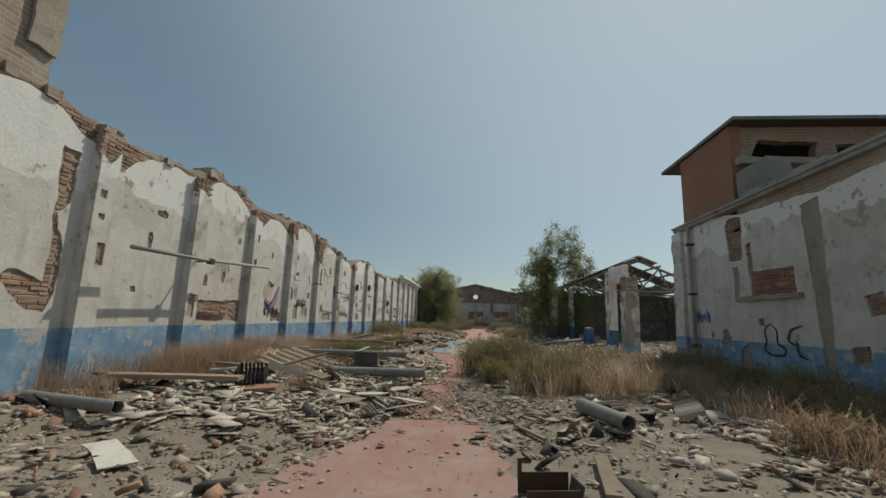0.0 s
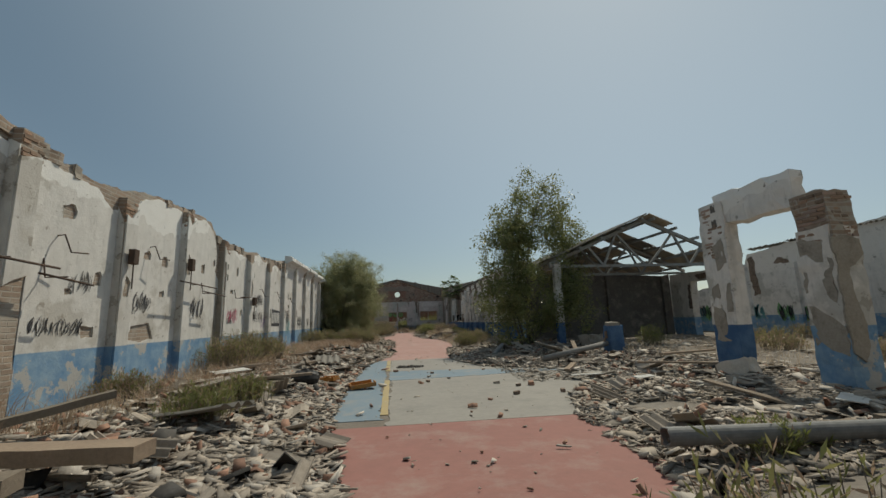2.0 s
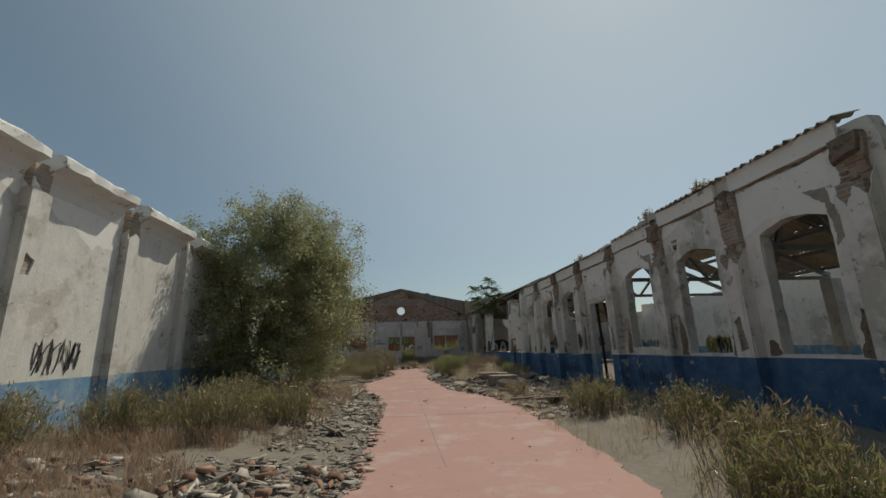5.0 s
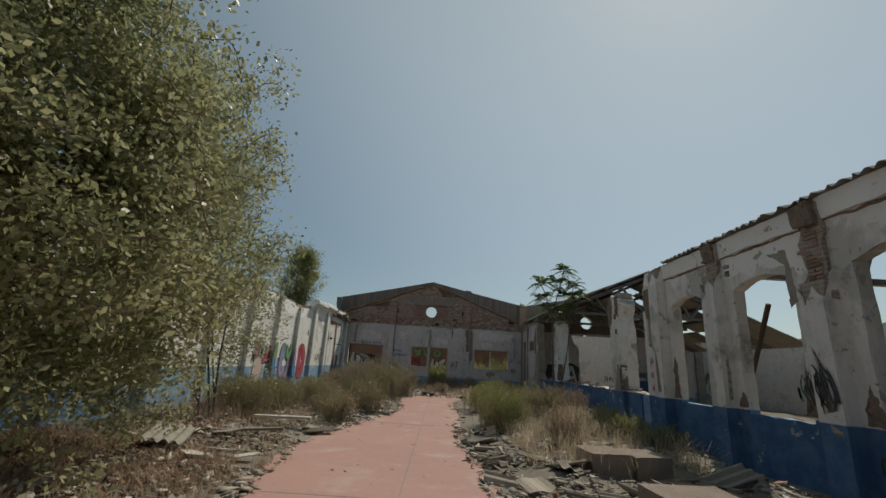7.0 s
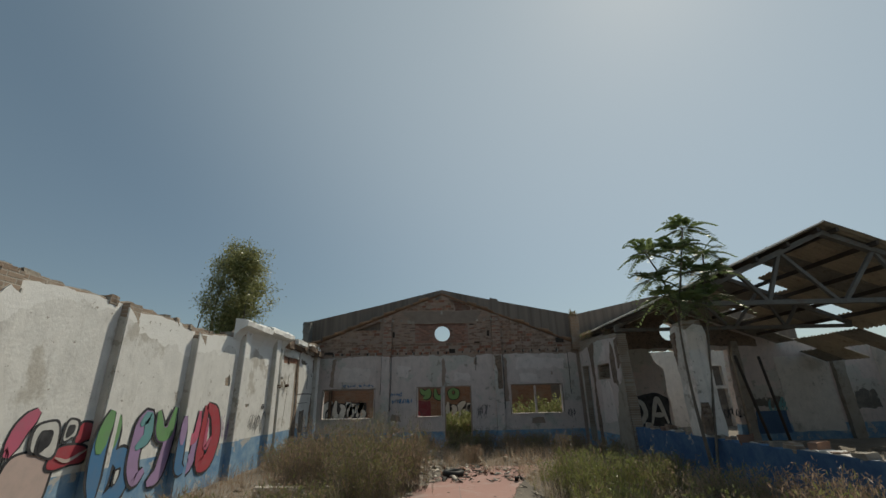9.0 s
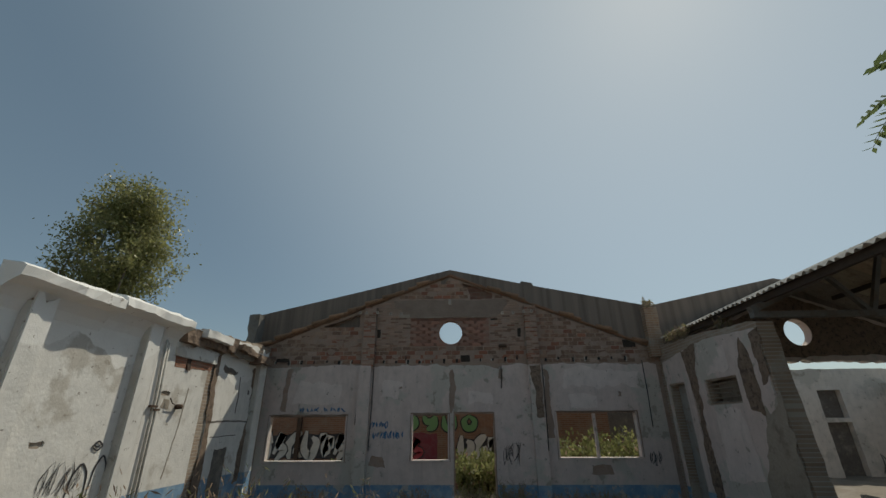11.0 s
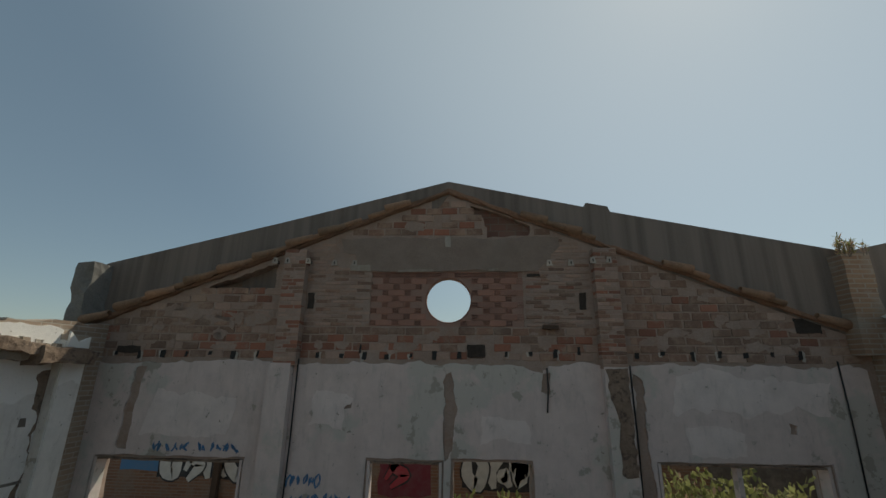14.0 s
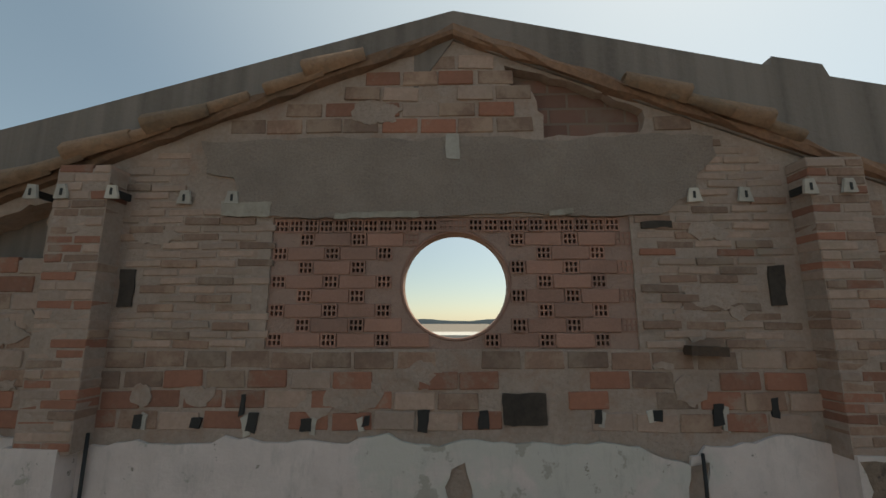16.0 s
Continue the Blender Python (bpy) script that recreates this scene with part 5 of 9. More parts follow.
plate("masonry", [[(8.9, -0.3), (29.0, -0.3), *ragged([(29.0, 4.7), (19.0, 4.8), (8.9, 4.7)], 0.3, 0.05, 61, False)], ragged([(17.5, 0.0), (18.65, 0.0), (18.65, 2.35), (17.5, 2.35)], 0.2, 0.02, 62), ragged([(17.5, 2.55), (18.6, 2.55), (18.6, 3.8), (17.5, 3.8)], 0.2, 0.02, 63)], ROOM, 0.3, PLASTER_ROOM, room)
# dark sheet behind the openings, painted in for the shade inside
plate("door_back", [[(17.2, 0.0), (19.0, 0.0), (19.0, 3.9), (17.2, 3.9)]], ROOM, 0.05, SOOT_SHADE, room, -0.32)
part("near_side", boxes((8.9, 70.9, -0.3, 9.15, 79.0, 4.2)), room, mat=PLASTER_ROOM)
part("far_side", boxes((20.6, 61.6, -0.3, 20.9, 79.0, 4.1)), room, mat=PLASTER_ROOM)
part("return_wall", boxes((19.3, 61.3, -0.3, 20.6, 61.6, 4.0)), room, mat=PLASTER_ROOM)


def bar(a, b, w, h):
    a, b = Vector(a), Vector(b)
    d = (b - a)
    m = Matrix.Translation((a + b) / 2) @ d.to_track_quat("Z", "Y").to_matrix().to_4x4()
    return boxes((-w / 2, -h / 2, -d.length / 2, w / 2, h / 2, d.length / 2), m=m)


H = X_OUT - X_MID


def make_truss(y, ridge, mat=STEEL, EAVE=EAVE, X_MID=X_MID, H=H):
    t = thing("roof_truss", "grey painted steel roof truss with diagonal braces", "truss", pose(X_MID, y, 0), "shed roof trusses")
    part("bottom_chord", bar((-H, 0, EAVE - 0.2), (H, 0, EAVE - 0.2), 0.14, 0.12), t, mat=mat)
    for s in (-1, 1):
        part("rafter", bar((s * H, 0, EAVE - 0.1), (0, 0, ridge - 0.1), 0.16, 0.14), t, mat=mat)
        for a, b in (((0.45, 0), (0.6, 1)), ((0.45, 0), (0.3, 1)), ((0.02, 0), (0.3, 1))):
            pa = (s * H * a[0], 0, EAVE - 0.2)
            pb = (s * H * b[0], 0, EAVE - 0.1 + (ridge - EAVE) * (1 - b[0]))
            part("brace", bar(pa, pb, 0.09, 0.09), t, mat=mat)
    return t


truss = make_truss(30.4, RIDGE)
for y in (34.3, 39.3, 44.2, 49.0):
    copy_thing(truss, pose(X_MID, y, 0))
make_truss(61.0, 6.4, STEEL_DARK, 4.55, 10.75, 4.35)
make_truss(65.5, 6.4, STEEL_DARK, 4.55, 10.75, 4.35)
post = thing("shed_post", "plastered masonry post under a roof truss", "post", pose(X_OUT, 39.3, 0), "shed posts")
part("shaft", rough_block(-0.2, -0.22, -0.3, 0.2, 0.22, EAVE - 0.25, 0.25, 0.025, 7), post, mat=PLASTER_WORN)
for y in (44.2,):
    copy_thing(post, pose(X_OUT, y, 0))
side = tagged(new("wall_shed_side"), "worn plaster shed side wall with a wide opening under a lintel", "wall", kind="structure")
SIDEW = Matrix(((0, 0, -1, X_OUT), (1, 0, 0, 0), (0, 1, 0, 0), (0, 0, 0, 1)))
plate("masonry", [ragged([(30.2, -0.3), (31.45, -0.3), (31.4, 1.5), (31.45, 3.06), (33.65, 3.1), (33.7, 1.6), (33.65, -0.3), (35.35, -0.3), (35.35, 3.62), (30.2, 3.58)], 0.12, 0.03, 77)], SIDEW, 0.4, PLASTER_RUIN, side, 0.2)
for i, lp in enumerate(([(31.8, 3.16), (33.0, 3.18), (33.3, 3.4), (32.4, 3.5), (31.9, 3.4)], [(33.75, 1.6), (34.0, 1.7), (33.95, 2.7), (33.72, 3.0)], [(30.3, 2.3), (30.6, 2.2), (30.7, 3.2), (30.35, 3.4)])):
    plate("plaster_scar", [ragged(lp, 0.06, 0.08, 90 + i)], SIDEW, 0.01, SCAR_BROWN, side, 0.206)
purlin = None
for y0, y1, rows in ((29.9, 35.6, "a"), (35.7, 48.4, "c"), (60.7, 69.9, "b")):
    RIDGE, EAVE, X_MID, H = (6.4, 4.55, 10.75, 4.35) if rows == "b" else (5.9, 3.85, 11.2, 4.8)
    roof = thing("shed_roof", "broken corrugated fibre-cement roof with gaps on purlins", "roof")
    for s in (-1, 1):
        for i in range(5):
            f = 0.06 + i * 0.22
            x, z = X_MID + s * H * f, EAVE + (RIDGE - EAVE) * (1 - f)
            part("purlin", bar((x, y0, z), (x, y1, z), 0.08, 0.12), roof, mat=WOOD_DARK if rows == "b" else STEEL)
        k = 0
        for i in range(7 if rows == "b" and s > 0 else 4):
            y = y0 + 0.55
            while y < y1:
                k += 1
                gone = 0.9 if (s > 0 and rows == "a" and i < 3 and y < 33.2) else ((0.12 if rows == "b" else 0.1) if s > 0 else 0.02)
                if random.random() > gone:
                    v, f = wave_sheet(1.25, 1.1, 6, 0.028, seed=k + y, torn=0.05)
                    # left slope of roof b gets the paler sheet for the sun on it
                    me = mesh_of("roof_sheet", v, f, SHEET_PALE if rows == "b" and s < 0 else SHEET_TAN if s > 0 and k % 3 else SHEET)
                    ff = 0.13 + i * 0.24
                    slope = math.atan2(RIDGE - EAVE, H)
                    mm = Matrix.Translation((X_MID + s * H * ff, y, EAVE + 0.14 + (RIDGE - EAVE) * (1 - ff) + 0.012 * (k % 2))) @ Euler((0, s * slope, 0)).to_matrix().to_4x4() @ Euler((0, 0, radians(90))).to_matrix().to_4x4()
                    me.transform(mm)
                    part("roof_sheet", me, roof)
                y += 1.08

# ---- block at the right: plastered lower storey, brick gable above, shallow roof ----
house = tagged(new("side_block"), "two-storey ruined block of plaster and red brick under a shallow roof", "building", kind="structure")
gap = [ragged([(11.1, 3.6), (11.75, 3.5), (11.8, 4.2), (11.2, 4.25)], 0.12, 0.05, 41)]
plate("masonry", [[(-6, -0.4), (14.0, -0.4), (14.0, 4.28), (-6, 4.28)], *gap], SIDE_R, 0.35, BRICK_SIDE, house, -0.04)
HOUSE_BARE = ([(11.12, 2.98), (11.6, 3.02), (11.7, 3.9), (11.5, 4.08), (11.05, 3.98)], [(11.28, 2.0), (11.46, 2.05), (11.52, 2.88), (11.3, 2.88)], [(9.55, 2.14), (10.86, 2.14), (10.98, 3.3), (10.78, 3.35), (10.76, 2.66), (9.6, 2.66)], [(8.84, 0.3), (9.06, 0.3), (9.28, 3.78), (8.82, 3.82)], [(7.8, 1.72), (8.12, 1.66), (8.18, 2.0), (7.86, 2.06)], [(10.58, 1.48), (10.74, 1.48), (10.74, 1.66), (10.58, 1.66)], [(8.2, 0.92), (8.5, 0.9), (8.52, 1.2), (8.22, 1.22)], [(11.75, 1.05), (12.15, 1.0), (12.1, 1.38), (11.9, 1.4)], [(12.45, 1.15), (12.6, 1.15), (12.6, 1.32), (12.45, 1.32)], [(10.85, 0.25), (11.45, 0.2), (11.4, 0.95), (11.15, 1.1)])
sheet_holes = [ragged(o, 0.1, 0.035, 90 + i) for i, o in enumerate(HOUSE_BARE)]
plate("plaster_sheet", [[(-6, -0.2), (13.9, -0.2), *ragged([(13.9, 4.2), (12.0, 4.22), (11.75, 4.18), (11.0, 4.06), (9.4, 3.98), (8.7, 3.9), (7.5, 4.02), (-6, 4.05)], 0.1, 0.04, 44, False)], *sheet_holes], SIDE_R, 0.04, PLASTER, house)
part("corner_jamb", rough_block(X_RIGHT - 0.1, 13.75, -0.3, X_RIGHT + 0.4, 14.3, 4.2, 0.2, 0.05, 46), house, mat=PLASTER_WORN)
for i, lp in enumerate(HOUSE_BARE):
    if i in (1, 3, 9):
        plate("bare_render", [lp], SIDE_R, 0.02, ROUGHCAST, house, -0.022)
    else:
        BARE.append((SIDE_R, lp, -0.02, house, i == 2))
part("lintel_scar", rough_block(X_RIGHT - 0.10, 9.4, 2.04, X_RIGHT + 0.02, 11.2, 2.13, 0.2, 0.02, 5), house, mat=ROUGHCAST)
part("flashing", boxes((X_RIGHT - 0.12, -6, 4.22, X_RIGHT + 0.02, 14.1, 4.34), (X_RIGHT - 0.16, -6, 4.30, X_RIGHT + 0.02, 14.12, 4.36)), house, mat=STEEL)
plate("upper_wall", [ragged([(11.25, 4.34), (13.72, 4.34), (13.72, 6.34), (11.25, 6.34)], 0.4, 0.012, 32)], SIDE_R, 0.26, BRICK_RED, house, -0.03)
NEAR_END = Matrix(((1, 0, 0, 0), (0, 0, -1, 11.3), (0, 1, 0, 0), (0, 0, 0, 1)))
plate("upper_end_wall", [[(6.69, 4.34), (13.0, 4.34), (13.0, 6.34), (6.69, 6.34)], ragged([(6.9, 5.45), (8.4, 5.4), (8.5, 5.95), (7.1, 6.0)], 0.15, 0.06, 33), ragged([(8.9, 5.0), (10.4, 5.0), (10.4, 5.8), (8.9, 5.9)], 0.15, 0.06, 34)], NEAR_END, 0.24, BRICK_END, house, 0.0)
part("roof", boxes((X_RIGHT - 0.06, 10.9, 6.36, 13.4, 14.82, 6.44)), house, mat=CONCRETE)
part("ceiling_boards", boxes((X_RIGHT - 0.04, 10.92, 6.342, 13.3, 14.8, 6.357)), house, mat=WOOD_DARK)
part("broken_block", rough_block(X_RIGHT + 0.02, 10.0, 4.34, X_RIGHT + 0.5, 11.1, 5.08, 0.25, 0.06, 54), house, mat=CONCRETE)
part("broken_slab", rough_block(X_RIGHT + 0.0, 8.6, 4.36, X_RIGHT + 2.2, 10.9, 4.5, 0.25, 0.05, 55), house, mat=STEEL)
part("end_beam", rough_block(X_RIGHT + 0.1, 11.0, 5.3, X_RIGHT + 2.2, 11.2, 5.45, 0.25, 0.04, 56), house, mat=ROUGHCAST)
part("back_wall", boxes((X_RIGHT + 6.0, -6, -0.3, X_RIGHT + 6.3, 14.0, 4.2)), house, mat=BRICK_SIDE)
part("far_side_wall", boxes((X_RIGHT + 0.4, 13.7, -0.3, X_RIGHT + 6.0, 14.0, 6.27)), house, mat=PLASTER_WORN)
part("upper_floor", boxes((X_RIGHT + 0.35, -6, 4.2, X_RIGHT + 6.0, 13.7, 4.4)), house, mat=CONCRETE)

# ---- beyond the gable: a lower brick yard wall, and far land ----
yard = tagged(new("wall_yard"), "red brick yard wall covered in graffiti behind the gable", "wall", kind="structure")
YARD = Matrix(((1, 0, 0, 0), (0, 0, -1, 75.0), (0, 1, 0, 0), (0, 0, 0, 1)))
plate("masonry", [[(-14, -0.3), (6.1, -0.3), (6.1, 2.95), (-14, 2.95)]], YARD, 0.25, BRICK_YARD, yard)
part("dark_shed", boxes((6.1, 75.6, -0.3, 8.9, 75.9, 3.4)), yard, "dark outbuilding wall", mat=SOOT_SHADE)
part("post", boxes((-6.5, 74.8, -0.2, -6.35, 74.95, 2.95)), yard, "dark steel post", mat=RUST)
# walls behind the camera close the court
back = tagged(new("wall_behind"), "whitewashed wall that closes the court", "wall", kind="structure")
part("masonry", boxes((-6.2, -6.4, -0.4, 6.8, -6.0, 5.0)), back, mat=PLASTER)

# ---- plants ----
def quads_mesh(name, corners, mat):
    """corners: (n, k, 3) array of small faces, each of its own."""
    n, k, _ = corners.shape
    me = bpy.data.meshes.new(name)
    me.vertices.add(n * k)
    me.vertices.foreach_set("co", corners.reshape(-1).astype(np.float32))
    me.loops.add(n * k)
    me.loops.foreach_set("vertex_index", np.arange(n * k, dtype=np.int32))
    me.polygons.add(n)
    me.polygons.foreach_set("loop_start", np.arange(0, n * k, k, dtype=np.int32))
    me.polygons.foreach_set("loop_total", np.full(n, k, dtype=np.int32))
    me.update(calc_edges=True)
    me.validate()
    me.materials.append(mat)
    return me


def unit(v):
    return v / np.maximum(np.linalg.norm(v, axis=-1, keepdims=True), 1e-9)


def leaves_at(rng, spots, size, narrow=0.55, droop=0.3):
    """Diamond leaves, turned every way, at the spots."""
    n = len(spots)
    d = unit(rng.normal(size=(n, 3)) - np.array([0, 0, droop]))
    side = unit(np.cross(d, rng.normal(size=(n, 3))))
    s = size * rng.uniform(0.6, 1.35, (n, 1))
    a = spots
    return np.stack([a, a + d * s * 0.5 + side * s * narrow * 0.5, a + d * s, a + d * s * 0.5 - side * s * narrow * 0.5], 1)


def bent(a, b, sag, rng, k=4):
    a, b = np.array(a, float), np.array(b, float)
    off = rng.normal(size=3) * np.linalg.norm(b - a) * sag
    return [tuple(a + (b - a) * f + off * math.sin(math.pi * f) * 0.5) for f in np.linspace(0, 1, k)]


def tree(name, label, base, stems, crown, twigs, per_twig, leaf, mat, seed, trunk=0.09, spread=0.28, bare=0.0):
    """base: foot; stems: tops of the main stems; crown: ellipsoids (x, y, z, rx, ry, rz) that hold the twig tips."""
    rng = np.random.default_rng(seed)
    root = thing(name, label, "tree", Matrix.Translation(base))
    o = np.array(base)
    wood, tracks = [], []
    for i, top in enumerate(stems):
        foot = o + np.array([rng.normal() * 0.12, rng.normal() * 0.12, -0.1])
        line = bent(foot, top, 0.12, rng, 10)
        wood.append(tube(np.array(line) - o, trunk * rng.uniform(0.7, 1.1), 7, 0.012))
        tracks.append(np.array(line))
    weights = np.array([c[3] * c[4] * c[5] for c in crown])
    pick = rng.choice(len(crown), twigs, p=weights / weights.sum())
    dirs = unit(rng.normal(size=(twigs, 3)))
    rad = rng.uniform(0.25, 1.0, (twigs, 1)) ** 0.45
    cr = np.array(crown)[pick]
    lobes = np.array([0.84 + 0.85 * noise.noise((d[0] * 2.1 + seed, d[1] * 2.1 + k, d[2] * 2.1)) for d, k in zip(dirs, pick)])[:, None]
    tips = cr[:, :3] + dirs * rad * lobes * cr[:, 3:]
    keep = np.array([noise.noise(tuple(p * 0.9)) + 0.35 > bare for p in tips])
    tips = tips[keep]
    tips = tips[tips[:, 2] > 0.15]
    spots, twig_parts = [], []
    nodes = np.concatenate([t[1:] for t in tracks])
    grown = np.empty((len(nodes) + 2 * len(tips), 3))
    grown[:len(nodes)] = nodes
    count = len(nodes)
    reach = np.array([np.linalg.norm(nodes - p, axis=1).min() for p in tips])
    for p in tips[reach.argsort()]:
        near = grown[:count]
        d = np.linalg.norm(near - p, axis=1) + np.maximum(near[:, 2] - p[2], 0) * 1.2
        q = near[d.argmin()]
        line = np.array(bent(q, p, 0.15, rng, 4))
        twig_parts.append(tube(line - o, 0.009, 3, 0.003, cap=False))
        grown[count:count + 2] = line[2], line[3]
        count += 2
        f = rng.uniform(0.2, 1.0, (per_twig, 1))
        spots.append(q + (p - q) * f + rng.normal(size=(per_twig, 3)) * spread * np.array([1, 1, 0.9]))
    for w in wood:
        part("trunk", mesh_of("trunk", *w, BARK, True), root)
    tagged(part("twig_spray", mesh_of("twig_spray", *joined(twig_parts), TWIG), root), kind="stuff")
    part("crown", quads_mesh("crown", leaves_at(rng, np.concatenate(spots) - o, leaf), mat), root)
    return root


tree("poplar_tree", "bushy green poplar growing through the rubble", (5.4, 31.0, 0.1),
     [(4.4, 30.8, 5.0), (5.6, 31.0, 8.3), (6.9, 31.2, 8.2), (5.0, 30.2, 6.4), (7.6, 31.4, 6.2), (3.9, 30.6, 3.6)],
     [(5.9, 31.0, 5.4, 2.6, 1.8, 2.5), (4.6, 30.7, 4.6, 1.5, 1.4, 1.6), (5.6, 31.0, 2.2, 2.6, 1.8, 2.1), (5.7, 31.0, 7.2, 0.9, 0.9, 1.4), (6.9, 31.2, 7.2, 0.9, 0.9, 1.3), (7.9, 31.3, 5.2, 1.1, 1.1, 1.3), (7.4, 31.5, 2.4, 1.3, 1.2, 1.6), (7.3, 30.2, 2.3, 1.2, 0.9, 1.7), (4.4, 30.4, 2.6, 1.5, 1.2, 1.7)],
     2100, 29, 0.105, LEAF_GREEN, 3, 0.07, 0.15, 0.15)
tree("willow_thicket", "large grey-green many-stemmed tree against the wall", (-4.6, 44.4, 0.1),
     [(-5.2, 43.2, 4.8), (-4.5, 44.0, 6.0), (-3.2, 45.0, 5.6), (-2.4, 45.6, 4.4), (-5.0, 45.4, 5.6), (-5.3, 42.4, 4.4), (-3.6, 43.0, 5.0), (-4.0, 46.4, 4.6)],
     [(-4.2, 44.3, 4.1, 2.2, 2.5, 2.6), (-2.8, 44.6, 3.3, 1.7, 2.2, 2.6), (-5.9, 42.8, 4.4, 1.2, 1.4, 1.2), (-4.1, 44.0, 5.6, 1.5, 2.0, 1.1), (-2.8, 45.3, 4.2, 1.3, 1.6, 2.0), (-3.2, 46.6, 2.8, 1.7, 1.7, 2.5), (-4.2, 44.0, 1.4, 2.4, 2.8, 1.3), (-4.9, 47.8, 2.6, 0.9, 1.6, 1.9), (-5.1, 42.6, 2.4, 0.8, 1.3, 1.9), (-4.2, 47.3, 4.5, 1.1, 1.3, 1.7), (-3.9, 47.4, 2.2, 1.0, 1.2, 1.6), (-3.4, 47.1, 5.2, 1.1, 1.1, 1.4)],
     5000, 39, 0.071, LEAF, 5, 0.042, 0.125, 0.04)
tree("sapling", "sparse young poplar with thin branches by the wall", (-4.35, 51.3, 0.1),
     [(-3.8, 50.7, 5.0), (-4.6, 50.4, 6.5), (-5.2, 50.2, 6.0), (-3.3, 50.7, 4.2), (-5.4, 50.3, 5.0)],
     [(-4.2, 50.8, 3.6, 1.0, 1.0, 1.4), (-4.9, 50.2, 5.6, 1.2, 0.9, 1.1), (-4.6, 50.4, 6.0, 1.1, 0.9, 0.9), (-3.4, 50.6, 3.6, 0.7, 0.7, 1.0), (-4.9, 50.2, 5.2, 1.1, 0.9, 1.0), (-4.7, 50.3, 4.3, 1.2, 1.0, 1.2), (-5.2, 49.8, 4.0, 0.6, 0.7, 0.9), (-4.0, 51.4, 2.1, 1.0, 1.0, 1.5)],
     1250, 17, 0.066, LEAF, 7, 0.026, 0.12, -0.05)
tree("upright_poplar", "dense upright poplar standing behind the wall", (-7.85, 65.6, 0.1),
     [(-8.0, 65.4, 8.0), (-7.5, 65.8, 7.8), (-8.3, 65.8, 7.5), (-7.9, 66.0, 8.1), (-7.4, 65.5, 7.0), (-8.5, 65.3, 7.0)],
     [(-7.85, 65.6, 6.1, 1.2, 1.15, 1.75), (-7.85, 65.6, 4.5, 0.95, 0.9, 1.4), (-7.8, 65.6, 7.3, 1.0, 1.0, 0.85)],
     1300, 30, 0.078, LEAF_FAR, 9, 0.07, 0.14, -0.1)


def ailanthus():
    rng = np.random.default_rng(12)
    root = thing("tree_of_heaven", "young tree of heaven with feathery leaves rooted by a pier", "tree", pose(5.95, 60.2, 0.15))
    o = np.array((5.95, 60.2, 0.15))
    stems = [bent(o, (5.85, 60.2, 3.9), 0.08, rng, 8), bent(o + [0.05, 0.05, 0], (6.9, 60.3, 5.55), 0.12, rng, 8), bent((5.85, 60.2, 3.8), (6.45, 60.2, 6.2), 0.08, rng, 6), bent((5.85, 60.2, 3.8), (5.3, 60.1, 5.5), 0.1, rng, 5)]
    part("trunk", mesh_of("trunk", *joined([tube(np.array(s) - o, r, 7, 0.02) for s, r in zip(stems, (0.045, 0.035, 0.028, 0.024))]), BARK, True), root)
    faces, ribs = [], []
    heads = [np.array(p) for p in ((6.45, 60.2, 6.2), (5.3, 60.1, 5.5), (6.1, 60.2, 5.6), (6.9, 60.3, 5.55), (7.05, 60.3, 5.05), (5.3, 60.0, 4.8), (6.4, 60.2, 5.0), (6.7, 60.3, 4.4), (5.6, 60.2, 4.4), (6.1, 60.0, 4.2))]
    for h in heads:
        for i in range(15):
            az, el = 2 * math.pi * (i + rng.uniform(-0.3, 0.3)) / 7.5, rng.uniform(-0.35, 1.15)
            d = np.array([math.cos(az) * math.cos(el), math.sin(az) * math.cos(el), math.sin(el)])
            length = rng.uniform(0.55, 0.9)
            pts = [h + d * length * f + np.array([0, 0, -0.55 * length * f * f]) for f in np.linspace(0, 1, 13)]
            ribs.append(tube(np.array(pts[::3]) - o, 0.008, 3, 0.003, cap=False))
            side = unit(np.cross(d, [0, 0, 1.0]))
            for f, p in list(enumerate(pts))[2:]:
                for s in (-1, 1):
                    lf = 0.24 * (1.1 - 0.045 * f)
                    out = unit(side * s + d * 0.45 + np.array([0, 0, -0.25]) + rng.normal(size=3) * 0.08)
                    wide = d * lf * 0.2
                    faces.append([p, p + out * lf * 0.4 + wide, p + out * lf, p + out * lf * 0.4 - wide])
    part("ribs", mesh_of("ribs", *joined(ribs), TWIG), root)
    part("crown", quads_mesh("crown", np.array(faces) - o, LEAF_AIL), root)


ailanthus()


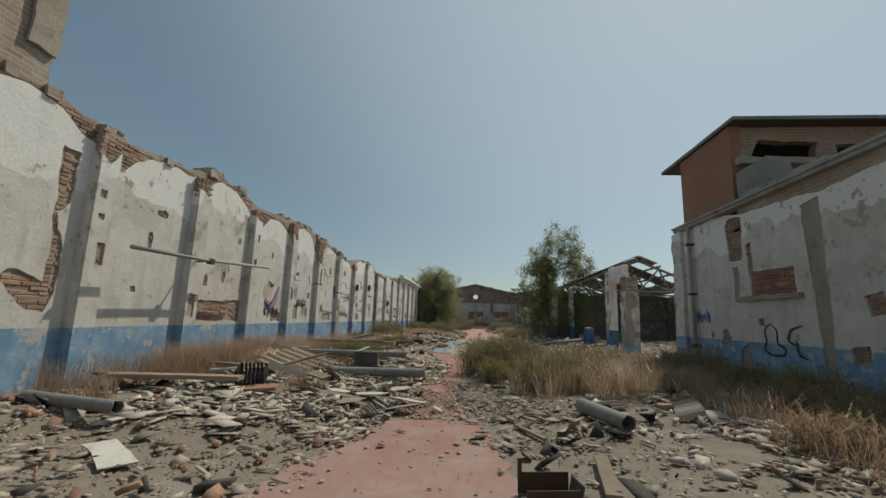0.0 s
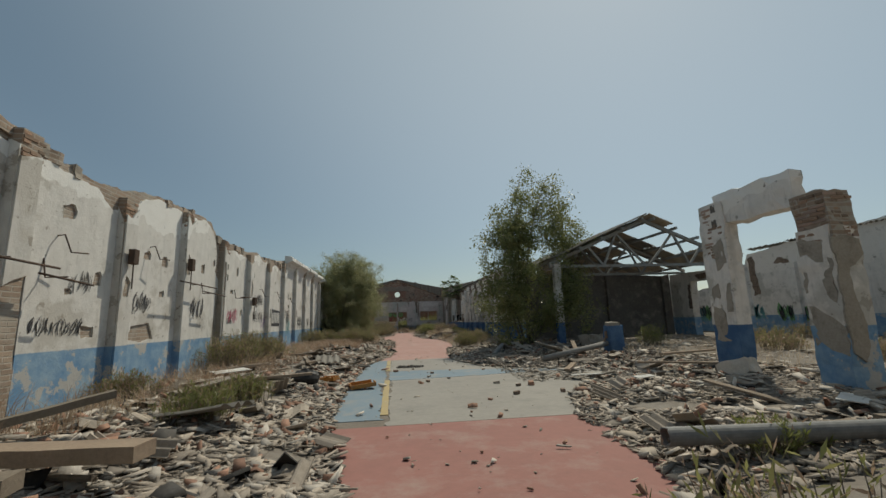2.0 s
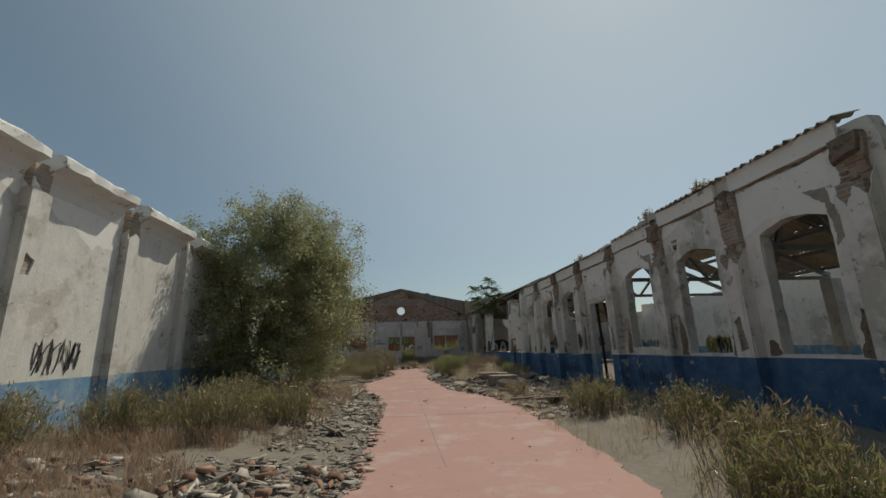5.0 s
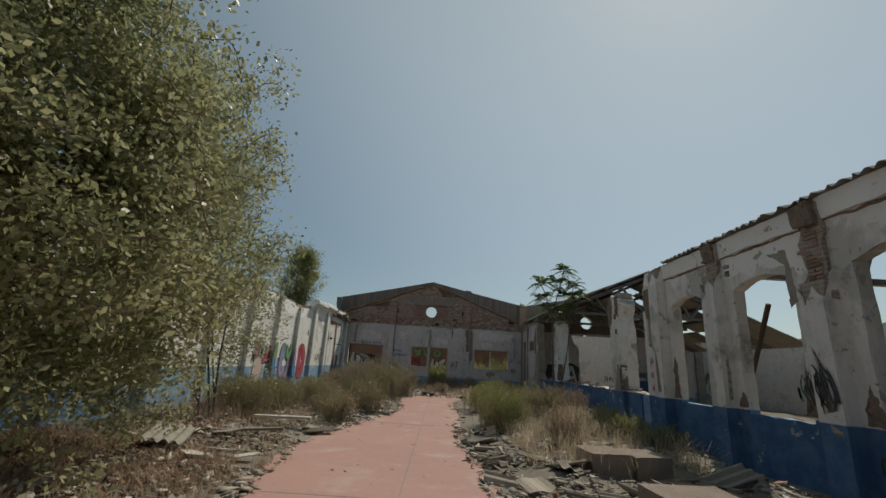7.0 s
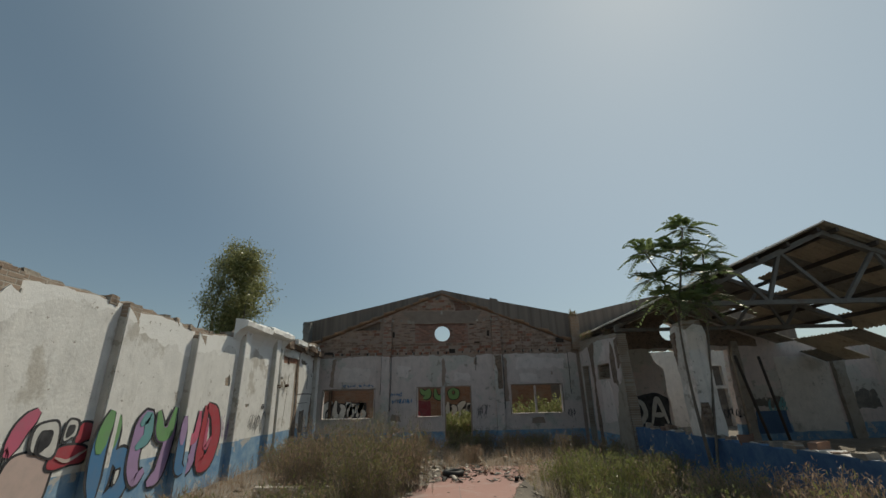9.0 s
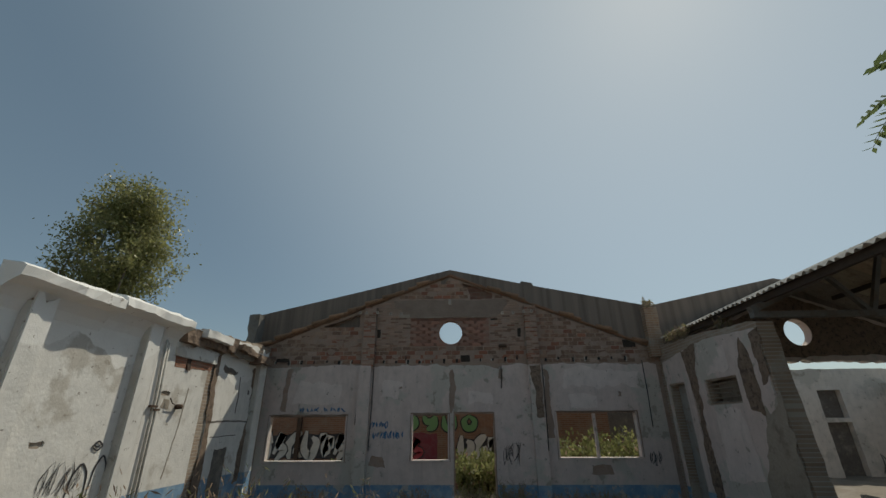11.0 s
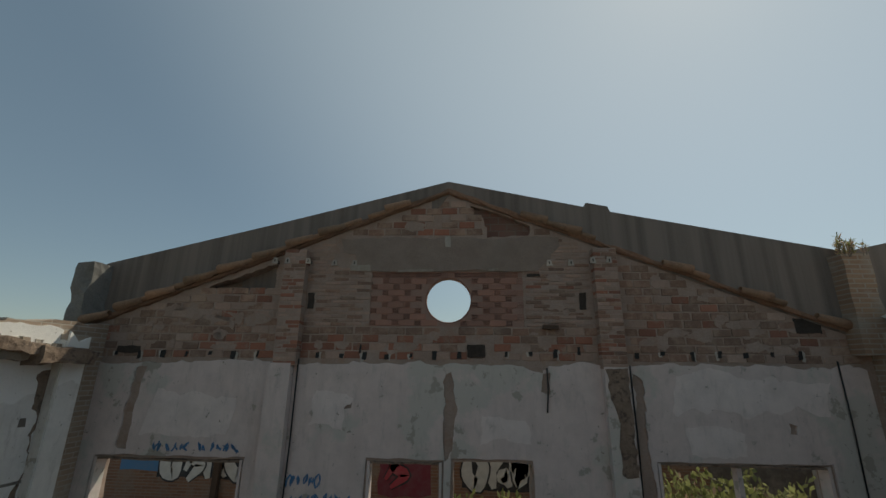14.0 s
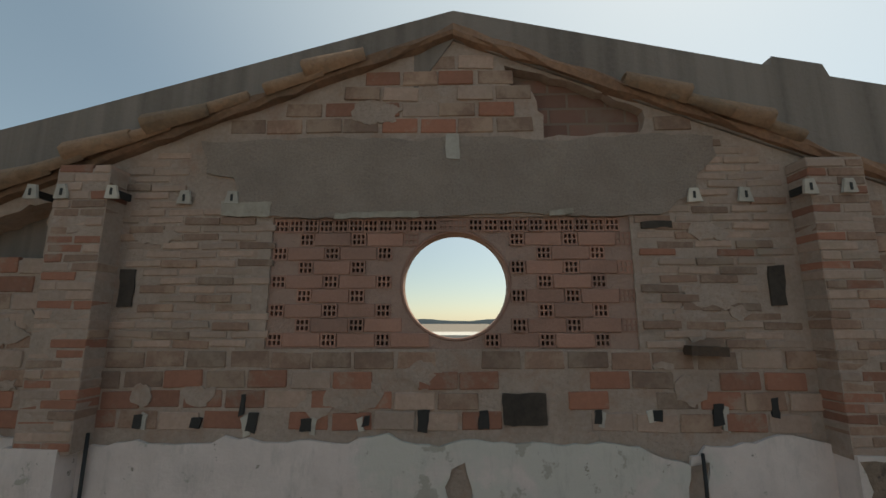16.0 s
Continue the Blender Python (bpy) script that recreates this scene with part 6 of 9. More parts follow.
def shrub(name, label, x, y, radius, height, stems, mat, seed, leaf=0.03, per=24, upright=0.55, dry=0.25, wide=0.17, z=None):
    """A weed clump: many wiry stems that fan out, set with small narrow leaves."""
    rng = np.random.default_rng(seed)
    z = ground_z(x, y) if z is None else z
    root = thing(name, label, "shrub", Matrix.Translation((x, y, z)))
    foot = rng.normal(size=(stems, 2)) * radius * 0.38
    az = np.arctan2(foot[:, 1], foot[:, 0]) + rng.normal(size=stems) * 0.7
    lean = rng.uniform(0.05, 1 - upright, stems)
    hh = height * rng.uniform(0.55, 1.12, stems) * (1.1 - 0.45 * np.minimum(np.linalg.norm(foot, axis=1) / radius, 1))
    tops = np.stack([foot[:, 0] + np.cos(az) * hh * lean, foot[:, 1] + np.sin(az) * hh * lean, hh], 1)
    feet = np.stack([foot[:, 0], foot[:, 1], np.full(stems, -0.04)], 1)
    lines, spots = [], []
    for a, b in zip(feet, tops):
        lines.append(tube([a, (a + b) / 2 + [0, 0, 0.06 * height], b], 0.006, 3, 0.002, cap=False))
        f = rng.uniform(0.15, 1.03, (per, 1))
        spots.append(a + (b - a) * f + np.array([0, 0, 0.12 * height]) * np.sin(np.pi * f) + rng.normal(size=(per, 3)) * 0.03 * height)
    tagged(part("stem_spray", mesh_of("stem_spray", *joined(lines), TWIG), root), kind="stuff")
    spots = np.concatenate(spots)
    n = len(spots)
    d = unit(rng.normal(size=(n, 3)) * 0.6 + np.array([0, 0, 0.9]))
    side = unit(np.cross(d, rng.normal(size=(n, 3))))
    s = leaf * rng.uniform(0.7, 1.7, (n, 1))
    quads = np.stack([spots, spots + d * s + side * s * wide, spots + d * s * 2.0, spots + d * s - side * s * wide], 1)
    dead = rng.random(n) < dry
    part("foliage", quads_mesh("foliage", quads[~dead], mat), root)
    if dry and dead.any():
        part("dry_foliage", quads_mesh("dry_foliage", quads[dead], DEAD), root, "dead brown sprigs")


def shrubs():
    rows = [  # x, y, radius, height, stems, tint, dryness
        (0.55, 12.4, 0.75, 0.9, 360, 1, 0.3), (1.2, 11.9, 0.8, 0.95, 380, 0, 0.4), (0.7, 13.6, 0.7, 0.8, 280, 0, 0.3), (1.75, 12.7, 0.75, 0.75, 260, 0, 0.6),
        (0.75, 10.9, 0.5, 0.5, 140, 1, 0.3), (1.6, 9.7, 0.65, 0.72, 210, 1, 0.5), (2.4, 10.2, 0.7, 0.75, 230, 1, 0.65), (3.1, 10.9, 0.7, 0.6, 170, 1, 0.65), (2.7, 12.0, 0.6, 0.65, 160, 0, 0.9), (3.6, 11.8, 0.8, 0.6, 160, 0, 0.75), (4.7, 11.6, 0.7, 0.6, 140, 0, 0.6), (2.9, 16.2, 0.35, 0.3, 50, 1, 0.1),
        (5.4, 9.6, 0.6, 0.6, 170, 1, 0.4), (5.4, 11.2, 0.6, 0.8, 170, 0, 0.5), (5.7, 8.5, 0.5, 0.6, 170, 1, 0.3), (5.5, 7.5, 0.55, 0.55, 170, 0, 0.5), (4.9, 7.9, 0.5, 0.45, 130, 0, 0.75), (5.0, 6.4, 0.6, 0.5, 160, 1, 0.55), (5.8, 6.6, 0.6, 0.6, 170, 0, 0.45), (4.1, 6.0, 0.5, 0.4, 120, 0, 0.85), (5.6, 12.6, 0.6, 0.6, 170, 0, 0.35),
        (-3.4, 13.2, 0.5, 0.42, 150, 0, 0.1), (-3.2, 14.9, 0.5, 0.35, 140, 0, 0.1), (-3.3, 18.6, 0.5, 0.4, 130, 0, 0.15), (-3.1, 19.8, 0.45, 0.4, 120, 0, 0.2), (-4.9, 26.4, 0.8, 0.85, 280, 0, 0.45), (-4.9, 27.5, 0.6, 0.65, 180, 0, 0.5), (-5.1, 25.3, 0.8, 0.9, 280, 0, 0.35), (-5.0, 24.3, 0.7, 0.8, 240, 0, 0.5), (-5.2, 20.3, 0.5, 0.4, 120, 0, 0.5),
        (-5.0, 36.0, 0.7, 0.75, 220, 0, 0.35), (-4.4, 37.6, 0.7, 0.7, 200, 0, 0.35), (-3.0, 37.4, 0.8, 0.75, 240, 1, 0.45), (-2.3, 38.6, 0.7, 0.7, 200, 1, 0.45), (-3.6, 40.2, 0.8, 0.8, 220, 0, 0.4),
        (3.0, 33.6, 0.6, 0.6, 180, 0, 0.25), (3.7, 34.6, 0.7, 0.65, 200, 0, 0.5), (4.4, 36.6, 0.7, 0.7, 180, 0, 0.4), (3.9, 39.0, 0.7, 0.65, 180, 0, 0.4),
        (-4.5, 52.4, 0.7, 0.75, 240, 0, 0.4), (-3.7, 53.0, 0.8, 0.8, 260, 0, 0.35), (-2.9, 54.4, 0.8, 0.75, 260, 0, 0.4), (-2.1, 53.4, 0.6, 0.55, 180, 0, 0.5), (-4.6, 55.0, 0.7, 0.6, 200, 0, 0.4), (-3.6, 56.6, 0.8, 0.65, 230, 0, 0.45), (-2.2, 57.4, 0.8, 0.8, 250, 0, 0.35),
        (-1.5, 59.5, 0.75, 1.3, 300, 0, 0.45), (-1.8, 60.6, 0.8, 1.6, 320, 0, 0.55), (-1.0, 61.8, 0.7, 1.45, 280, 0, 0.65), (-3.0, 61.3, 0.8, 1.4, 280, 0, 0.7), (-3.7, 62.2, 0.8, 0.9, 220, 0, 0.7), (-2.4, 63.0, 0.8, 0.9, 240, 0, 0.7), (-1.35, 54.75, 0.65, 0.95, 200, 0, 0.5), (-3.5, 51.6, 0.5, 0.7, 150, 0, 0.5), (-1.7, 52.3, 0.45, 0.65, 130, 0, 0.6), (-4.6, 63.6, 0.8, 0.8, 200, 0, 0.6),
        (2.6, 56.9, 0.8, 0.8, 270, 1, 0.12), (3.5, 56.0, 0.8, 0.8, 260, 1, 0.2), (3.3, 59.4, 0.75, 0.95, 280, 1, 0.1), (4.1, 54.6, 0.7, 1.0, 240, 0, 0.5), (2.5, 53.3, 0.65, 0.95, 240, 1, 0.25), (2.6, 52.2, 0.55, 1.0, 220, 1, 0.15), (3.5, 50.3, 0.4, 0.85, 90, 0, 0.95), (5.25, 52.6, 0.5, 0.65, 170, 0, 0.1), (5.5, 56.8, 0.7, 0.9, 220, 0, 0.9), (3.0, 60.6, 0.75, 0.85, 260, 1, 0.12), (4.4, 59.6, 0.75, 0.8, 240, 0, 0.3), (4.9, 58.0, 0.8, 0.8, 220, 0, 0.6), (5.4, 61.6, 0.7, 0.6, 170, 0, 0.5),
        (5.4, 51.6, 0.5, 0.55, 160, 0, 0.1), (5.6, 50.4, 0.5, 0.5, 140, 0, 0.1), (3.2, 42.6, 0.35, 0.5, 70, 0, 0.7), (9.2, 27.6, 0.5, 0.7, 140, 1, 0.1), (11.2, 24.2, 0.7, 0.5, 150, 0, 0.6), (13.0, 26.4, 0.8, 0.6, 160, 0, 0.4), (10.4, 20.6, 0.7, 0.5, 140, 0, 0.7), (14.8, 23.0, 0.8, 0.6, 150, 0, 0.5), (16.6, 28.2, 0.7, 0.6, 140, 0, 0.5), (0.6, 67.6, 0.7, 0.8, 200, 0, 0.4), (3.8, 68.6, 0.7, 0.7, 170, 0, 0.5), (7.6, 64.5, 0.8, 0.9, 200, 0, 0.5), (-1.2, 65.6, 0.6, 0.6, 150, 0, 0.8), (1.6, 69.0, 0.6, 0.8, 150, 0, 0.6), (-3.4, 67.6, 0.7, 0.8, 160, 0, 0.85), (-4.6, 66.4, 0.7, 0.75, 150, 0, 0.85), (-0.9, 68.3, 0.6, 0.7, 140, 0, 0.9), (2.6, 67.4, 0.6, 0.75, 150, 0, 0.85), (4.6, 66.6, 0.7, 0.8, 160, 0, 0.8), (5.3, 64.6, 0.7, 0.7, 160, 0, 0.7), (1.0, 66.2, 0.45, 0.5, 110, 0, 0.95)]
    for i, (x, y, r, h, n, lime, dry) in enumerate(rows):
        shrub("weed_shrub", ("lime-green" if lime else "olive-green") + (" weed clump with many dead brown sprigs" if dry > 0.4 else " weed clump growing from the rubble"), x, y, r, h, n, WEED_LIME if lime else WEED, 100 + i, dry=dry)
    for i, (x, y, z) in enumerate(((6.6, 38.4, 4.66), (6.55, 40.3, 4.62), (6.55, 44.7, 4.36), (6.6, 66.9, 4.36), (6.35, 68.9, 4.45), (6.35, 68.3, 4.45), (6.3, 70.0, 5.7))):
        shrub("wall_weed", "dry weed tuft rooted on the broken wall head", x, y, 0.2, 0.28, 26, WEED, 340 + i, dry=0.6, z=z)
    # bramble seen through the gable's wide window
    for i, (x, y, r, h) in enumerate(((3.6, 72.2, 0.9, 2.0), (4.7, 72.0, 0.9, 1.9), (5.6, 72.4, 0.9, 2.1), (0.8, 72.3, 0.7, 1.5), (-3.4, 72.4, 0.7, 1.2))):
        shrub("bramble", "yellow-green bramble in the yard behind the gable", x, y, r, h * 0.85, 130, LEAF_GREEN, 300 + i, leaf=0.055, per=40, upright=0.2, dry=0.05, wide=0.5)


shrubs()


def grass(name, label, zones, mat, seed):
    """Loose dry blades: zones of (x0, x1, y0, y1, blades, height)."""
    rng = np.random.default_rng(seed)
    out = []
    for x0, x1, y0, y1, n, h in zones:
        c = np.stack([rng.uniform(x0, x1, n), rng.uniform(y0, y1, n)], 1)
        tuft = np.array([noise.noise((p[0] * 1.7, p[1] * 1.7, seed)) for p in c])
        c = c[tuft > -0.05]
        z = np.array([ground_z(*p) for p in c])
        m = len(c)
        a = np.stack([c[:, 0], c[:, 1], z - 0.02], 1)
        az, ln, hh = rng.uniform(0, 2 * np.pi, m), rng.uniform(0.1, 0.7, m), h * rng.uniform(0.4, 1.3, m)
        d = np.stack([np.cos(az) * ln, np.sin(az) * ln, np.ones(m)], 1) * hh[:, None]
        s = np.stack([-np.sin(az), np.cos(az), np.zeros(m)], 1) * 0.0032
        mid = a + d * 0.55 + np.array([0, 0, 1.0]) * hh[:, None] * 0.08
        tip = a + d + np.stack([np.cos(az), np.sin(az), -np.ones(m) * 0.6], 1) * hh[:, None] * 0.2
        out.append(np.stack([a - s, a + s, mid + s * 0.8, mid - s * 0.8], 1))
        out.append(np.stack([mid - s * 0.8, mid + s * 0.8, tip + s * 0.2, tip - s * 0.2], 1))
    tagged(part(name, quads_mesh(name, np.concatenate(out), mat)), label, "grass", kind="stuff")


grass("dry_grass", "dry straw-coloured grass among the rubble", [(-5.6, -4.4, 8, 18, 3000, 0.32), (-5.6, -4.2, 18, 40, 6000, 0.3), (1.0, 4.6, 9.0, 13.6, 8000, 0.42), (1.4, 3.4, 8.7, 11.6, 3500, 0.55), (4.4, 5.8, 9.5, 14, 3500, 0.45), (2.4, 5.4, 48, 56, 7000, 0.5), (2.2, 6.2, 54, 64, 12000, 0.45), (-5.6, -1.4, 44, 66, 12000, 0.24), (2.6, 6.0, 33, 44, 5000, 0.35), (-4.5, 6, 64, 69.6, 7000, 0.4), (6.8, 15.5, 16, 29, 5000, 0.35)], DRY, 21)
grass("brown_scrub", "brown dead scrub and leaf litter along the walls", [(-5.6, -4.2, 6, 18, 9000, 0.5), (-5.5, -4.5, 8, 13, 6000, 0.6), (-4.4, -2.6, 8, 12, 2500, 0.3), (1.4, 4.6, 9, 13.8, 13000, 0.55), (3.6, 6.2, 4.5, 14, 9000, 0.5), (-5.6, -1.6, 37, 48, 30000, 0.2), (-5.6, -3.5, 19, 34, 7000, 0.4), (-5.6, -2, 50, 64, 7000, 0.4), (-5.0, 5.6, 65, 69.5, 9000, 0.5), (-4.6, -2.4, 33, 38, 9000, 0.3)], SCRUB, 22)

# ---- rubble: thousands of shards, too many to count ----
def shards(name, label, zones, mat, seed, small=0.018, large=0.135, thick=(0.006, 0.018), tilt=0.2, lift=0.05):
    """Five-cornered plates strewn over zones (x0, x1, y0, y1, number); x limits may follow the path's edges."""
    rng = np.random.default_rng(seed)
    pts, k = [], 4
    for x0, x1, y0, y1, n in zones:
        y = rng.uniform(y0, y1, n)
        lo = np.array([x0(v) if callable(x0) else x0 for v in y])
        hi = np.array([x1(v) if callable(x1) else x1 for v in y])
        pts.append(np.stack([lo + (hi - lo) * rng.uniform(0, 1, n), y], 1))
    c = np.concatenate(pts)
    heap = np.array([noise.noise((p[0] * 0.8, p[1] * 0.8, 11.0)) for p in c])
    c = c[heap > -0.4]
    heap = heap[heap > -0.4]
    n = len(c)
    size = small + (large - small) * rng.random(n) ** 3.4
    z = np.array([ground_z(*p) for p in c]) + lift * rng.random(n) * (0.5 + heap) + 0.010 + size * 0.07
    ang = np.sort(rng.uniform(0, 2 * np.pi, (n, k)), axis=1)
    ang = ang * 0.45 + np.linspace(0, 2 * np.pi, k, endpoint=False) * 0.75
    rad = size[:, None] * 1.25 * rng.uniform(0.55, 1.15, (n, k))
    stretch = rng.uniform(0.16, 0.85, n)
    flat = np.stack([np.cos(ang) * rad, np.sin(ang) * rad * stretch[:, None], np.zeros((n, k))], -1)
    th = rng.uniform(*thick, n) * (0.6 + size / large)
    up = flat.copy()
    up[..., 2] += th[:, None]
    both = np.concatenate([flat, up], 1)
    yaw, rx, ry = rng.uniform(0, 2 * np.pi, n), rng.normal(0, tilt, n), rng.normal(0, tilt, n)
    cz, sz, cx, sx, cy, sy = np.cos(yaw), np.sin(yaw), np.cos(rx), np.sin(rx), np.cos(ry), np.sin(ry)
    rot = np.empty((n, 3, 3))
    rot[:, 0] = np.stack([cz * cy, cz * sy * sx - sz * cx, cz * sy * cx + sz * sx], -1)
    rot[:, 1] = np.stack([sz * cy, sz * sy * sx + cz * cx, sz * sy * cx - cz * sx], -1)
    rot[:, 2] = np.stack([-sy, cy * sx, cy * cx], -1)
    v = np.einsum("nij,nkj->nki", rot, both)
    v[..., :2] += c[:, None, :]
    v[..., 2] += z[:, None]
    base = np.arange(n)[:, None] * 2 * k
    ring = np.arange(k)
    quads = np.stack([ring, (ring + 1) % k, (ring + 1) % k + k, ring + k], -1)
    q = (base[:, None] + quads[None]).reshape(-1, 4)
    caps = base + ring + k
    me = bpy.data.meshes.new(name)
    nv, nq, nc = n * 2 * k, len(q), len(caps)
    me.vertices.add(nv)
    me.vertices.foreach_set("co", v.reshape(-1).astype(np.float32))
    idx = np.concatenate([q.reshape(-1), caps.reshape(-1)]).astype(np.int32)
    me.loops.add(len(idx))
    me.loops.foreach_set("vertex_index", idx)
    me.polygons.add(nq + nc)
    me.polygons.foreach_set("loop_start", np.concatenate([np.arange(nq) * 4, nq * 4 + np.arange(nc) * k]).astype(np.int32))
    me.polygons.foreach_set("loop_total", np.concatenate([np.full(nq, 4), np.full(nc, k)]).astype(np.int32))
    me.update(calc_edges=True)
    me.materials.append(mat)
    return tagged(part(name, me), label, "rubble", kind="stuff")


LS, RS = (lambda y: along(PATH_L, y) + 0.18), (lambda y: along(PATH_R, y) - 0.2)
LM, RM = (lambda y: along(PATH_L, y) - 1.4), (lambda y: along(PATH_R, y) + 1.6)
shards("sheet_rubble", "heaps of broken grey fibre-cement roof shards", [
    (LM, LS, 8, 34, 24000), (-5.2, LM, 6, 34, 15000), (2.3, 4.8, 21.8, 24.6, 500), (-5.2, LM, 2.5, 6, 500), (LM, LS, 6, 8, 700), (LM, LS, 2.5, 6, 250), (RS, RM, 6, 9, 420), (RS, RM, 3, 6, 70), (RS, 6.0, 9, 15, 900), (3.2, 6.1, 5, 10.5, 3000), (RS, RM, 15.5, 34, 15000), (RM, 8.5, 15.5, 34, 13000), (8.5, 16, 15, 34, 1500),
    (LM, LS, 34, 44, 1600), (LM, LS, 38.5, 44, 900), (-4.6, LS, 44, 62, 1700), (LM, LS, 44, 62, 1500), (RS, RM, 39, 53, 2600), (RM, 6.2, 39, 53, 1600), (RS, 4.5, 53, 62, 500), (-3.5, 5.8, 62.5, 69.6, 2300), (7, 15, 44, 69, 1800), (LS, RS, 2.5, 16, 30), (LS, RS, 16, 28, 16)], SHARD, 31, thick=(0.005, 0.012))
shards("plaster_rubble", "pale plaster crumbs and lumps in the rubble", [
    (-5.2, LS, 6, 36, 5600), (RM, 6.0, 5, 15, 1000), (3.2, 6.1, 4, 10.5, 800), (RS, 7.5, 15.5, 34, 2400), (RS, 6.0, 39, 53, 900), (-4, 5.8, 62.5, 69.6, 900), (-4.6, LS, 44, 62, 900), (LS, RS, 3, 30, 40)], SHARD_PALE, 32, 0.015, 0.14, (0.008, 0.026), 0.35)
shards("brick_rubble", "reddish broken brick and tile in the rubble", [
    (-5.2, LS, 2.5, 9, 160), (-5.2, LS, 9, 36, 2600), (3.0, 6.0, 5, 15, 200), (RS, 7.5, 15.5, 34, 900), (RS, 6.0, 39, 53, 250), (-4, 5.8, 62.5, 69.6, 450), (LS, RS, 15, 26, 14)], SHARD_RED, 33, 0.02, 0.12, (0.015, 0.045), 0.45)
shards("dark_rubble", "dark scraps of rubber and plastic in the rubble", [
    (-5.2, LS, 2.5, 34, 650), (RS, 6.0, 3, 15, 260), (RS, 7.5, 15.5, 34, 420), (RS, 6.0, 39, 53, 160), (-4, 5.8, 62.5, 69.6, 200)], SHARD_DARK, 34, 0.03, 0.22, (0.01, 0.03), 0.5)


def wavy_bits(zones, seed):
    rng = np.random.default_rng(seed)
    bits = []
    for x0, x1, y0, y1, n in zones:
        for _ in range(n):
            y = rng.uniform(y0, y1)
            lo, hi = (f(y) if callable(f) else f for f in (x0, x1))
            x = rng.uniform(lo, hi)
            v, f = wave_sheet(rng.uniform(0.2, 0.6), rng.uniform(0.14, 0.4), int(rng.integers(1, 4)), 0.024, 0.007, seed=float(rng.uniform(0, 99)), torn=0.16)
            m = Matrix.Translation((x, y, ground_z(x, y) + rng.uniform(0.04, 0.14))) @ Euler((rng.normal(0, 0.25), rng.normal(0, 0.3), rng.uniform(0, 6.28))).to_matrix().to_4x4()
            bits.append(([tuple(m @ Vector(p)) for p in v], f))
    tagged(part("corrugated_rubble", mesh_of("corrugated_rubble", *joined(bits), SHARD)), "torn pieces of corrugated roof sheet", "rubble", kind="stuff")


wavy_bits([(-4.4, LS, 6.5, 34, 110), (RS, 6, 15.5, 33, 45), (RS, 5.6, 39.5, 52, 70), (RS, 5, 6.5, 10, 12), (-4.2, LS, 36, 60, 30)], 41)
shards("burnt_debris", "flat heap of burnt dark debris on the pale floor", [(-0.55, 0.25, 25.45, 26.0, 260), (-0.4, 0.1, 25.55, 25.85, 200)], SHARD_DARK, 35, 0.012, 0.05, (0.004, 0.012), 0.25, 0.03)
shards("leaf_litter", "brown fallen leaves thick on the ground under the trees", [(-5.5, -2.3, 40.5, 48.5, 9000), (-4.6, -1.9, 43, 50, 4500), (-5.4, -3.0, 49, 53, 2500)], LITTER, 39, 0.02, 0.055, (0.002, 0.005), 0.5, 0.06)
shards("chip_litter", "fine litter of grey chips and dust between the shards", [(7.5, 17.5, 17, 31, 4500), (-1.5, 0.9, 7.3, 11.2, 5200), (-4.8, -1.2, 3, 8, 2600), (0.9, 5.8, 4, 10, 4600), (-5.2, LS, 8, 34, 6500), (RS, 8.5, 15.5, 34, 5000), (2.2, 5.0, 21.6, 24.6, 1500), (RS, 6.2, 39, 53, 3600), (-4.6, LS, 38, 62, 3600), (-4, 5.8, 62.5, 69.6, 3000), (LS, RS, 3, 7.3, 160), (LS, RS, 14, 64, 400)], SHARD, 36, 0.008, 0.055, (0.003, 0.008), 0.15, 0.02)
shards("plaster_flakes", "pale flakes of plaster and sheet in the sun beside the block", [(8.0, 17.0, 18, 31, 900), (3.3, 5.6, 6.2, 10.2, 900), (-5.0, -2.2, 5.5, 12, 500), (3.5, 7.5, 16, 27, 500), (-4.8, LS, 12, 30, 700)], SHARD_PALE, 37, 0.04, 0.26, (0.006, 0.014), 0.16, 0.08)

# ---- things fixed to the walls ----
def rod(name, label, category, pts, r, mat, group="", sides=8):
    o = Vector(pts[0])
    t = thing(name, label, category, Matrix.Translation(o), group)
    part("shaft", mesh_of("shaft", *tube([Vector(p) - o for p in pts], r, sides), mat, True), t)
    return t


pole = rod("steel_pole", "long grey steel pole bracketed off the whitewashed wall", "pole", [(-5.2, 7.2, 2.42), (-5.2, 9.0, 2.46), (-5.12, 11.45, 2.6)], 0.035, STEEL)
part("bracket", mesh_of("bracket", *tube([(-0.5, 1.9, 0.32), (-0.5, 2.0, 0.02), (0.0, 2.0, 0.04)], 0.018, 6), RUST), pole)
part("clamp", boxes((-0.05, 1.93, -0.02, 0.05, 2.06, 0.09)), pole, mat=RUST)
for y, z, ln in ((17.3, 2.35, 1.5), (18.5, 2.2, 1.0), (22.2, 2.45, 1.9), (23.4, 2.3, 1.3), (15.1, 2.5, 0.7), (26.0, 2.3, 0.8)):
    b = rod("conduit_bar", "thin rusty conduit bar held off the wall", "pipe", [(-5.35, y, z), (-5.33, y + ln, z + random.uniform(-0.1, 0.06))], 0.018, RUST, "conduit bars", 6)
    part("stay", mesh_of("stay", *tube([(-0.35, ln * 0.5, 0.28), (-0.3, ln * 0.5, 0.0), (0.0, ln * 0.5, 0.0)], 0.012, 5), RUST), b)
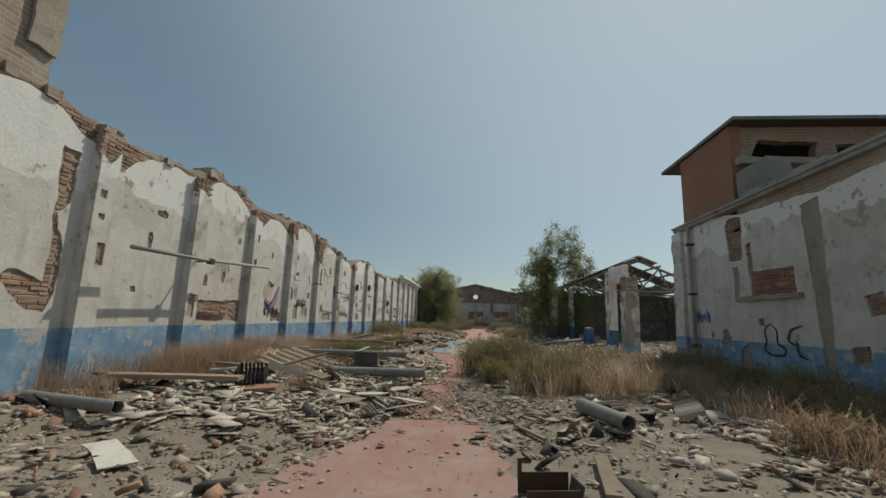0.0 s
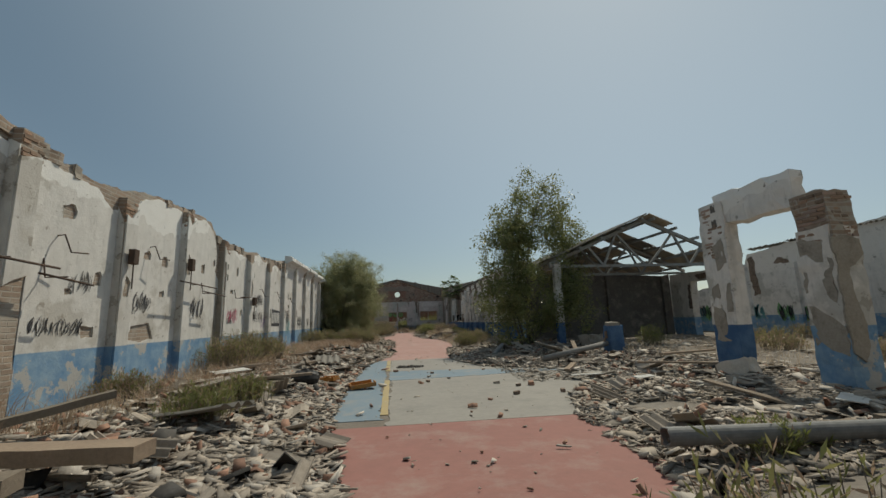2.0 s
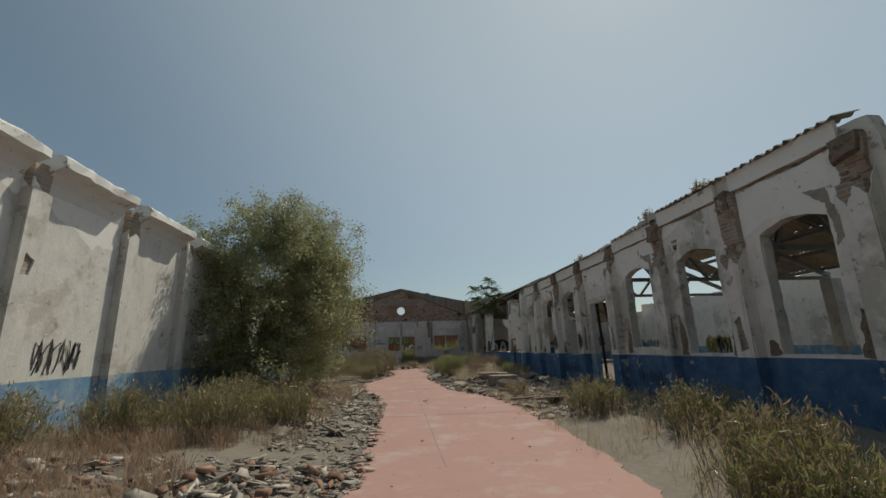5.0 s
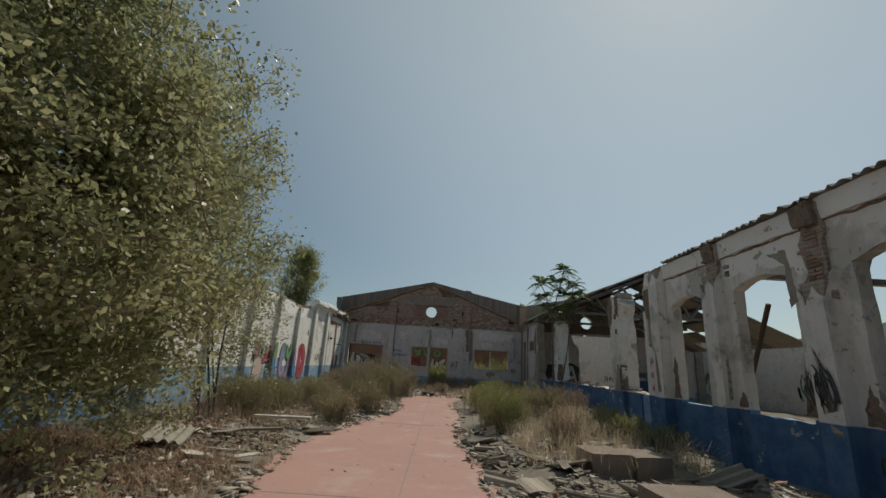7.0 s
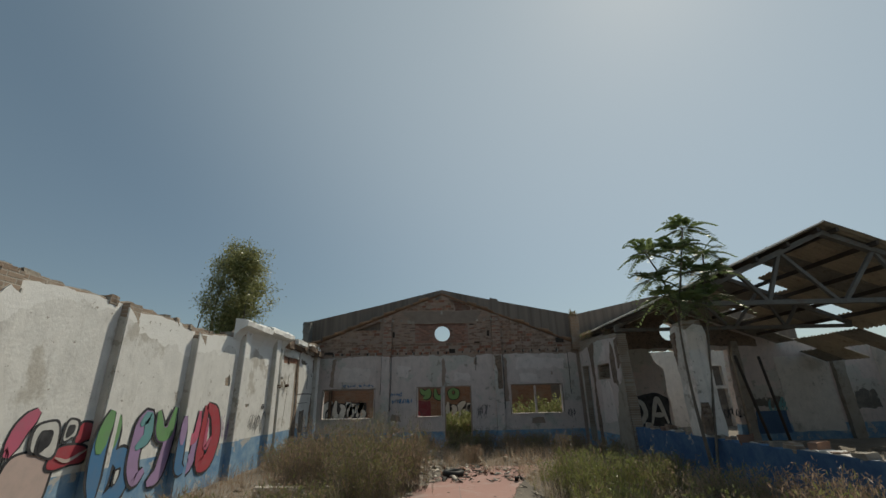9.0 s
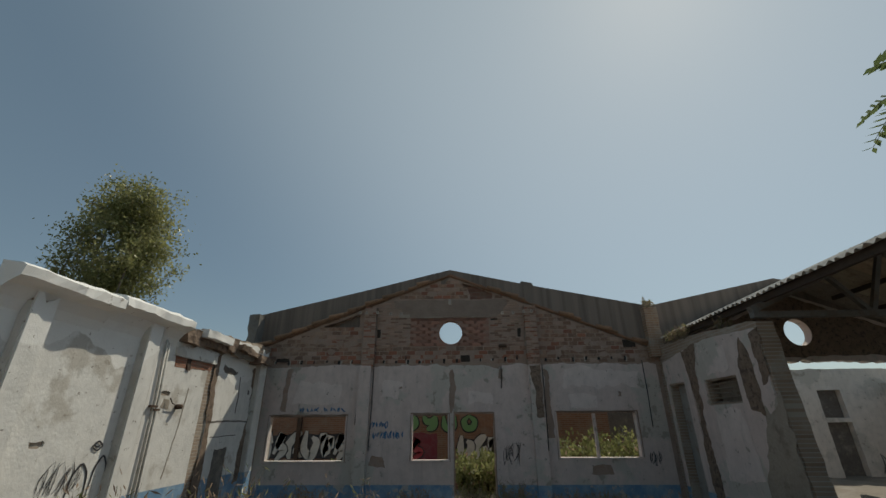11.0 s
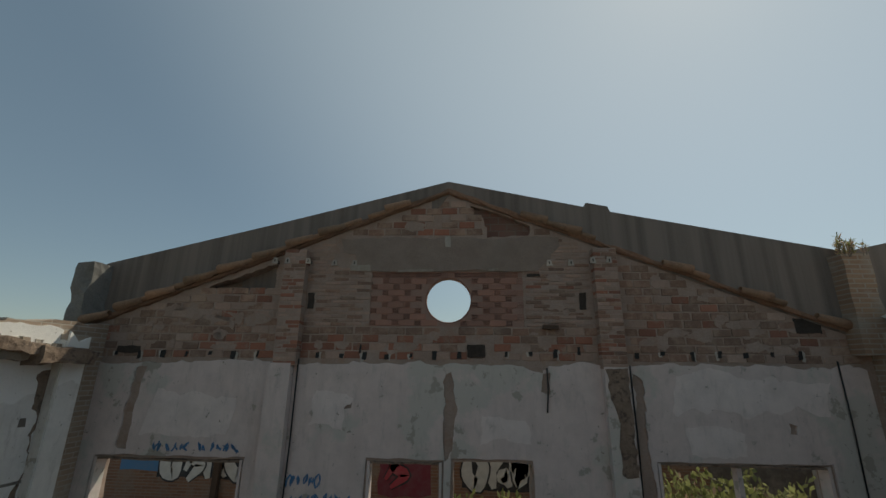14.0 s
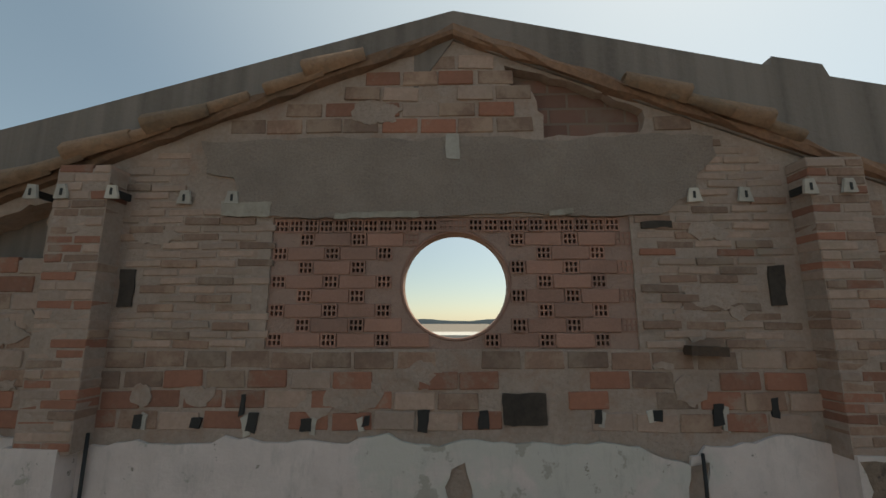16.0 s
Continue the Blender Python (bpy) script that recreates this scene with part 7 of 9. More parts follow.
for y, z in ((13.9, 2.5), (16.6, 2.9), (19.2, 2.6), (21.6, 2.85), (28.9, 2.5), (31.0, 2.55), (33.4, 2.4)):
    b = rod("wall_hook", "bent rusty iron hook in the plaster", "bracket", [(-5.72, y, z + 0.25), (-5.6, y, z + 0.27), (-5.5, y + 0.02, z), (-5.45, y + 0.3, z + 0.02)], 0.012, RUST, "wall hooks", 5)
for y, z in ((22.9, 2.9), (20.66, 2.75), (27.6, 2.25)):
    b = thing("junction_box", "small rusted junction box on a pilaster", "box", pose(-5.45, y, z), "junction boxes")
    part("case", boxes((-0.06, -0.08, -0.14, 0.05, 0.08, 0.14), bevel=0.01), b, mat=RUST)
    part("tail_pipe", mesh_of("tail_pipe", *tube([(0, 0, -0.14), (0, 0.01, -0.6)], 0.012, 6), RUST), b)
# no real hollow: a thin dark block stands for the socket's shade
sock = thing("wall_recess", "dark patch for the shaded socket where a beam was pulled out", "hole", pose(-5.69, 18.3, 2.4))
part("back", rough_block(-0.02, -0.16, -0.25, 0.012, 0.14, 0.2, 0.1, 0.01, 2), sock, mat=SHARD_DARK)
gut = rod("downpipe", "rusty brown downpipe on the block's corner", "pipe", [(6.30, 13.25, 4.22), (6.30, 13.25, 2.0), (6.31, 13.27, 0.1)], 0.055, STEEL)
for z in (-0.5, -1.9, -3.3):
    part("pipe_band", boxes((-0.075, -0.075, z - 0.03, 0.1, 0.075, z + 0.03)), gut, mat=RUST)
rod("leaning_prop", "dark steel prop leaning in the doorway", "prop", [(7.4, 45.4, 0.2), (7.1, 45.0, 3.0)], 0.05, RUST, "leaning props")
rod("leaning_prop", "dark steel prop leaning in the doorway", "prop", [(7.9, 45.2, 0.2), (7.7, 45.6, 3.0)], 0.05, RUST, "leaning props")
rod("leaning_prop", "dark steel prop leaning behind the window", "prop", [(8.4, 52.2, 0.3), (7.6, 49.6, 3.2)], 0.05, RUST, "leaning props")
rod("leaning_prop", "dark timber prop leaning by the shed end", "prop", [(12.0, 66.8, 0.3), (10.9, 66.0, 3.4)], 0.05, WOOD_DARK, "leaning props")
rod("leaning_prop", "dark timber prop leaning by the shed end", "prop", [(13.0, 67.2, 0.3), (12.2, 66.6, 3.4)], 0.05, WOOD_DARK, "leaning props")
for dy, top in ((0.0, 3.92), (0.09, 3.86)):
    down = rod("wall_pipe", "thin white painted pipe down the whitewashed wall", "pipe", [(-5.66, 65.02 + dy, top), (-5.66, 65.1 + dy, 2.8), (-5.66, 65.14 + dy, 0.5)], 0.022, WHITE_BOARD, "wall pipes", 6)
    part("pipe_band", boxes((-0.035, -0.02, -1.3, 0.03, 0.16, -1.26)), down, mat=RUST)
knob = rod("wall_stub", "rusty iron stub in the plaster with a dangling wire", "bracket", [(-5.7, 65.82, 2.66), (-5.58, 65.84, 2.66)], 0.05, RUST)
part("wire", mesh_of("wire", *tube([(0.06, 0.0, 0.0), (0.08, -0.25, 0.06), (0.05, -0.3, 0.16)], 0.01, 5), RUST), knob)
# cables and conduits on the gable
for u0, z0, z1 in ((-2.86, 2.3, 4.0), (-2.42, 1.6, 4.05), (2.78, 1.6, 4.0), (1.52, 3.3, 3.95), (5.85, 2.2, 4.1)):
    a, b = END @ Vector((u0, z0, 0.03)), END @ Vector((u0 + 0.03, z1, 0.03))
    rod("wall_cable", "black cable hanging down the gable plaster", "cable", [a, (a + b) / 2 + Vector((0.015, 0, 0)), b], 0.012, BLACK, "wall cables", 5)


# ---- loose things on the ground ----
def at_ground(x, y, up=0.0, turn=0.0, pitch=0.0, roll=0.0):
    return pose(x, y, ground_z(x, y) + up, pitch, roll, turn)


def plank(x, y, length, width, thick, turn, up=0.06, pitch=0.0, roll=0.0, mat=None, label="weathered timber plank lying on the rubble"):
    t = thing("plank", label, "plank", at_ground(x, y, up, turn, pitch, roll))
    bm = rough_block(-length / 2, -width / 2, 0, length / 2, width / 2, thick, 0.25, 0.006, x + y)
    part("board", bm, t, mat=mat or WOOD)


for args in ((-4.1, 7.1, 1.9, 0.22, 0.06, 8, 0.16), (-4.6, 8.6, 2.2, 0.10, 0.05, -14, 0.2), (-3.3, 9.3, 1.4, 0.08, 0.04, 35, 0.22, 0, -14), (-3.9, 10.2, 1.7, 0.12, 0.06, -8, 0.2), (-2.8, 12.0, 1.5, 0.09, 0.05, 20, 0.1),
             (-4.0, 15.0, 2.4, 0.2, 0.1, 10, 0.25), (-3.6, 16.2, 2.0, 0.25, 0.12, -6, 0.2), (-4.4, 17.2, 1.6, 0.14, 0.08, 40, 0.2, 0, -10), (-3.3, 21.3, 2.0, 0.12, 0.05, 25, 0.2), (-4.3, 23.0, 1.8, 0.12, 0.06, 60, 0.2), (-2.7, 26.4, 2.3, 0.13, 0.06, 62, 0.12), (-3.4, 28.2, 2.0, 0.1, 0.05, 40, 0.15),
             (1.5, 5.2, 1.0, 0.13, 0.03, 80, 0.03), (1.0, 6.7, 0.7, 0.05, 0.03, 115, 0.03), (4.9, 8.4, 1.2, 0.14, 0.05, -20, 0.1), (3.0, 16.4, 2.3, 0.11, 0.07, 4, 0.1), (5.4, 16.2, 2.5, 0.11, 0.07, -3, 0.12), (4.4, 18.0, 1.3, 0.16, 0.03, 120, 0.12, 0, -12), (5.6, 21.2, 1.7, 0.12, 0.04, -30, 0.15), (3.9, 23.1, 1.5, 0.14, 0.05, 60, 0.1), (7.2, 23.0, 2.0, 0.12, 0.05, 15, 0.15), (5.6, 26.6, 1.8, 0.14, 0.05, 70, 0.2, 0, -8),
             (3.6, 41.6, 1.9, 0.09, 0.05, 20, 0.1), (4.2, 41.0, 2.2, 0.1, 0.06, 12, 0.12), (3.0, 46.2, 1.2, 0.08, 0.04, 40, 0.08), (1.75, 57.2, 0.7, 0.12, 0.03, 30, 0.05), (-1.4, 54.6, 0.9, 0.16, 0.03, 10, 0.03), (-3.0, 56.0, 1.2, 0.14, 0.04, 20, 0.3), (-2.6, 49.4, 1.1, 0.12, 0.04, 30, 0.1)):
    plank(*args)
plank(-3.1, 8.75, 0.8, 0.16, 0.14, 24, 0.1, -8, 14, mat=SHARD_PALE, label="pale cast beam end lying in the rubble")
plank(-3.05, 7.6, 0.55, 0.3, 0.05, 12, 0.04, 3, -4, mat=SHARD_RED, label="flat broken slab of red clay in the rubble")
plank(-2.6, 8.05, 0.32, 0.18, 0.05, 40, 0.08, -6, 8, mat=SHARD_RED, label="small broken slab of red clay in the rubble")
plank(-3.7, 8.1, 0.95, 0.07, 0.03, 12, 0.24, 0, -4, mat=SHARD_PALE, label="thin pale batten lying in the rubble")
plank(-2.4, 8.35, 0.42, 0.2, 0.03, -28, 0.2, 10, 8, mat=WOOD, label="short weathered board end in the rubble")
plank(-4.6, 7.2, 1.6, 0.1, 0.05, 6, 0.16, mat=WOOD)
plank(-2.55, 50.8, 1.2, 0.16, 0.05, 8, 0.14, label="pale weathered plank beside the path", mat=SHARD_PALE)
plank(-3.2, 54.7, 0.8, 0.3, 0.05, 15, 0.16, label="pale weathered plank beside the path", mat=SHARD_PALE)
plank(-3.6, 60.3, 1.0, 0.2, 0.05, -8, 0.16, label="pale weathered plank beside the path", mat=SHARD_PALE)
plank(-0.85, 55.2, 0.7, 0.22, 0.035, 14, 0.03, label="pale weathered plank beside the path", mat=SHARD_PALE)
for x, y, turn, s, k in ((-0.85, 7.6, 10, 1.15, 0), (-0.75, 8.15, -8, 0.85, 1), (-1.45, 8.35, 32, 1.0, 2), (-1.6, 7.6, 48, 0.8, 3), (-1.15, 9.2, 15, 0.9, 4), (-1.9, 8.0, 60, 0.7, 5), (-2.45, 48.0, 20, 0.8, 6), (-2.6, 47.5, -30, 0.7, 7), (-2.0, 47.9, 50, 0.6, 8), (-2.9, 49.0, 15, 0.8, 9)):
    flake = thing("sheet_flake", "large flat flake of grey fibre-cement on the rubble", "roof sheet", at_ground(x, y, 0.1, turn, (k * 37) % 17 - 8, (k * 53) % 19 - 9), "fallen flakes")
    plate("sheet", [ragged([(-0.3 * s, -0.1 * s), (0.1 * s, -0.17 * s), (0.34 * s, 0.0), (0.12 * s, 0.15 * s), (-0.26 * s, 0.12 * s)], 0.12, 0.04, x + y)], Matrix(), 0.012, SHEET_PALE if k % 3 else SHEET, flake, 0.012)
for x, y, turn, up, s in ((-2.85, 4.7, 148, 0.06, 1.0), (-4.8, 12.6, 30, 0.25, 1.3), (4.9, 17.1, 40, 0.1, 1.1), (3.7, 21.6, -25, 0.12, 1.2), (-4.2, 22.2, 60, 0.2, 1.3), (5.4, 7.0, 10, 0.1, 0.8), (-1.7, 53.0, 15, 0.05, 0.9), (-3.6, 54.2, 40, 0.3, 0.9), (4.0, 20.0, 200, 0.12, 0.7), (8.5, 17.6, -10, 0.25, 1.4)):
    t = thing("broken_board", "broken white laminated board lying on debris", "board", at_ground(x, y, up, turn, random.uniform(-8, 8), random.uniform(-10, 10)))
    lp = ragged([(-0.35 * s, -0.12 * s), (0.33 * s, -0.14 * s), (0.36 * s, 0.1 * s), (-0.3 * s, 0.13 * s)], 0.12, 0.03, x)
    plate("sheet", [lp], Matrix(), 0.012, WHITE_BOARD, t, 0.012)
for x, y, turn, pitch, roll, ln, wd, wv in ((-3.5, 9.9, 62, 10, -14, 1.5, 1.0, 6), (-4.4, 10.8, 20, 4, 10, 1.3, 0.9, 5), (-2.7, 26.0, 8, 16, 4, 0.6, 0.75, 4), (-3.2, 27.3, 35, -6, 12, 0.9, 0.6, 4), (-4.0, 20.6, -30, 5, -10, 1.2, 0.8, 5), (-3.0, 18.2, 70, -8, 6, 1.0, 0.6, 4), (4.7, 41.0, 20, 12, 10, 0.9, 0.6, 4), (3.6, 44.6, 70, 5, -8, 0.8, 0.6, 4), (4.6, 26.2, 30, 10, 20, 1.0, 0.7, 4), (4.0, 27.6, -40, -6, 25, 0.8, 0.7, 4), (-3.3, 48.0, 20, 4, 5, 1.0, 0.6, 4)):
    t = thing("corrugated_sheet", "torn corrugated fibre-cement sheet on the rubble", "roof sheet", at_ground(x, y, 0.2, turn, pitch, roll), "fallen roof sheets")
    part("sheet", mesh_of("sheet", *wave_sheet(ln, wd, wv, 0.028, 0.008, 0.05, x, 0.16), SHEET_TAN if 9.5 < y < 11 else SHEET), t)


def hollow_pipe(x, y, length, r, turn, up, label, mat, pitch=0.0):
    t = thing("pipe", label, "pipe", at_ground(x, y, up + r, turn, 0, pitch))
    n, k = 20, max(2, int(length / 0.4))
    verts, faces = [], []
    for rad in (r, r * 0.86):
        for j in range(k + 1):
            for i in range(n):
                a = 2 * math.pi * i / n
                u = (j / k - 0.5) * length + (0.05 * noise.noise((i * 0.9, j, x)) if j in (0, k) else 0)
                verts.append((u, math.cos(a) * rad, math.sin(a) * rad))
    half = (k + 1) * n
    for j in range(k):
        for i in range(n):
            a, b = j * n + i, j * n + (i + 1) % n
            faces += [(a, b, b + n, a + n), (half + a + n, half + b + n, half + b, half + a)]
    for j in (0, k):
        for i in range(n):
            a, b = j * n + i, j * n + (i + 1) % n
            faces.append((a, b, half + b, half + a) if j else (b, a, half + a, half + b))
    part("barrel", mesh_of("barrel", verts, faces, mat, False), t)


hollow_pipe(2.02, 7.1, 1.1, 0.10, 106, 0.02, "broken grey fibre-cement drain pipe on the ground", PIPE_GREY)
hollow_pipe(-2.75, 11.9, 2.5, 0.075, 5, 0.16, "grey plastic drain pipe lying across the rubble", PIPE_GREY)
hollow_pipe(-4.3, 5.7, 1.5, 0.07, -12, 0.05, "dark grey length of pipe in the debris", PIPE_GREY)
hollow_pipe(-1.7, 9.9, 1.9, 0.09, 8, 0.1, "dark grey drain pipe among roof shards", PIPE_GREY)
hollow_pipe(-1.05, 10.9, 0.3, 0.10, 20, 0.08, "short black pipe stub among shards", BLACK)
hollow_pipe(3.1, 16.1, 2.6, 0.085, -6, 0.1, "grey drain pipe lying across the rubble", PIPE_GREY)
hollow_pipe(3.2, 27.9, 1.5, 0.07, 62, 0.05, "dark grey pipe sticking out from the debris", PIPE_GREY, -10)
rod("fallen_beam", "grey cast pole leaning against the blue stub", "beam", [(3.75, 24.6, 0.2), (6.42, 25.85, 0.48)], 0.085, CONCRETE)
box1 = thing("plastic_crate", "dark grey plastic battery crate among the rubble", "crate", at_ground(-2.25, 10.95, 0.12, 8))
bm = boxes((-0.26, -0.17, 0.0, 0.26, 0.17, 0.015), (-0.26, -0.17, 0.0, -0.245, 0.17, 0.30), (0.245, -0.17, 0.0, 0.26, 0.17, 0.30), (-0.26, -0.17, 0.0, 0.26, -0.155, 0.30), (-0.26, 0.155, 0.0, 0.26, 0.17, 0.30))
part("body", bm, box1, mat=SHARD_DARK)
part("lid", boxes((-0.27, -0.18, 0.30, 0.1, 0.18, 0.33), bevel=0.008), box1, mat=SHARD_DARK)
part("flap", boxes((-0.1, -0.1, 0.0, 0.18, 0.1, 0.012), m=pose(-0.12, 0, 0.37, 0, -20, 15)), box1, "white sheet", mat=WHITE_BOARD)
crate = thing("bottle_crate", "black ribbed plastic bottle crate lying in scrub", "crate", at_ground(-3.35, 7.9, 0.12, 15, 20))
part("tray", boxes((-0.22, -0.15, 0, 0.22, 0.15, 0.012), (-0.22, -0.15, 0, -0.205, 0.15, 0.22), (0.205, -0.15, 0, 0.22, 0.15, 0.22)), crate, mat=BLACK)
for i in range(7):
    for s in (-1, 1):
        part("rib", boxes((-0.21 + i * 0.062, s * 0.15 - 0.006, 0, -0.18 + i * 0.062, s * 0.15 + 0.006, 0.22)), crate, mat=BLACK)
tray = thing("metal_tray", "rusty open sheet-metal tray standing on the path edge", "tray", at_ground(0.9, 4.85, 0.02, 10))
part("side", boxes((-0.2, 0.1, 0.0, 0.24, 0.112, 0.17)), tray, mat=RUST)
part("side", boxes((-0.2, -0.16, 0.0, 0.24, -0.148, 0.12)), tray, mat=RUST)
part("bottom", boxes((-0.2, -0.15, 0.0, 0.24, 0.1, 0.01)), tray, mat=SHARD_DARK)
part("end", boxes((0.23, -0.15, 0.0, 0.242, 0.1, 0.2), m=pose(0, 0, 0, 0, 12)), tray, mat=SHARD_DARK)
part("spike", boxes((-0.2, 0.09, 0.1, -0.17, 0.12, 0.28)), tray, mat=RUST)
for x0, y0, x1, y1, z, turn in ((-0.44, -0.38, 0.46, 0.38, 0.37, 3), (-0.28, -0.35, 0.36, 0.35, 0.38, 5)):
    cx, cy = (3.6, 45.85) if z < 0.375 else (3.55, 48.45)
    t = thing("concrete_block", "large square concrete footing block on the rubble", "block", at_ground(cx, cy, -0.06, turn), "footing blocks")
    part("body", rough_block(x0, y0, 0, x1, y1, z, 0.12, 0.014, cx), t, mat=CONCRETE_RAW)
t = thing("concrete_block", "large square concrete footing block on the rubble", "block", at_ground(4.25, 48.5, -0.05, 8), "footing blocks")
part("body", rough_block(-0.3, -0.35, 0, 0.3, 0.35, 0.36, 0.12, 0.02, 9), t, mat=CONCRETE_RAW)
t = thing("masonry_lump", "fallen lump of plastered wall beside the tree", "rubble lump", at_ground(7.5, 28.9, -0.05, 20))
part("body", rough_block(-0.55, -0.3, 0, 0.55, 0.3, 0.5, 0.14, 0.09, 12), t, mat=ROUGHCAST)
for x, y, s, sd in ((5.2, 27.4, 0.45, 1), (4.6, 28.6, 0.4, 2), (6.0, 20.0, 0.6, 3), (-4.2, 16.0, 0.5, 4), (-3.6, 15.3, 0.45, 5), (-4.6, 21.0, 0.4, 6), (5.2, 21.8, 0.4, 7), (-3.6, 54.8, 0.5, 8), (4.6, 62.8, 0.4, 9), (2.2, 67.4, 0.5, 10), (-0.6, 66.6, 0.4, 11)):
    t = thing("masonry_lump", "broken lump of plaster and brick in the debris", "rubble lump", at_ground(x, y, -0.05, sd * 37, sd * 5, sd * 7), "masonry lumps")
    part("body", rough_block(-s / 2, -s / 3, 0, s / 2, s / 3, s * 0.55, 0.1, 0.06, sd), t, mat=SHARD_PALE if sd % 2 else ROUGHCAST)
for i, (x, y, s) in enumerate(((1.56, 21.7, 0.13), (1.9, 21.2, 0.1), (2.2, 21.25, 0.16), (0.1, 22.4, 0.09), (0.65, 22.8, 0.08), (-0.62, 24.6, 0.12), (-0.1, 25.0, 0.08), (0.35, 23.9, 0.1), (1.0, 19.9, 0.08), (1.6, 20.3, 0.12), (0.2, 23.2, 0.09), (0.9, 24.4, 0.07), (1.55, 49.3, 0.14), (1.4, 26.2, 0.06), (1.8, 24.2, 0.08), (2.5, 20.3, 0.12))):
    st = thing("loose_brick", "broken brick lump lying on the painted floor", "brick", pose(x, y, 0.0, 0, 0, i * 41), "loose brick lumps")
    part("body", rough_block(-s / 2, -s / 3, 0, s / 2, s / 3, s * 0.5, 0.05, 0.018, i), st, mat=SHARD_RED if i % 3 == 2 else SHARD_PALE if i == 12 else SCAR_BROWN if i % 2 else ROUGHCAST)

ORANGE = surface("orange_plastic", (0.48, 0.22, 0.06), (0.38, 0.17, 0.05), grain=20, blotch=3, rough=0.6, bump=0.1, stain=(0.3, 0.2, 0.12))
bag = thing("rubbish_bag", "crumpled black plastic rubbish bag on the shards", "bag", at_ground(-2.62, 22.3, 0.02, 20))
bm = bmesh.new()
bmesh.ops.create_icosphere(bm, subdivisions=3, radius=0.24)
for v in bm.verts:
    v.co = Vector((v.co.x * 1.25, v.co.y, max(v.co.z, -0.16) * 0.8 + 0.13)) + noise.noise_vector(v.co * 9) * 0.05 + noise.noise_vector(v.co * 22) * 0.02
part("body", bm, bag, mat=BLACK)
for x, y, turn, s in ((-1.35, 21.9, 12, 1.0), (-2.2, 22.95, -30, 0.8)):
    t = thing("plastic_tray", "broken orange plastic tray lying in the rubble", "tray", at_ground(x, y, 0.06, turn, 4, -5), "orange trays")
    part("floor", boxes((-0.26 * s, -0.16 * s, 0, 0.26 * s, 0.16 * s, 0.012)), t, mat=ORANGE)
    for a, b, c, d in ((-0.26, -0.17, 0.26, -0.15), (-0.26, 0.15, 0.22, 0.17), (-0.27, -0.17, -0.25, 0.17), (0.25, -0.17, 0.27, 0.08)):
        part("rim", boxes((a * s, b * s, 0.0, c * s, d * s, 0.085)), t, mat=ORANGE)
tyre = thing("old_tyre", "worn black car tyre lying on the debris", "tyre", at_ground(0.3, 63.5, 0.09, 0))
ring = [(0.24 * math.cos(a), 0.24 * math.sin(a), 0.0) for a in np.linspace(0, 2 * math.pi, 29)]
part("casing", mesh_of("casing", *tube(ring, 0.085, 10, cap=False), BLACK, True), tyre)

# ---- bricks of the gable, laid one by one ----
def brick_mesh(name, l, h, d, mat, chip=0.010, seed=0):
    bm = boxes((-l / 2, -h / 2, 0, l / 2, h / 2, d), bevel=min(0.006, h * 0.1))
    for v in bm.verts:
        w = noise.noise_vector(v.co * 30 + Vector((seed, 0, 0))) * chip
        v.co += Vector((w.x, w.y, w.z * 0.3))
    me = bpy.data.meshes.new(name)
    bm.to_mesh(me)
    bm.free()
    me.materials.append(mat)
    return me


def top_at(u):
    return 6.93 - abs(u) * 0.385


def inside(u, v, half):
    """Where bare brick shows on the gable, and which sort."""
    if v > top_at(abs(u) + half) - 0.05 or v < 4.06:
        return None
    if -1.36 < u < 1.3 and 4.54 < v < 5.54:
        return None
    if -1.95 < u < 1.8 and 5.58 < v < 6.1:
        return None
    if (0.56 < u < 1.5 and v > 6.08) or (0.38 < u < 0.6 and v > 6.46) or (-4.1 < u < -2.85 and v > 5.2):
        return None
    if abs(u + 2.65) < 0.25 or abs(u - 2.57) < 0.25:
        return None
    return "large" if v > 6.1 or v < 4.56 or abs(u) > 2.85 else "thin"


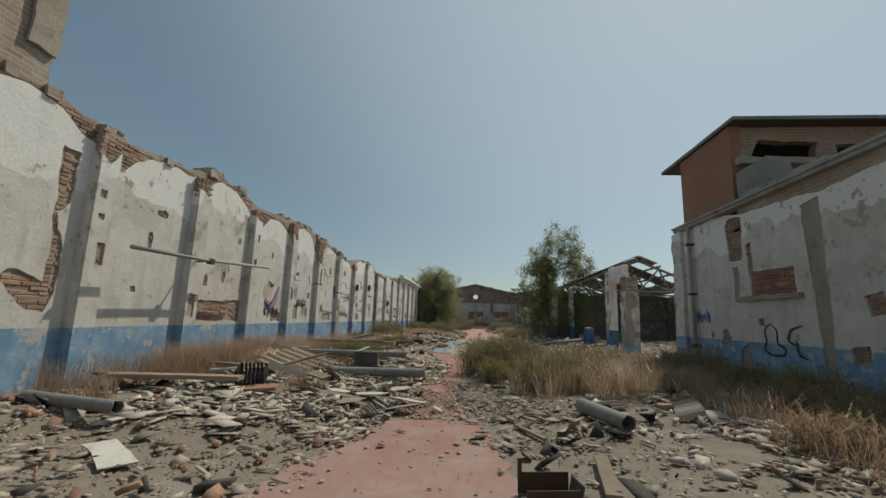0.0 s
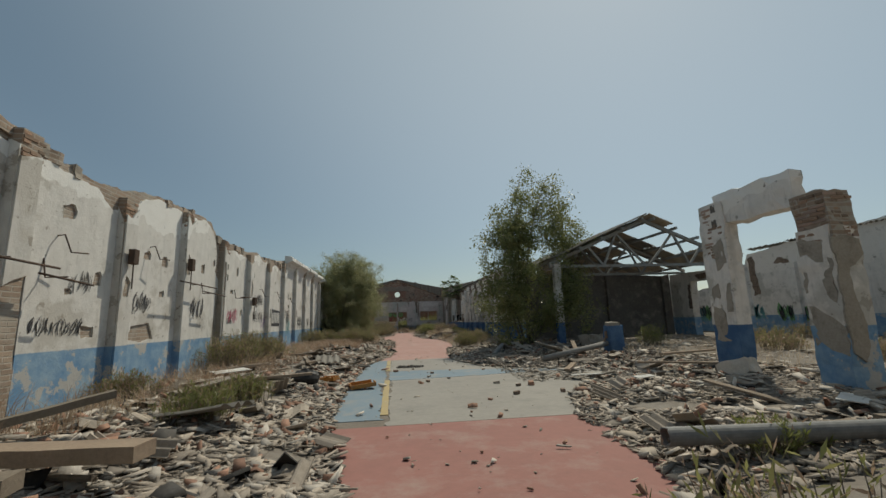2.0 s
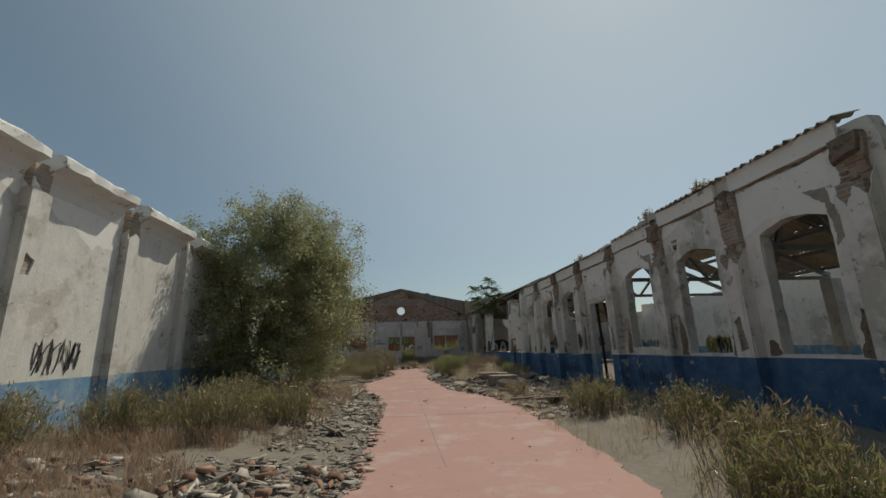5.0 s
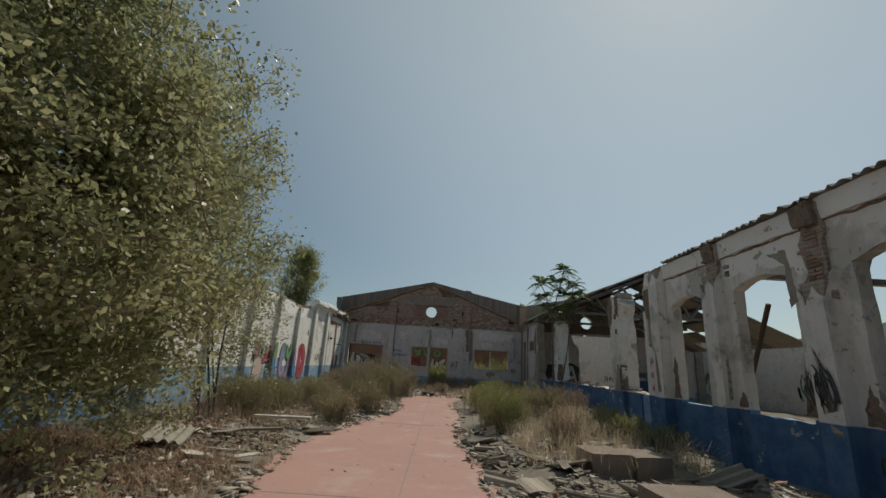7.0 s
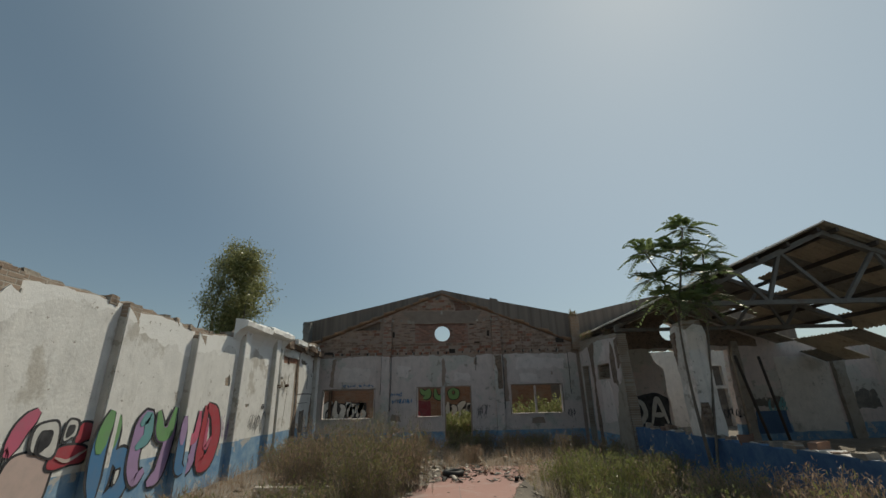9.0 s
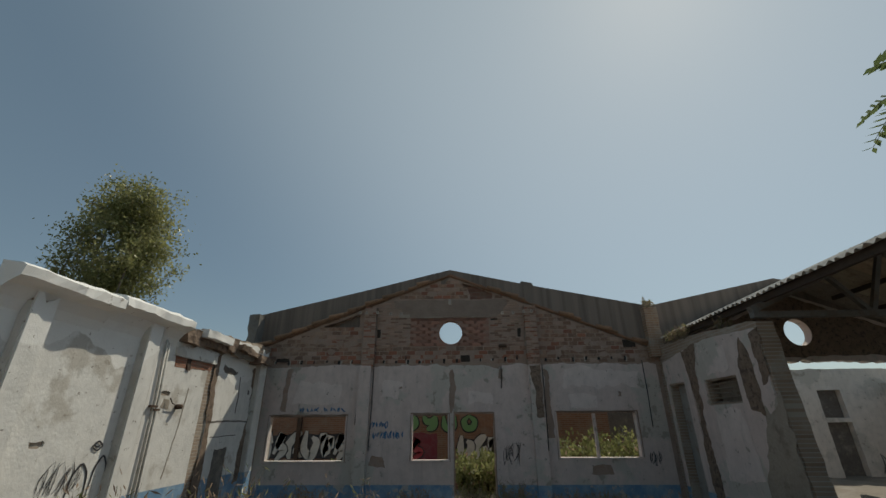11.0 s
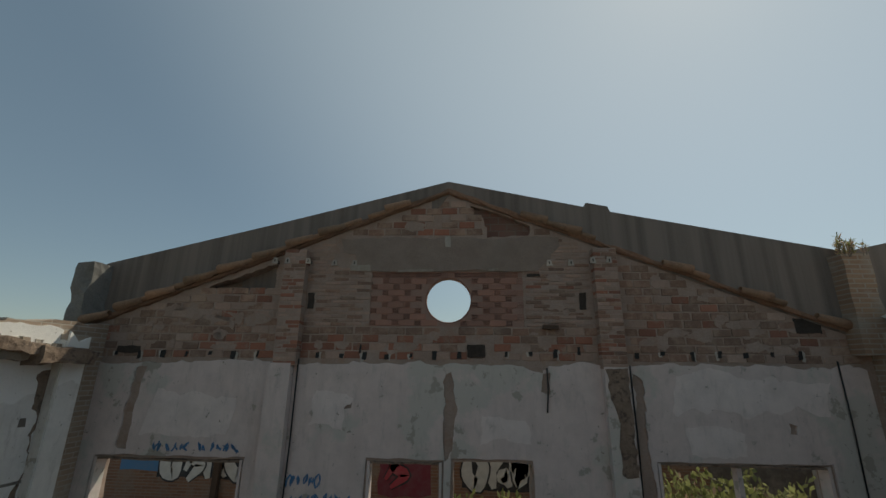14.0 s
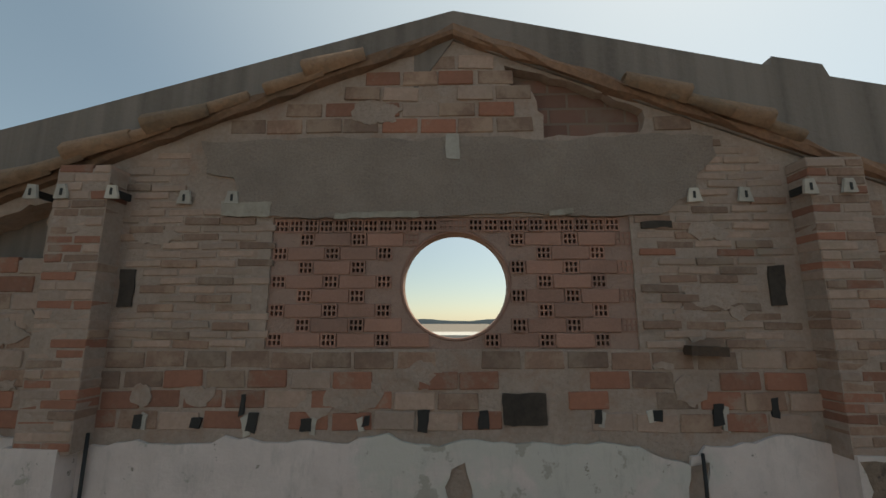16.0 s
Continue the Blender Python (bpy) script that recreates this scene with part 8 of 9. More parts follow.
def lay_bricks():
    rng = random.Random(8)
    sorts = {"large": [brick_mesh("brick", 0.265, 0.113, 0.035, m, seed=i) for i, m in enumerate((BRICK, BRICK, BRICK, BRICK_HOT, BRICK_PALE))],
             "thin": [brick_mesh("brick", 0.25, 0.048, 0.034, m, seed=i + 7) for i, m in enumerate((BRICK, BRICK_PALE, BRICK_PALE, BRICK, BRICK_HOT))],
             "half": [brick_mesh("brick", 0.125, 0.113, 0.035, m, seed=i + 17) for i, m in enumerate((BRICK, BRICK_HOT))]}
    laid = []
    for sort, length, height in (("large", 0.285, 0.13), ("thin", 0.268, 0.062)):
        v, row = 4.12, 0
        while v < 7.0:
            u = -6.1 + (row % 2) * length / 2
            while u < 6.2:
                if inside(u, v, length / 2) == sort and rng.random() > 0.06:
                    holes = [(-2.3, 5.0), (2.2, 5.0)]
                    if not any(abs(u - a) < 0.16 and abs(v - b) < 0.16 for a, b in holes) and not (-0.25 < u - 0.5 < 0.25 and 4.05 < v < 4.4):
                        laid.append((u, v, sort))
                u += length
            v += height
            row += 1
    laid.sort(key=lambda b: b[0] ** 2 + (b[1] - 5.0) ** 2)
    rest = []
    for i, (u, v, sort) in enumerate(laid):
        me = rng.choices(sorts[sort], ((2, 2, 1, 5, 3) if v > 6.1 or (v < 4.45 and -5.2 < u < 3) else (5, 4, 4, 2, 2)) if sort == "large" else (1, 6, 6, 2, 0) if abs(u) > 1.45 and v > 5.4 else (4, 5, 5, 3, 1))[0]
        m = END @ Matrix.Translation((u + rng.uniform(-0.010, 0.010), v + rng.uniform(-0.006, 0.006), -0.051 + rng.uniform(-0.006, 0.006))) @ Euler((0, 0, rng.uniform(-0.025, 0.025))).to_matrix().to_4x4()
        if i < 300:
            ob = part("brick", me, gable)
            ob.matrix_world = m
        else:
            rest.append((m, me))
    for mat in (BRICK, BRICK_HOT, BRICK_PALE):
        pieces = [([tuple(m @ p.co) for p in me.vertices], [tuple(q.vertices) for q in me.polygons]) for m, me in rest if me.materials[0] == mat]
        if pieces:
            island = {BRICK: BRICK_FAR, BRICK_HOT: BRICK_FAR_HOT, BRICK_PALE: BRICK_FAR_PALE}[mat]
            tagged(part("brick_courses", mesh_of("brick_courses", *joined(pieces), island), gable), kind="stuff")


BRICK_FAR = surface("brick_course", (0.315, 0.21, 0.163), (0.215, 0.145, 0.113), grain=30, blotch=1.6, island=0.26, stain=(0.37, 0.275, 0.215), stain_at=(0.46, 0.6))
BRICK_FAR_HOT = surface("red_brick_course", (0.36, 0.175, 0.125), (0.28, 0.14, 0.10), grain=30, blotch=1.6, island=0.28, stain=(0.34, 0.255, 0.205), stain_at=(0.54, 0.66))
BRICK_FAR_PALE = surface("pale_brick_course", (0.45, 0.34, 0.283), (0.34, 0.25, 0.205), grain=30, blotch=2, island=0.2, stain=(0.34, 0.27, 0.215))
lay_bricks()

# mortar and plaster left smeared over the courses
srng = random.Random(44)
for i in range(95):
    u = srng.uniform(-5.4, 5.4)
    v = srng.uniform(4.2, max(4.3, top_at(u) - 0.25))
    w, h = srng.uniform(0.06, 0.3), srng.uniform(0.04, 0.14)
    if inside(u, v, w) is None or abs(u + 2.65) < w + 0.25 or abs(u - 2.57) < w + 0.25 or (abs(u) < w + 1.36 and 4.54 - h < v < 5.54 + h) or (abs(u) < 2.0 + w and 5.5 - h < v < 6.1 + h) or (abs(u - 0.9) < 0.6 + w and v > 5.9) or (abs(u + 3.5) < 0.7 + w and v > 5.0):
        continue
    loop = [(u + w * math.cos(a) * srng.uniform(0.6, 1), v + h * math.sin(a) * srng.uniform(0.5, 1)) for a in np.linspace(0, 2 * math.pi, 11)[:-1]]
    part("mortar_smear", mesh_of("mortar_smear", *slab([ragged(loop, 0.02, 0.05, i)], END, 0.02, -0.0135 if i % 4 else -0.012), MORTAR), gable)

# brick pilasters of the gable, from the plaster up to the roof line
for u0, u1, top in ((-2.77, -2.39, 5.82), (2.37, 2.75, 5.86)):
    core = part("pilaster_core", boxes((u0 + 0.004, 3.95, -0.06, u1 - 0.004, top, 0.143), m=END), gable, mat=MORTAR)
    sizes = ((0.5, 0.5), (0.34, 0.66), (0.66, 0.34))
    caps = {k: [brick_mesh("brick", (u1 - u0) * k - 0.008, 0.056, 0.2, m, 0.008, u0 + q + k) for q, m in enumerate((BRICK_PALE, BRICK_PALE, BRICK, BRICK_HOT))] for k in (0.34, 0.5, 0.66)}
    v, i = 3.99, 0
    while v < top:
        left = u0
        for k in sizes[i % 3]:
            ob = part("brick", random.choice(caps[k]), core)
            ob.matrix_world = END @ Matrix.Translation((left + (u1 - u0) * k / 2 + random.uniform(-0.006, 0.006), v, -0.052 + random.uniform(-0.006, 0.005)))
            left += (u1 - u0) * k
        v += 0.063
        i += 1
# cast band over the lattice
plate("cast_band", [ragged([(-1.42, 5.505), (1.5, 5.505), (1.58, 5.6), (1.72, 5.66), (1.75, 5.82), (1.9, 5.95), (1.88, 6.09), (-1.88, 6.1), (-1.8, 5.86), (-1.6, 5.8), (-1.55, 5.62)], 0.07, 0.035, 4)], END, 0.06, CONCRETE_RAW, gable, -0.006, "gravelly cast concrete band")
for i, (u, v, w, h) in enumerate(((0.0, 6.02, 0.05, 0.09), (0.75, 5.52, 0.09, 0.02), (-0.55, 5.515, 0.3, 0.02), (-1.5, 5.56, 0.18, 0.05))):
    plate("band_patch", [ragged([(u - w, v - h), (u + w, v - h), (u + w, v + h), (u - w, v + h)], 0.04, 0.02, 4 + i)], END, 0.02, ROUGHCAST if i else SHARD_PALE, gable, 0.002)
# lattice panel: hollow bricks with their cells showing, cut by the round hole
LATTICE_ROWS, LH = 9, 0.1


def hollow_header(name):
    """A brick end with six square cells."""
    w, h, d = 0.104, 0.094, 0.09
    bars = [(-w / 2, y - 0.006, 0, w / 2, y + 0.006, d) for y in (-h / 2 + 0.006, 0.0, h / 2 - 0.006)]
    bars += [(x - 0.006, -h / 2, 0, x + 0.006, h / 2, d - 0.001) for x in (-w / 2 + 0.006, -0.0155, 0.0155, w / 2 - 0.006)]
    me = bpy.data.meshes.new(name)
    bm = boxes(*bars)
    box(bm, -w / 2, -h / 2, -0.002, w / 2, h / 2, 0.002)
    bm.to_mesh(me)
    bm.free()
    me.materials.append(BRICK_BLOCK)
    return me


def lattice():
    cells = []
    header = hollow_header("hollow_brick")
    whole = [brick_mesh("brick", 0.262, 0.094, 0.09, BRICK_BLOCK, 0.007, s) for s in range(4)]
    for row in range(LATTICE_ROWS):
        v = 4.64 + row * LH
        if v > 5.48:
            break
        u = -1.29 + (row % 2) * 0.187
        k = 0
        top_row = row == LATTICE_ROWS - 1
        while u < 1.2:
            head = top_row or k % 2 == 0
            w = 0.107 if head else 0.266
            c = u + w / 2
            if max(abs(c) - w / 2, 0) ** 2 + max(abs(v - HOLE[1]) - 0.03, 0) ** 2 > HOLE[2] ** 2 and c + w / 2 < 1.27:
                ob = part("hollow_brick" if head else "brick", header if head else whole[(row + k) % 4], gable)
                if head:
                    cells.append([(c - 0.049, v - 0.043), (c + 0.049, v - 0.043), (c + 0.049, v + 0.043), (c - 0.049, v + 0.043)])
                ob.matrix_world = END @ Matrix.Translation((c, v, -0.125 + 0.004 * ((row * 3 + k) % 3)))
            u += w
            k += 1
    cells = [q for q in cells if -1.29 < q[0][0] and q[1][0] < 1.23 and 4.585 < q[0][1] and q[2][1] < 5.495]
    cells = [q for q in cells if min(math.hypot(x - HOLE[0], y - HOLE[1]) for x, y in q) > HOLE[2] + 0.012]
    part("lattice_mortar", mesh_of("lattice_mortar", *slab([panel, rim[::-1], *[q[::-1] for q in cells]], END, 0.09, -0.042), LATTICE_MORTAR), gable)
    part("lattice_back", mesh_of("lattice_back", *slab([panel, rim[::-1]], END, 0.08, -0.135), LATTICE_MORTAR), gable)


lattice()
# the hole's rim: a thin ring of chipped mortar
v, f = tube([END @ Vector((HOLE[0] + (HOLE[2] + 0.006) * math.cos(a), HOLE[1] + (HOLE[2] + 0.006) * math.sin(a), -0.045)) for a in np.linspace(0, 2 * math.pi, 41)], 0.012, 6, cap=False)
part("hole_rim", mesh_of("hole_rim", v, f, BRICK_BLOCK), gable)

# small pockets of pulled-out joists: flat black plates for their shade, plaster smears
POCKETS = [(-5.5, 4.12), (-5.1, 4.1), (-4.7, 4.12), (-4.3, 4.1), (-3.9, 4.13), (-3.5, 4.1), (-3.1, 4.12), (-2.1, 4.12), (-1.71, 4.1), (-1.41, 4.22), (-1.34, 4.11), (-0.98, 4.1), (-0.58, 4.12), (-0.2, 4.13), (0.19, 4.13), (0.93, 4.15), (1.32, 4.16), (1.7, 4.17), (2.06, 4.21), (2.95, 4.15), (3.35, 4.18), (3.8, 4.16), (4.2, 4.18), (4.6, 4.17), (5.0, 4.2), (5.4, 4.18)]
for i, (u, v) in enumerate(POCKETS):
    w, h = 0.024 + 0.009 * (i % 3), 0.034 + 0.012 * ((i * 7) % 4)
    lean = 0.012 * math.sin(i * 2.3)
    quad = [(u - w, v - h), (u + w * 0.8, v - h + lean), (u + w, v + h), (u - w * 0.7 + lean, v + h * 0.9)]
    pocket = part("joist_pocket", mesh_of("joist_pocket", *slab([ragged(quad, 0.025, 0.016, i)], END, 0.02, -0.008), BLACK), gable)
    if i % 5 < 3:
        e = 1 if i % 2 else -1
        smear = ragged([(u + e * (w + 0.02), v - h * 1.5), (u + e * w * 0.4, v - h * 1.3), (u + e * w * 0.8, v + h), (u + e * (w + 0.035), v + h * 0.6)][::e], 0.025, 0.02, i * 1.9)
        part("plaster_smear", mesh_of("plaster_smear", *slab([smear], END, 0.02, -0.0105), SHARD_PALE), pocket)
for i, u in enumerate((-2.92, -2.7, -2.35, -1.95, -1.6, 1.69, 2.05, 2.36, 2.62)):
    lug = part("plaster_lug", mesh_of("plaster_lug", *slab([ragged([(u - 0.05, 5.6), (u + 0.05, 5.6), (u + 0.03, 5.7), (u - 0.03, 5.7)], 0.03, 0.012, i)], END, 0.02, 0.008 if abs(u) < 2.3 else 0.17), SHARD_PALE), gable)
    # a black bar painted in for the shade of the slot
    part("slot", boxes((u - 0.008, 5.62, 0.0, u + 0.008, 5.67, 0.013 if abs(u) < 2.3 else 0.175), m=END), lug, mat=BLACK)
# larger holes: flat dark plates whose colour stands for the shade inside
for u, v, w, h in ((0.46, 4.2, 0.28, 0.2), (-2.3, 5.0, 0.1, 0.26), (2.2, 5.0, 0.1, 0.26), (-5.3, 4.18, 0.4, 0.12), (5.6, 4.62, 0.4, 0.22), (1.42, 5.43, 0.22, 0.05)):
    part("wall_pocket", mesh_of("wall_pocket", *slab([ragged([(u - w / 2, v - h / 2), (u + w / 2, v - h / 2), (u + w / 2, v + h / 2), (u - w / 2, v + h / 2)], 0.05, 0.02, u)], END, 0.03, -0.010), POCKET_SHADE), gable)
part("stub_bar", boxes((1.36, 4.60, -0.05, 1.6, 4.66, 0.08), m=END @ pose(0, 0, 0, 0, 0, -2)), gable, mat=RUST)
# clay verge: a thick brown bed under stepped half-round tiles
def half_round(length, r0, r1):
    """A tapered half-round tile along u, open below, its wide end first."""
    k, ring = 9, []
    for j in range(4):
        t = j / 3
        r = r0 + (r1 - r0) * t
        for shell in (r, r - 0.016):
            ring.append([((t - 0.5) * length + 0.012 * noise.noise((q * 0.7, j, length)), math.sin(math.pi * (1.8 * q / (k - 1) - 0.4)) * shell * 0.9, math.cos(math.pi * (1.8 * q / (k - 1) - 0.4)) * shell) for q in range(k)])
    verts = [p for rg in ring for p in rg]
    at = lambda j, shell, q: (j * 2 + shell) * k + q
    faces = []
    for q in range(k - 1):
        for j in range(3):
            faces += [(at(j, 0, q), at(j, 0, q + 1), at(j + 1, 0, q + 1), at(j + 1, 0, q)), (at(j, 1, q + 1), at(j, 1, q), at(j + 1, 1, q), at(j + 1, 1, q + 1))]
        faces += [(at(0, 1, q), at(0, 1, q + 1), at(0, 0, q + 1), at(0, 0, q)), (at(3, 0, q), at(3, 0, q + 1), at(3, 1, q + 1), at(3, 1, q))]
    return verts, faces


VERGE = math.atan2(2.38, 6.15)
vrng = random.Random(31)
for s in (-1, 1):
    n = 42
    v, f = [], []
    for i in range(n + 1):
        t = i / n
        for q, (up, out) in enumerate(((-0.05, -0.04), (-0.045, 0.035), (-0.01, 0.055), (0.03, 0.05), (0.04, -0.04))):
            w = noise.noise_vector((t * 34, q * 1.7, s * 5.0)) * 0.04
            v.append(tuple(END @ Vector((s * 6.15 * (1 - t), 4.575 + 2.38 * t + up + w.y, out + w.z * 0.7))))
    f = [(i * 5 + q, i * 5 + (q + 1) % 5, i * 5 + 5 + (q + 1) % 5, i * 5 + 5 + q) for i in range(n) for q in range(5)] + [tuple(range(5)), tuple(range(n * 5, n * 5 + 5))]
    verge = part("verge_bed", mesh_of("verge_bed", v, f, TERRACOTTA), gable)
    big, flat = half_round(0.46, 0.095, 0.06), half_round(0.44, 0.06, 0.045)
    for i in range(11):
        if s > 0 and i in (0, 1, 4, 5, 7, 9):
            continue
        for (vv, ff), d, up, tip in ((flat, 0.62, 0.035, 0.02), (big, 0.36, 0.05, 0.09)):
            if vrng.random() < 0.12:
                continue
            t = 1 - (i * 0.575 + d + vrng.uniform(-0.04, 0.04)) / 6.3
            ob = part("tile", mesh_of("tile", vv, ff, TILE_OCHRE, True), verge)
            turn = Euler((0, 0, VERGE - tip + vrng.uniform(-0.03, 0.03))) if s < 0 else Euler((0, math.pi, tip - VERGE + vrng.uniform(-0.03, 0.03)))
            ob.matrix_world = END @ Matrix.Translation((s * 6.15 * (1 - t), 4.575 + 2.38 * t + up + vrng.uniform(-0.01, 0.015), 0.065 + vrng.uniform(-0.02, 0.02))) @ turn.to_matrix().to_4x4()

# window frames in the gable
for name, o, mull in (("window_1", WIN1, None), ("window_2", WIN2, None), ("window_3", WIN3, 4.22)):
    w = tagged(new(name), "empty worn window opening in the gable", "window", kind="structure")
    u0, u1, v0, v1 = o[0][0], o[1][0], o[0][1], o[2][1]
    part("window_sill", boxes((u0 - 0.02, v0 - 0.03, -0.3, u1 + 0.02, v0 + 0.02, 0.03), m=END), w, mat=PLASTER_DIM)
    part("window_frame", boxes((u0 - 0.01, v0 + 0.02, -0.2, u0 + 0.03, v1, 0.0), (u1 - 0.03, v0 + 0.02, -0.2, u1 + 0.01, v1, 0.0), m=END), w, mat=PLASTER_DIM)
    part("window_head", rough_block(u0 + 0.03, v1 - 0.03, -0.2, u1 - 0.03, v1, -0.01, 0.15, 0.02, u0), w, mat=SCAR_BROWN).data.transform(END)
    if mull:
        part("mullion", boxes((mull - 0.035, v0 + 0.02, -0.18, mull + 0.035, v1 - 0.05, -0.05), m=END), w, mat=PLASTER_DIM)

# ---- painted marks ----
def paint(name, rgb, rough=0.7):
    m, nt, bsdf = material(name)
    co = place_of(nt)
    col = mixed(nt, spot(nt, noise_at(nt, 5, 5, 0.6, co), 0.4, 0.7), rgb, tuple(v * 0.75 + 0.05 for v in rgb))
    nt.links.new(col, bsdf.inputs["Base Color"])
    bsdf.inputs["Roughness"].default_value = rough
    return m


INK = {"black": paint("black_spray", (0.025, 0.025, 0.03)), "red": paint("red_spray", (0.42, 0.05, 0.07)), "green": paint("green_spray", (0.16, 0.34, 0.14)), "blue": paint("blue_spray", (0.07, 0.2, 0.38)), "lilac": paint("lilac_spray", (0.36, 0.24, 0.42)),
       "pink": paint("pink_spray", (0.55, 0.12, 0.2)), "white": paint("white_spray", (0.62, 0.61, 0.58)), "skin": paint("pale_spray", (0.55, 0.42, 0.38)), "teal": paint("teal_spray", (0.14, 0.34, 0.36)), "wine": paint("wine_spray", (0.2, 0.03, 0.05)), "yellow": paint("yellow_spray", (0.45, 0.33, 0.06))}


def ribbon(pts, width):
    """A flat stroke along (u, v) points."""
    out_l, out_r = [], []
    n = len(pts)
    for i in range(n):
        a, b = Vector(pts[max(0, i - 1)]), Vector(pts[min(n - 1, i + 1)])
        d = (b - a).normalized() if (b - a).length > 1e-6 else Vector((1, 0))
        q = Vector((-d.y, d.x)) * width * 0.5 * (0.75 + 0.5 * abs(math.sin(i * 1.7)))
        out_l.append(tuple(Vector(pts[i]) + q))
        out_r.append(tuple(Vector(pts[i]) - q))
    return out_l, out_r


def strokes(label, m, u, v, w, h, n, ink, width, seed, front=0.005, slant=0.15):
    """A sprayed tag: a row of quick angular and hooked strokes that spell nothing."""
    rng = random.Random(seed)
    verts, faces = [], []
    for k in range(n * 2):
        cx = u + w * (k + 0.5) / (n * 2) + rng.uniform(-0.02, 0.02)
        r = w / n * rng.uniform(0.3, 0.6)
        count = rng.choice((3, 3, 4, 5))
        knots = []
        for i in range(count):
            side = (1 if i % 2 else -1) * rng.uniform(0.3, 1.0)
            knots.append((cx + r * rng.uniform(-0.6, 0.6) + slant * h * side * 0.5, v + h / 2 + side * h * 0.5))
        pts = []
        for a, b in zip(knots, knots[1:]):
            bow = rng.uniform(-0.25, 0.25)
            for f in np.linspace(0, 1, 5)[:-1]:
                q = math.sin(math.pi * f) * bow
                pts.append((a[0] + (b[0] - a[0]) * f + (b[1] - a[1]) * q, a[1] + (b[1] - a[1]) * f - (b[0] - a[0]) * q))
        pts.append(knots[-1])
        left, right = ribbon(pts, width * rng.uniform(0.6, 1.0))
        o = len(verts)
        for a, b in zip(left, right):
            verts += [tuple(m @ Vector((*a, front + 0.0004 * k))), tuple(m @ Vector((*b, front + 0.0004 * k)))]
        faces += [(o + 2 * i, o + 2 * i + 1, o + 2 * i + 3, o + 2 * i + 2) for i in range(len(pts) - 1)]
    tagged(part("graffiti_tag", mesh_of("graffiti_tag", verts, faces, INK[ink])), label, "graffiti", kind="structure")


def blob(m, cx, cy, rx, ry, seed, fill, edge, parent, hole=False, front=0.004):
    """One fat painted form with a dark outline."""
    def ring(k, grow):
        out = []
        for i in range(28):
            a = 2 * math.pi * i / 28
            e = 0.72
            c, s = math.cos(a), math.sin(a)
            f = 1 + 0.16 * math.sin(2 * a + seed) + 0.10 * math.sin(3 * a + seed * 2)
            out.append((cx + (rx * k + grow) * f * math.copysign(abs(c) ** e, c), cy + (ry * k + grow) * f * math.copysign(abs(s) ** e, s)))
        return out
    loops = [ring(1, 0.035)]
    plate("outline", loops, m, 0.002, edge, parent, front)
    inner = [ring(1, -0.005)]
    if hole:
        inner.append(ring(0.35, 0.0)[::-1])
    plate("fill", inner, m, 0.002, fill, parent, front + 0.003)


piece = tagged(new("graffiti_piece"), "large colourful sprayed graffiti of bulging forms on whitewash", "graffiti", kind="structure")
LW = SIDE_L @ Matrix.Translation((0, 0, 0.002))
def fat(lines, cx, cy, w, h, fill, edge, front, width=0.2, rim=0.05, m=None):
    """Swelling painted strokes with a dark outline, from lines in a unit box."""
    for name, mat, grow, lift in (("outline", edge, rim, 0.0), ("fill", fill, 0.0, 0.004)):
        verts, faces = [], []
        for n_line, ln in enumerate(lines):
            pts = []
            for a, b in zip(ln, ln[1:]):
                pts += [(cx + w * (a[0] + (b[0] - a[0]) * f), cy + h * (a[1] + (b[1] - a[1]) * f)) for f in np.linspace(0, 1, 6)[:-1]]
            pts.append((cx + w * ln[-1][0], cy + h * ln[-1][1]))
            for _ in range(2):
                pts = [pts[0]] + [tuple((np.array(pts[i - 1]) + 2 * np.array(pts[i]) + np.array(pts[i + 1])) / 4) for i in range(1, len(pts) - 1)] + [pts[-1]]
            o, up = len(verts), front + lift + 0.0005 * n_line
            for i, p in enumerate(pts):
                a, b = Vector(pts[max(0, i - 1)]), Vector(pts[min(len(pts) - 1, i + 1)])
                d = (b - a).normalized()
                t = i / (len(pts) - 1)
                half = width * (0.5 + 0.22 * math.sin(math.pi * t)) + grow
                half *= min(1.0, 0.55 + 2.5 * min(t, 1 - t))
                q = Vector((-d.y, d.x)) * half
                for e in (1, -1):
                    verts.append(tuple((m or LW) @ Vector((p[0] + e * q.x, p[1] + e * q.y, up))))
            faces += [(o + 2 * i, o + 2 * i + 1, o + 2 * i + 3, o + 2 * i + 2) for i in range(len(pts) - 1)]
        part(name, mesh_of(name, verts, faces, mat), piece)


ON_PIL = SIDE_L @ Matrix.Translation((0, 0, 0.158))


def two_tone(lines, cx, cy, w, h, low, top, front, width, cut=0.5, m=None):
    """A swelling stroke whose upper part is sprayed in a second colour."""
    fat(lines, cx, cy, w, h, INK[low], INK["black"], front, width, 0.055, m=m)
    upper = [[p for p in ln if p[1] >= cut] for ln in lines]
    fat([ln for ln in upper if len(ln) > 1], cx, cy, w, h, INK[top], INK[top], front + 0.006, width * 0.86, 0.0, m=m)


blob(LW, 56.42, 0.95, 0.36, 0.66, 0.4, INK["skin"], INK["black"], piece)
fat([[(0.0, 0.0), (0.25, 0.6), (0.75, 1.0)]], 56.1, 1.5, 0.4, 0.58, INK["pink"], INK["black"], 0.003, 0.16, 0.03)
blob(LW, 57.3, 1.72, 0.14, 0.17, 1.0, INK["red"], INK["black"], piece, front=0.006)
blob(LW, 57.08, 1.40, 0.30, 0.17, 1.2, INK["red"], INK["black"], piece, front=0.011)
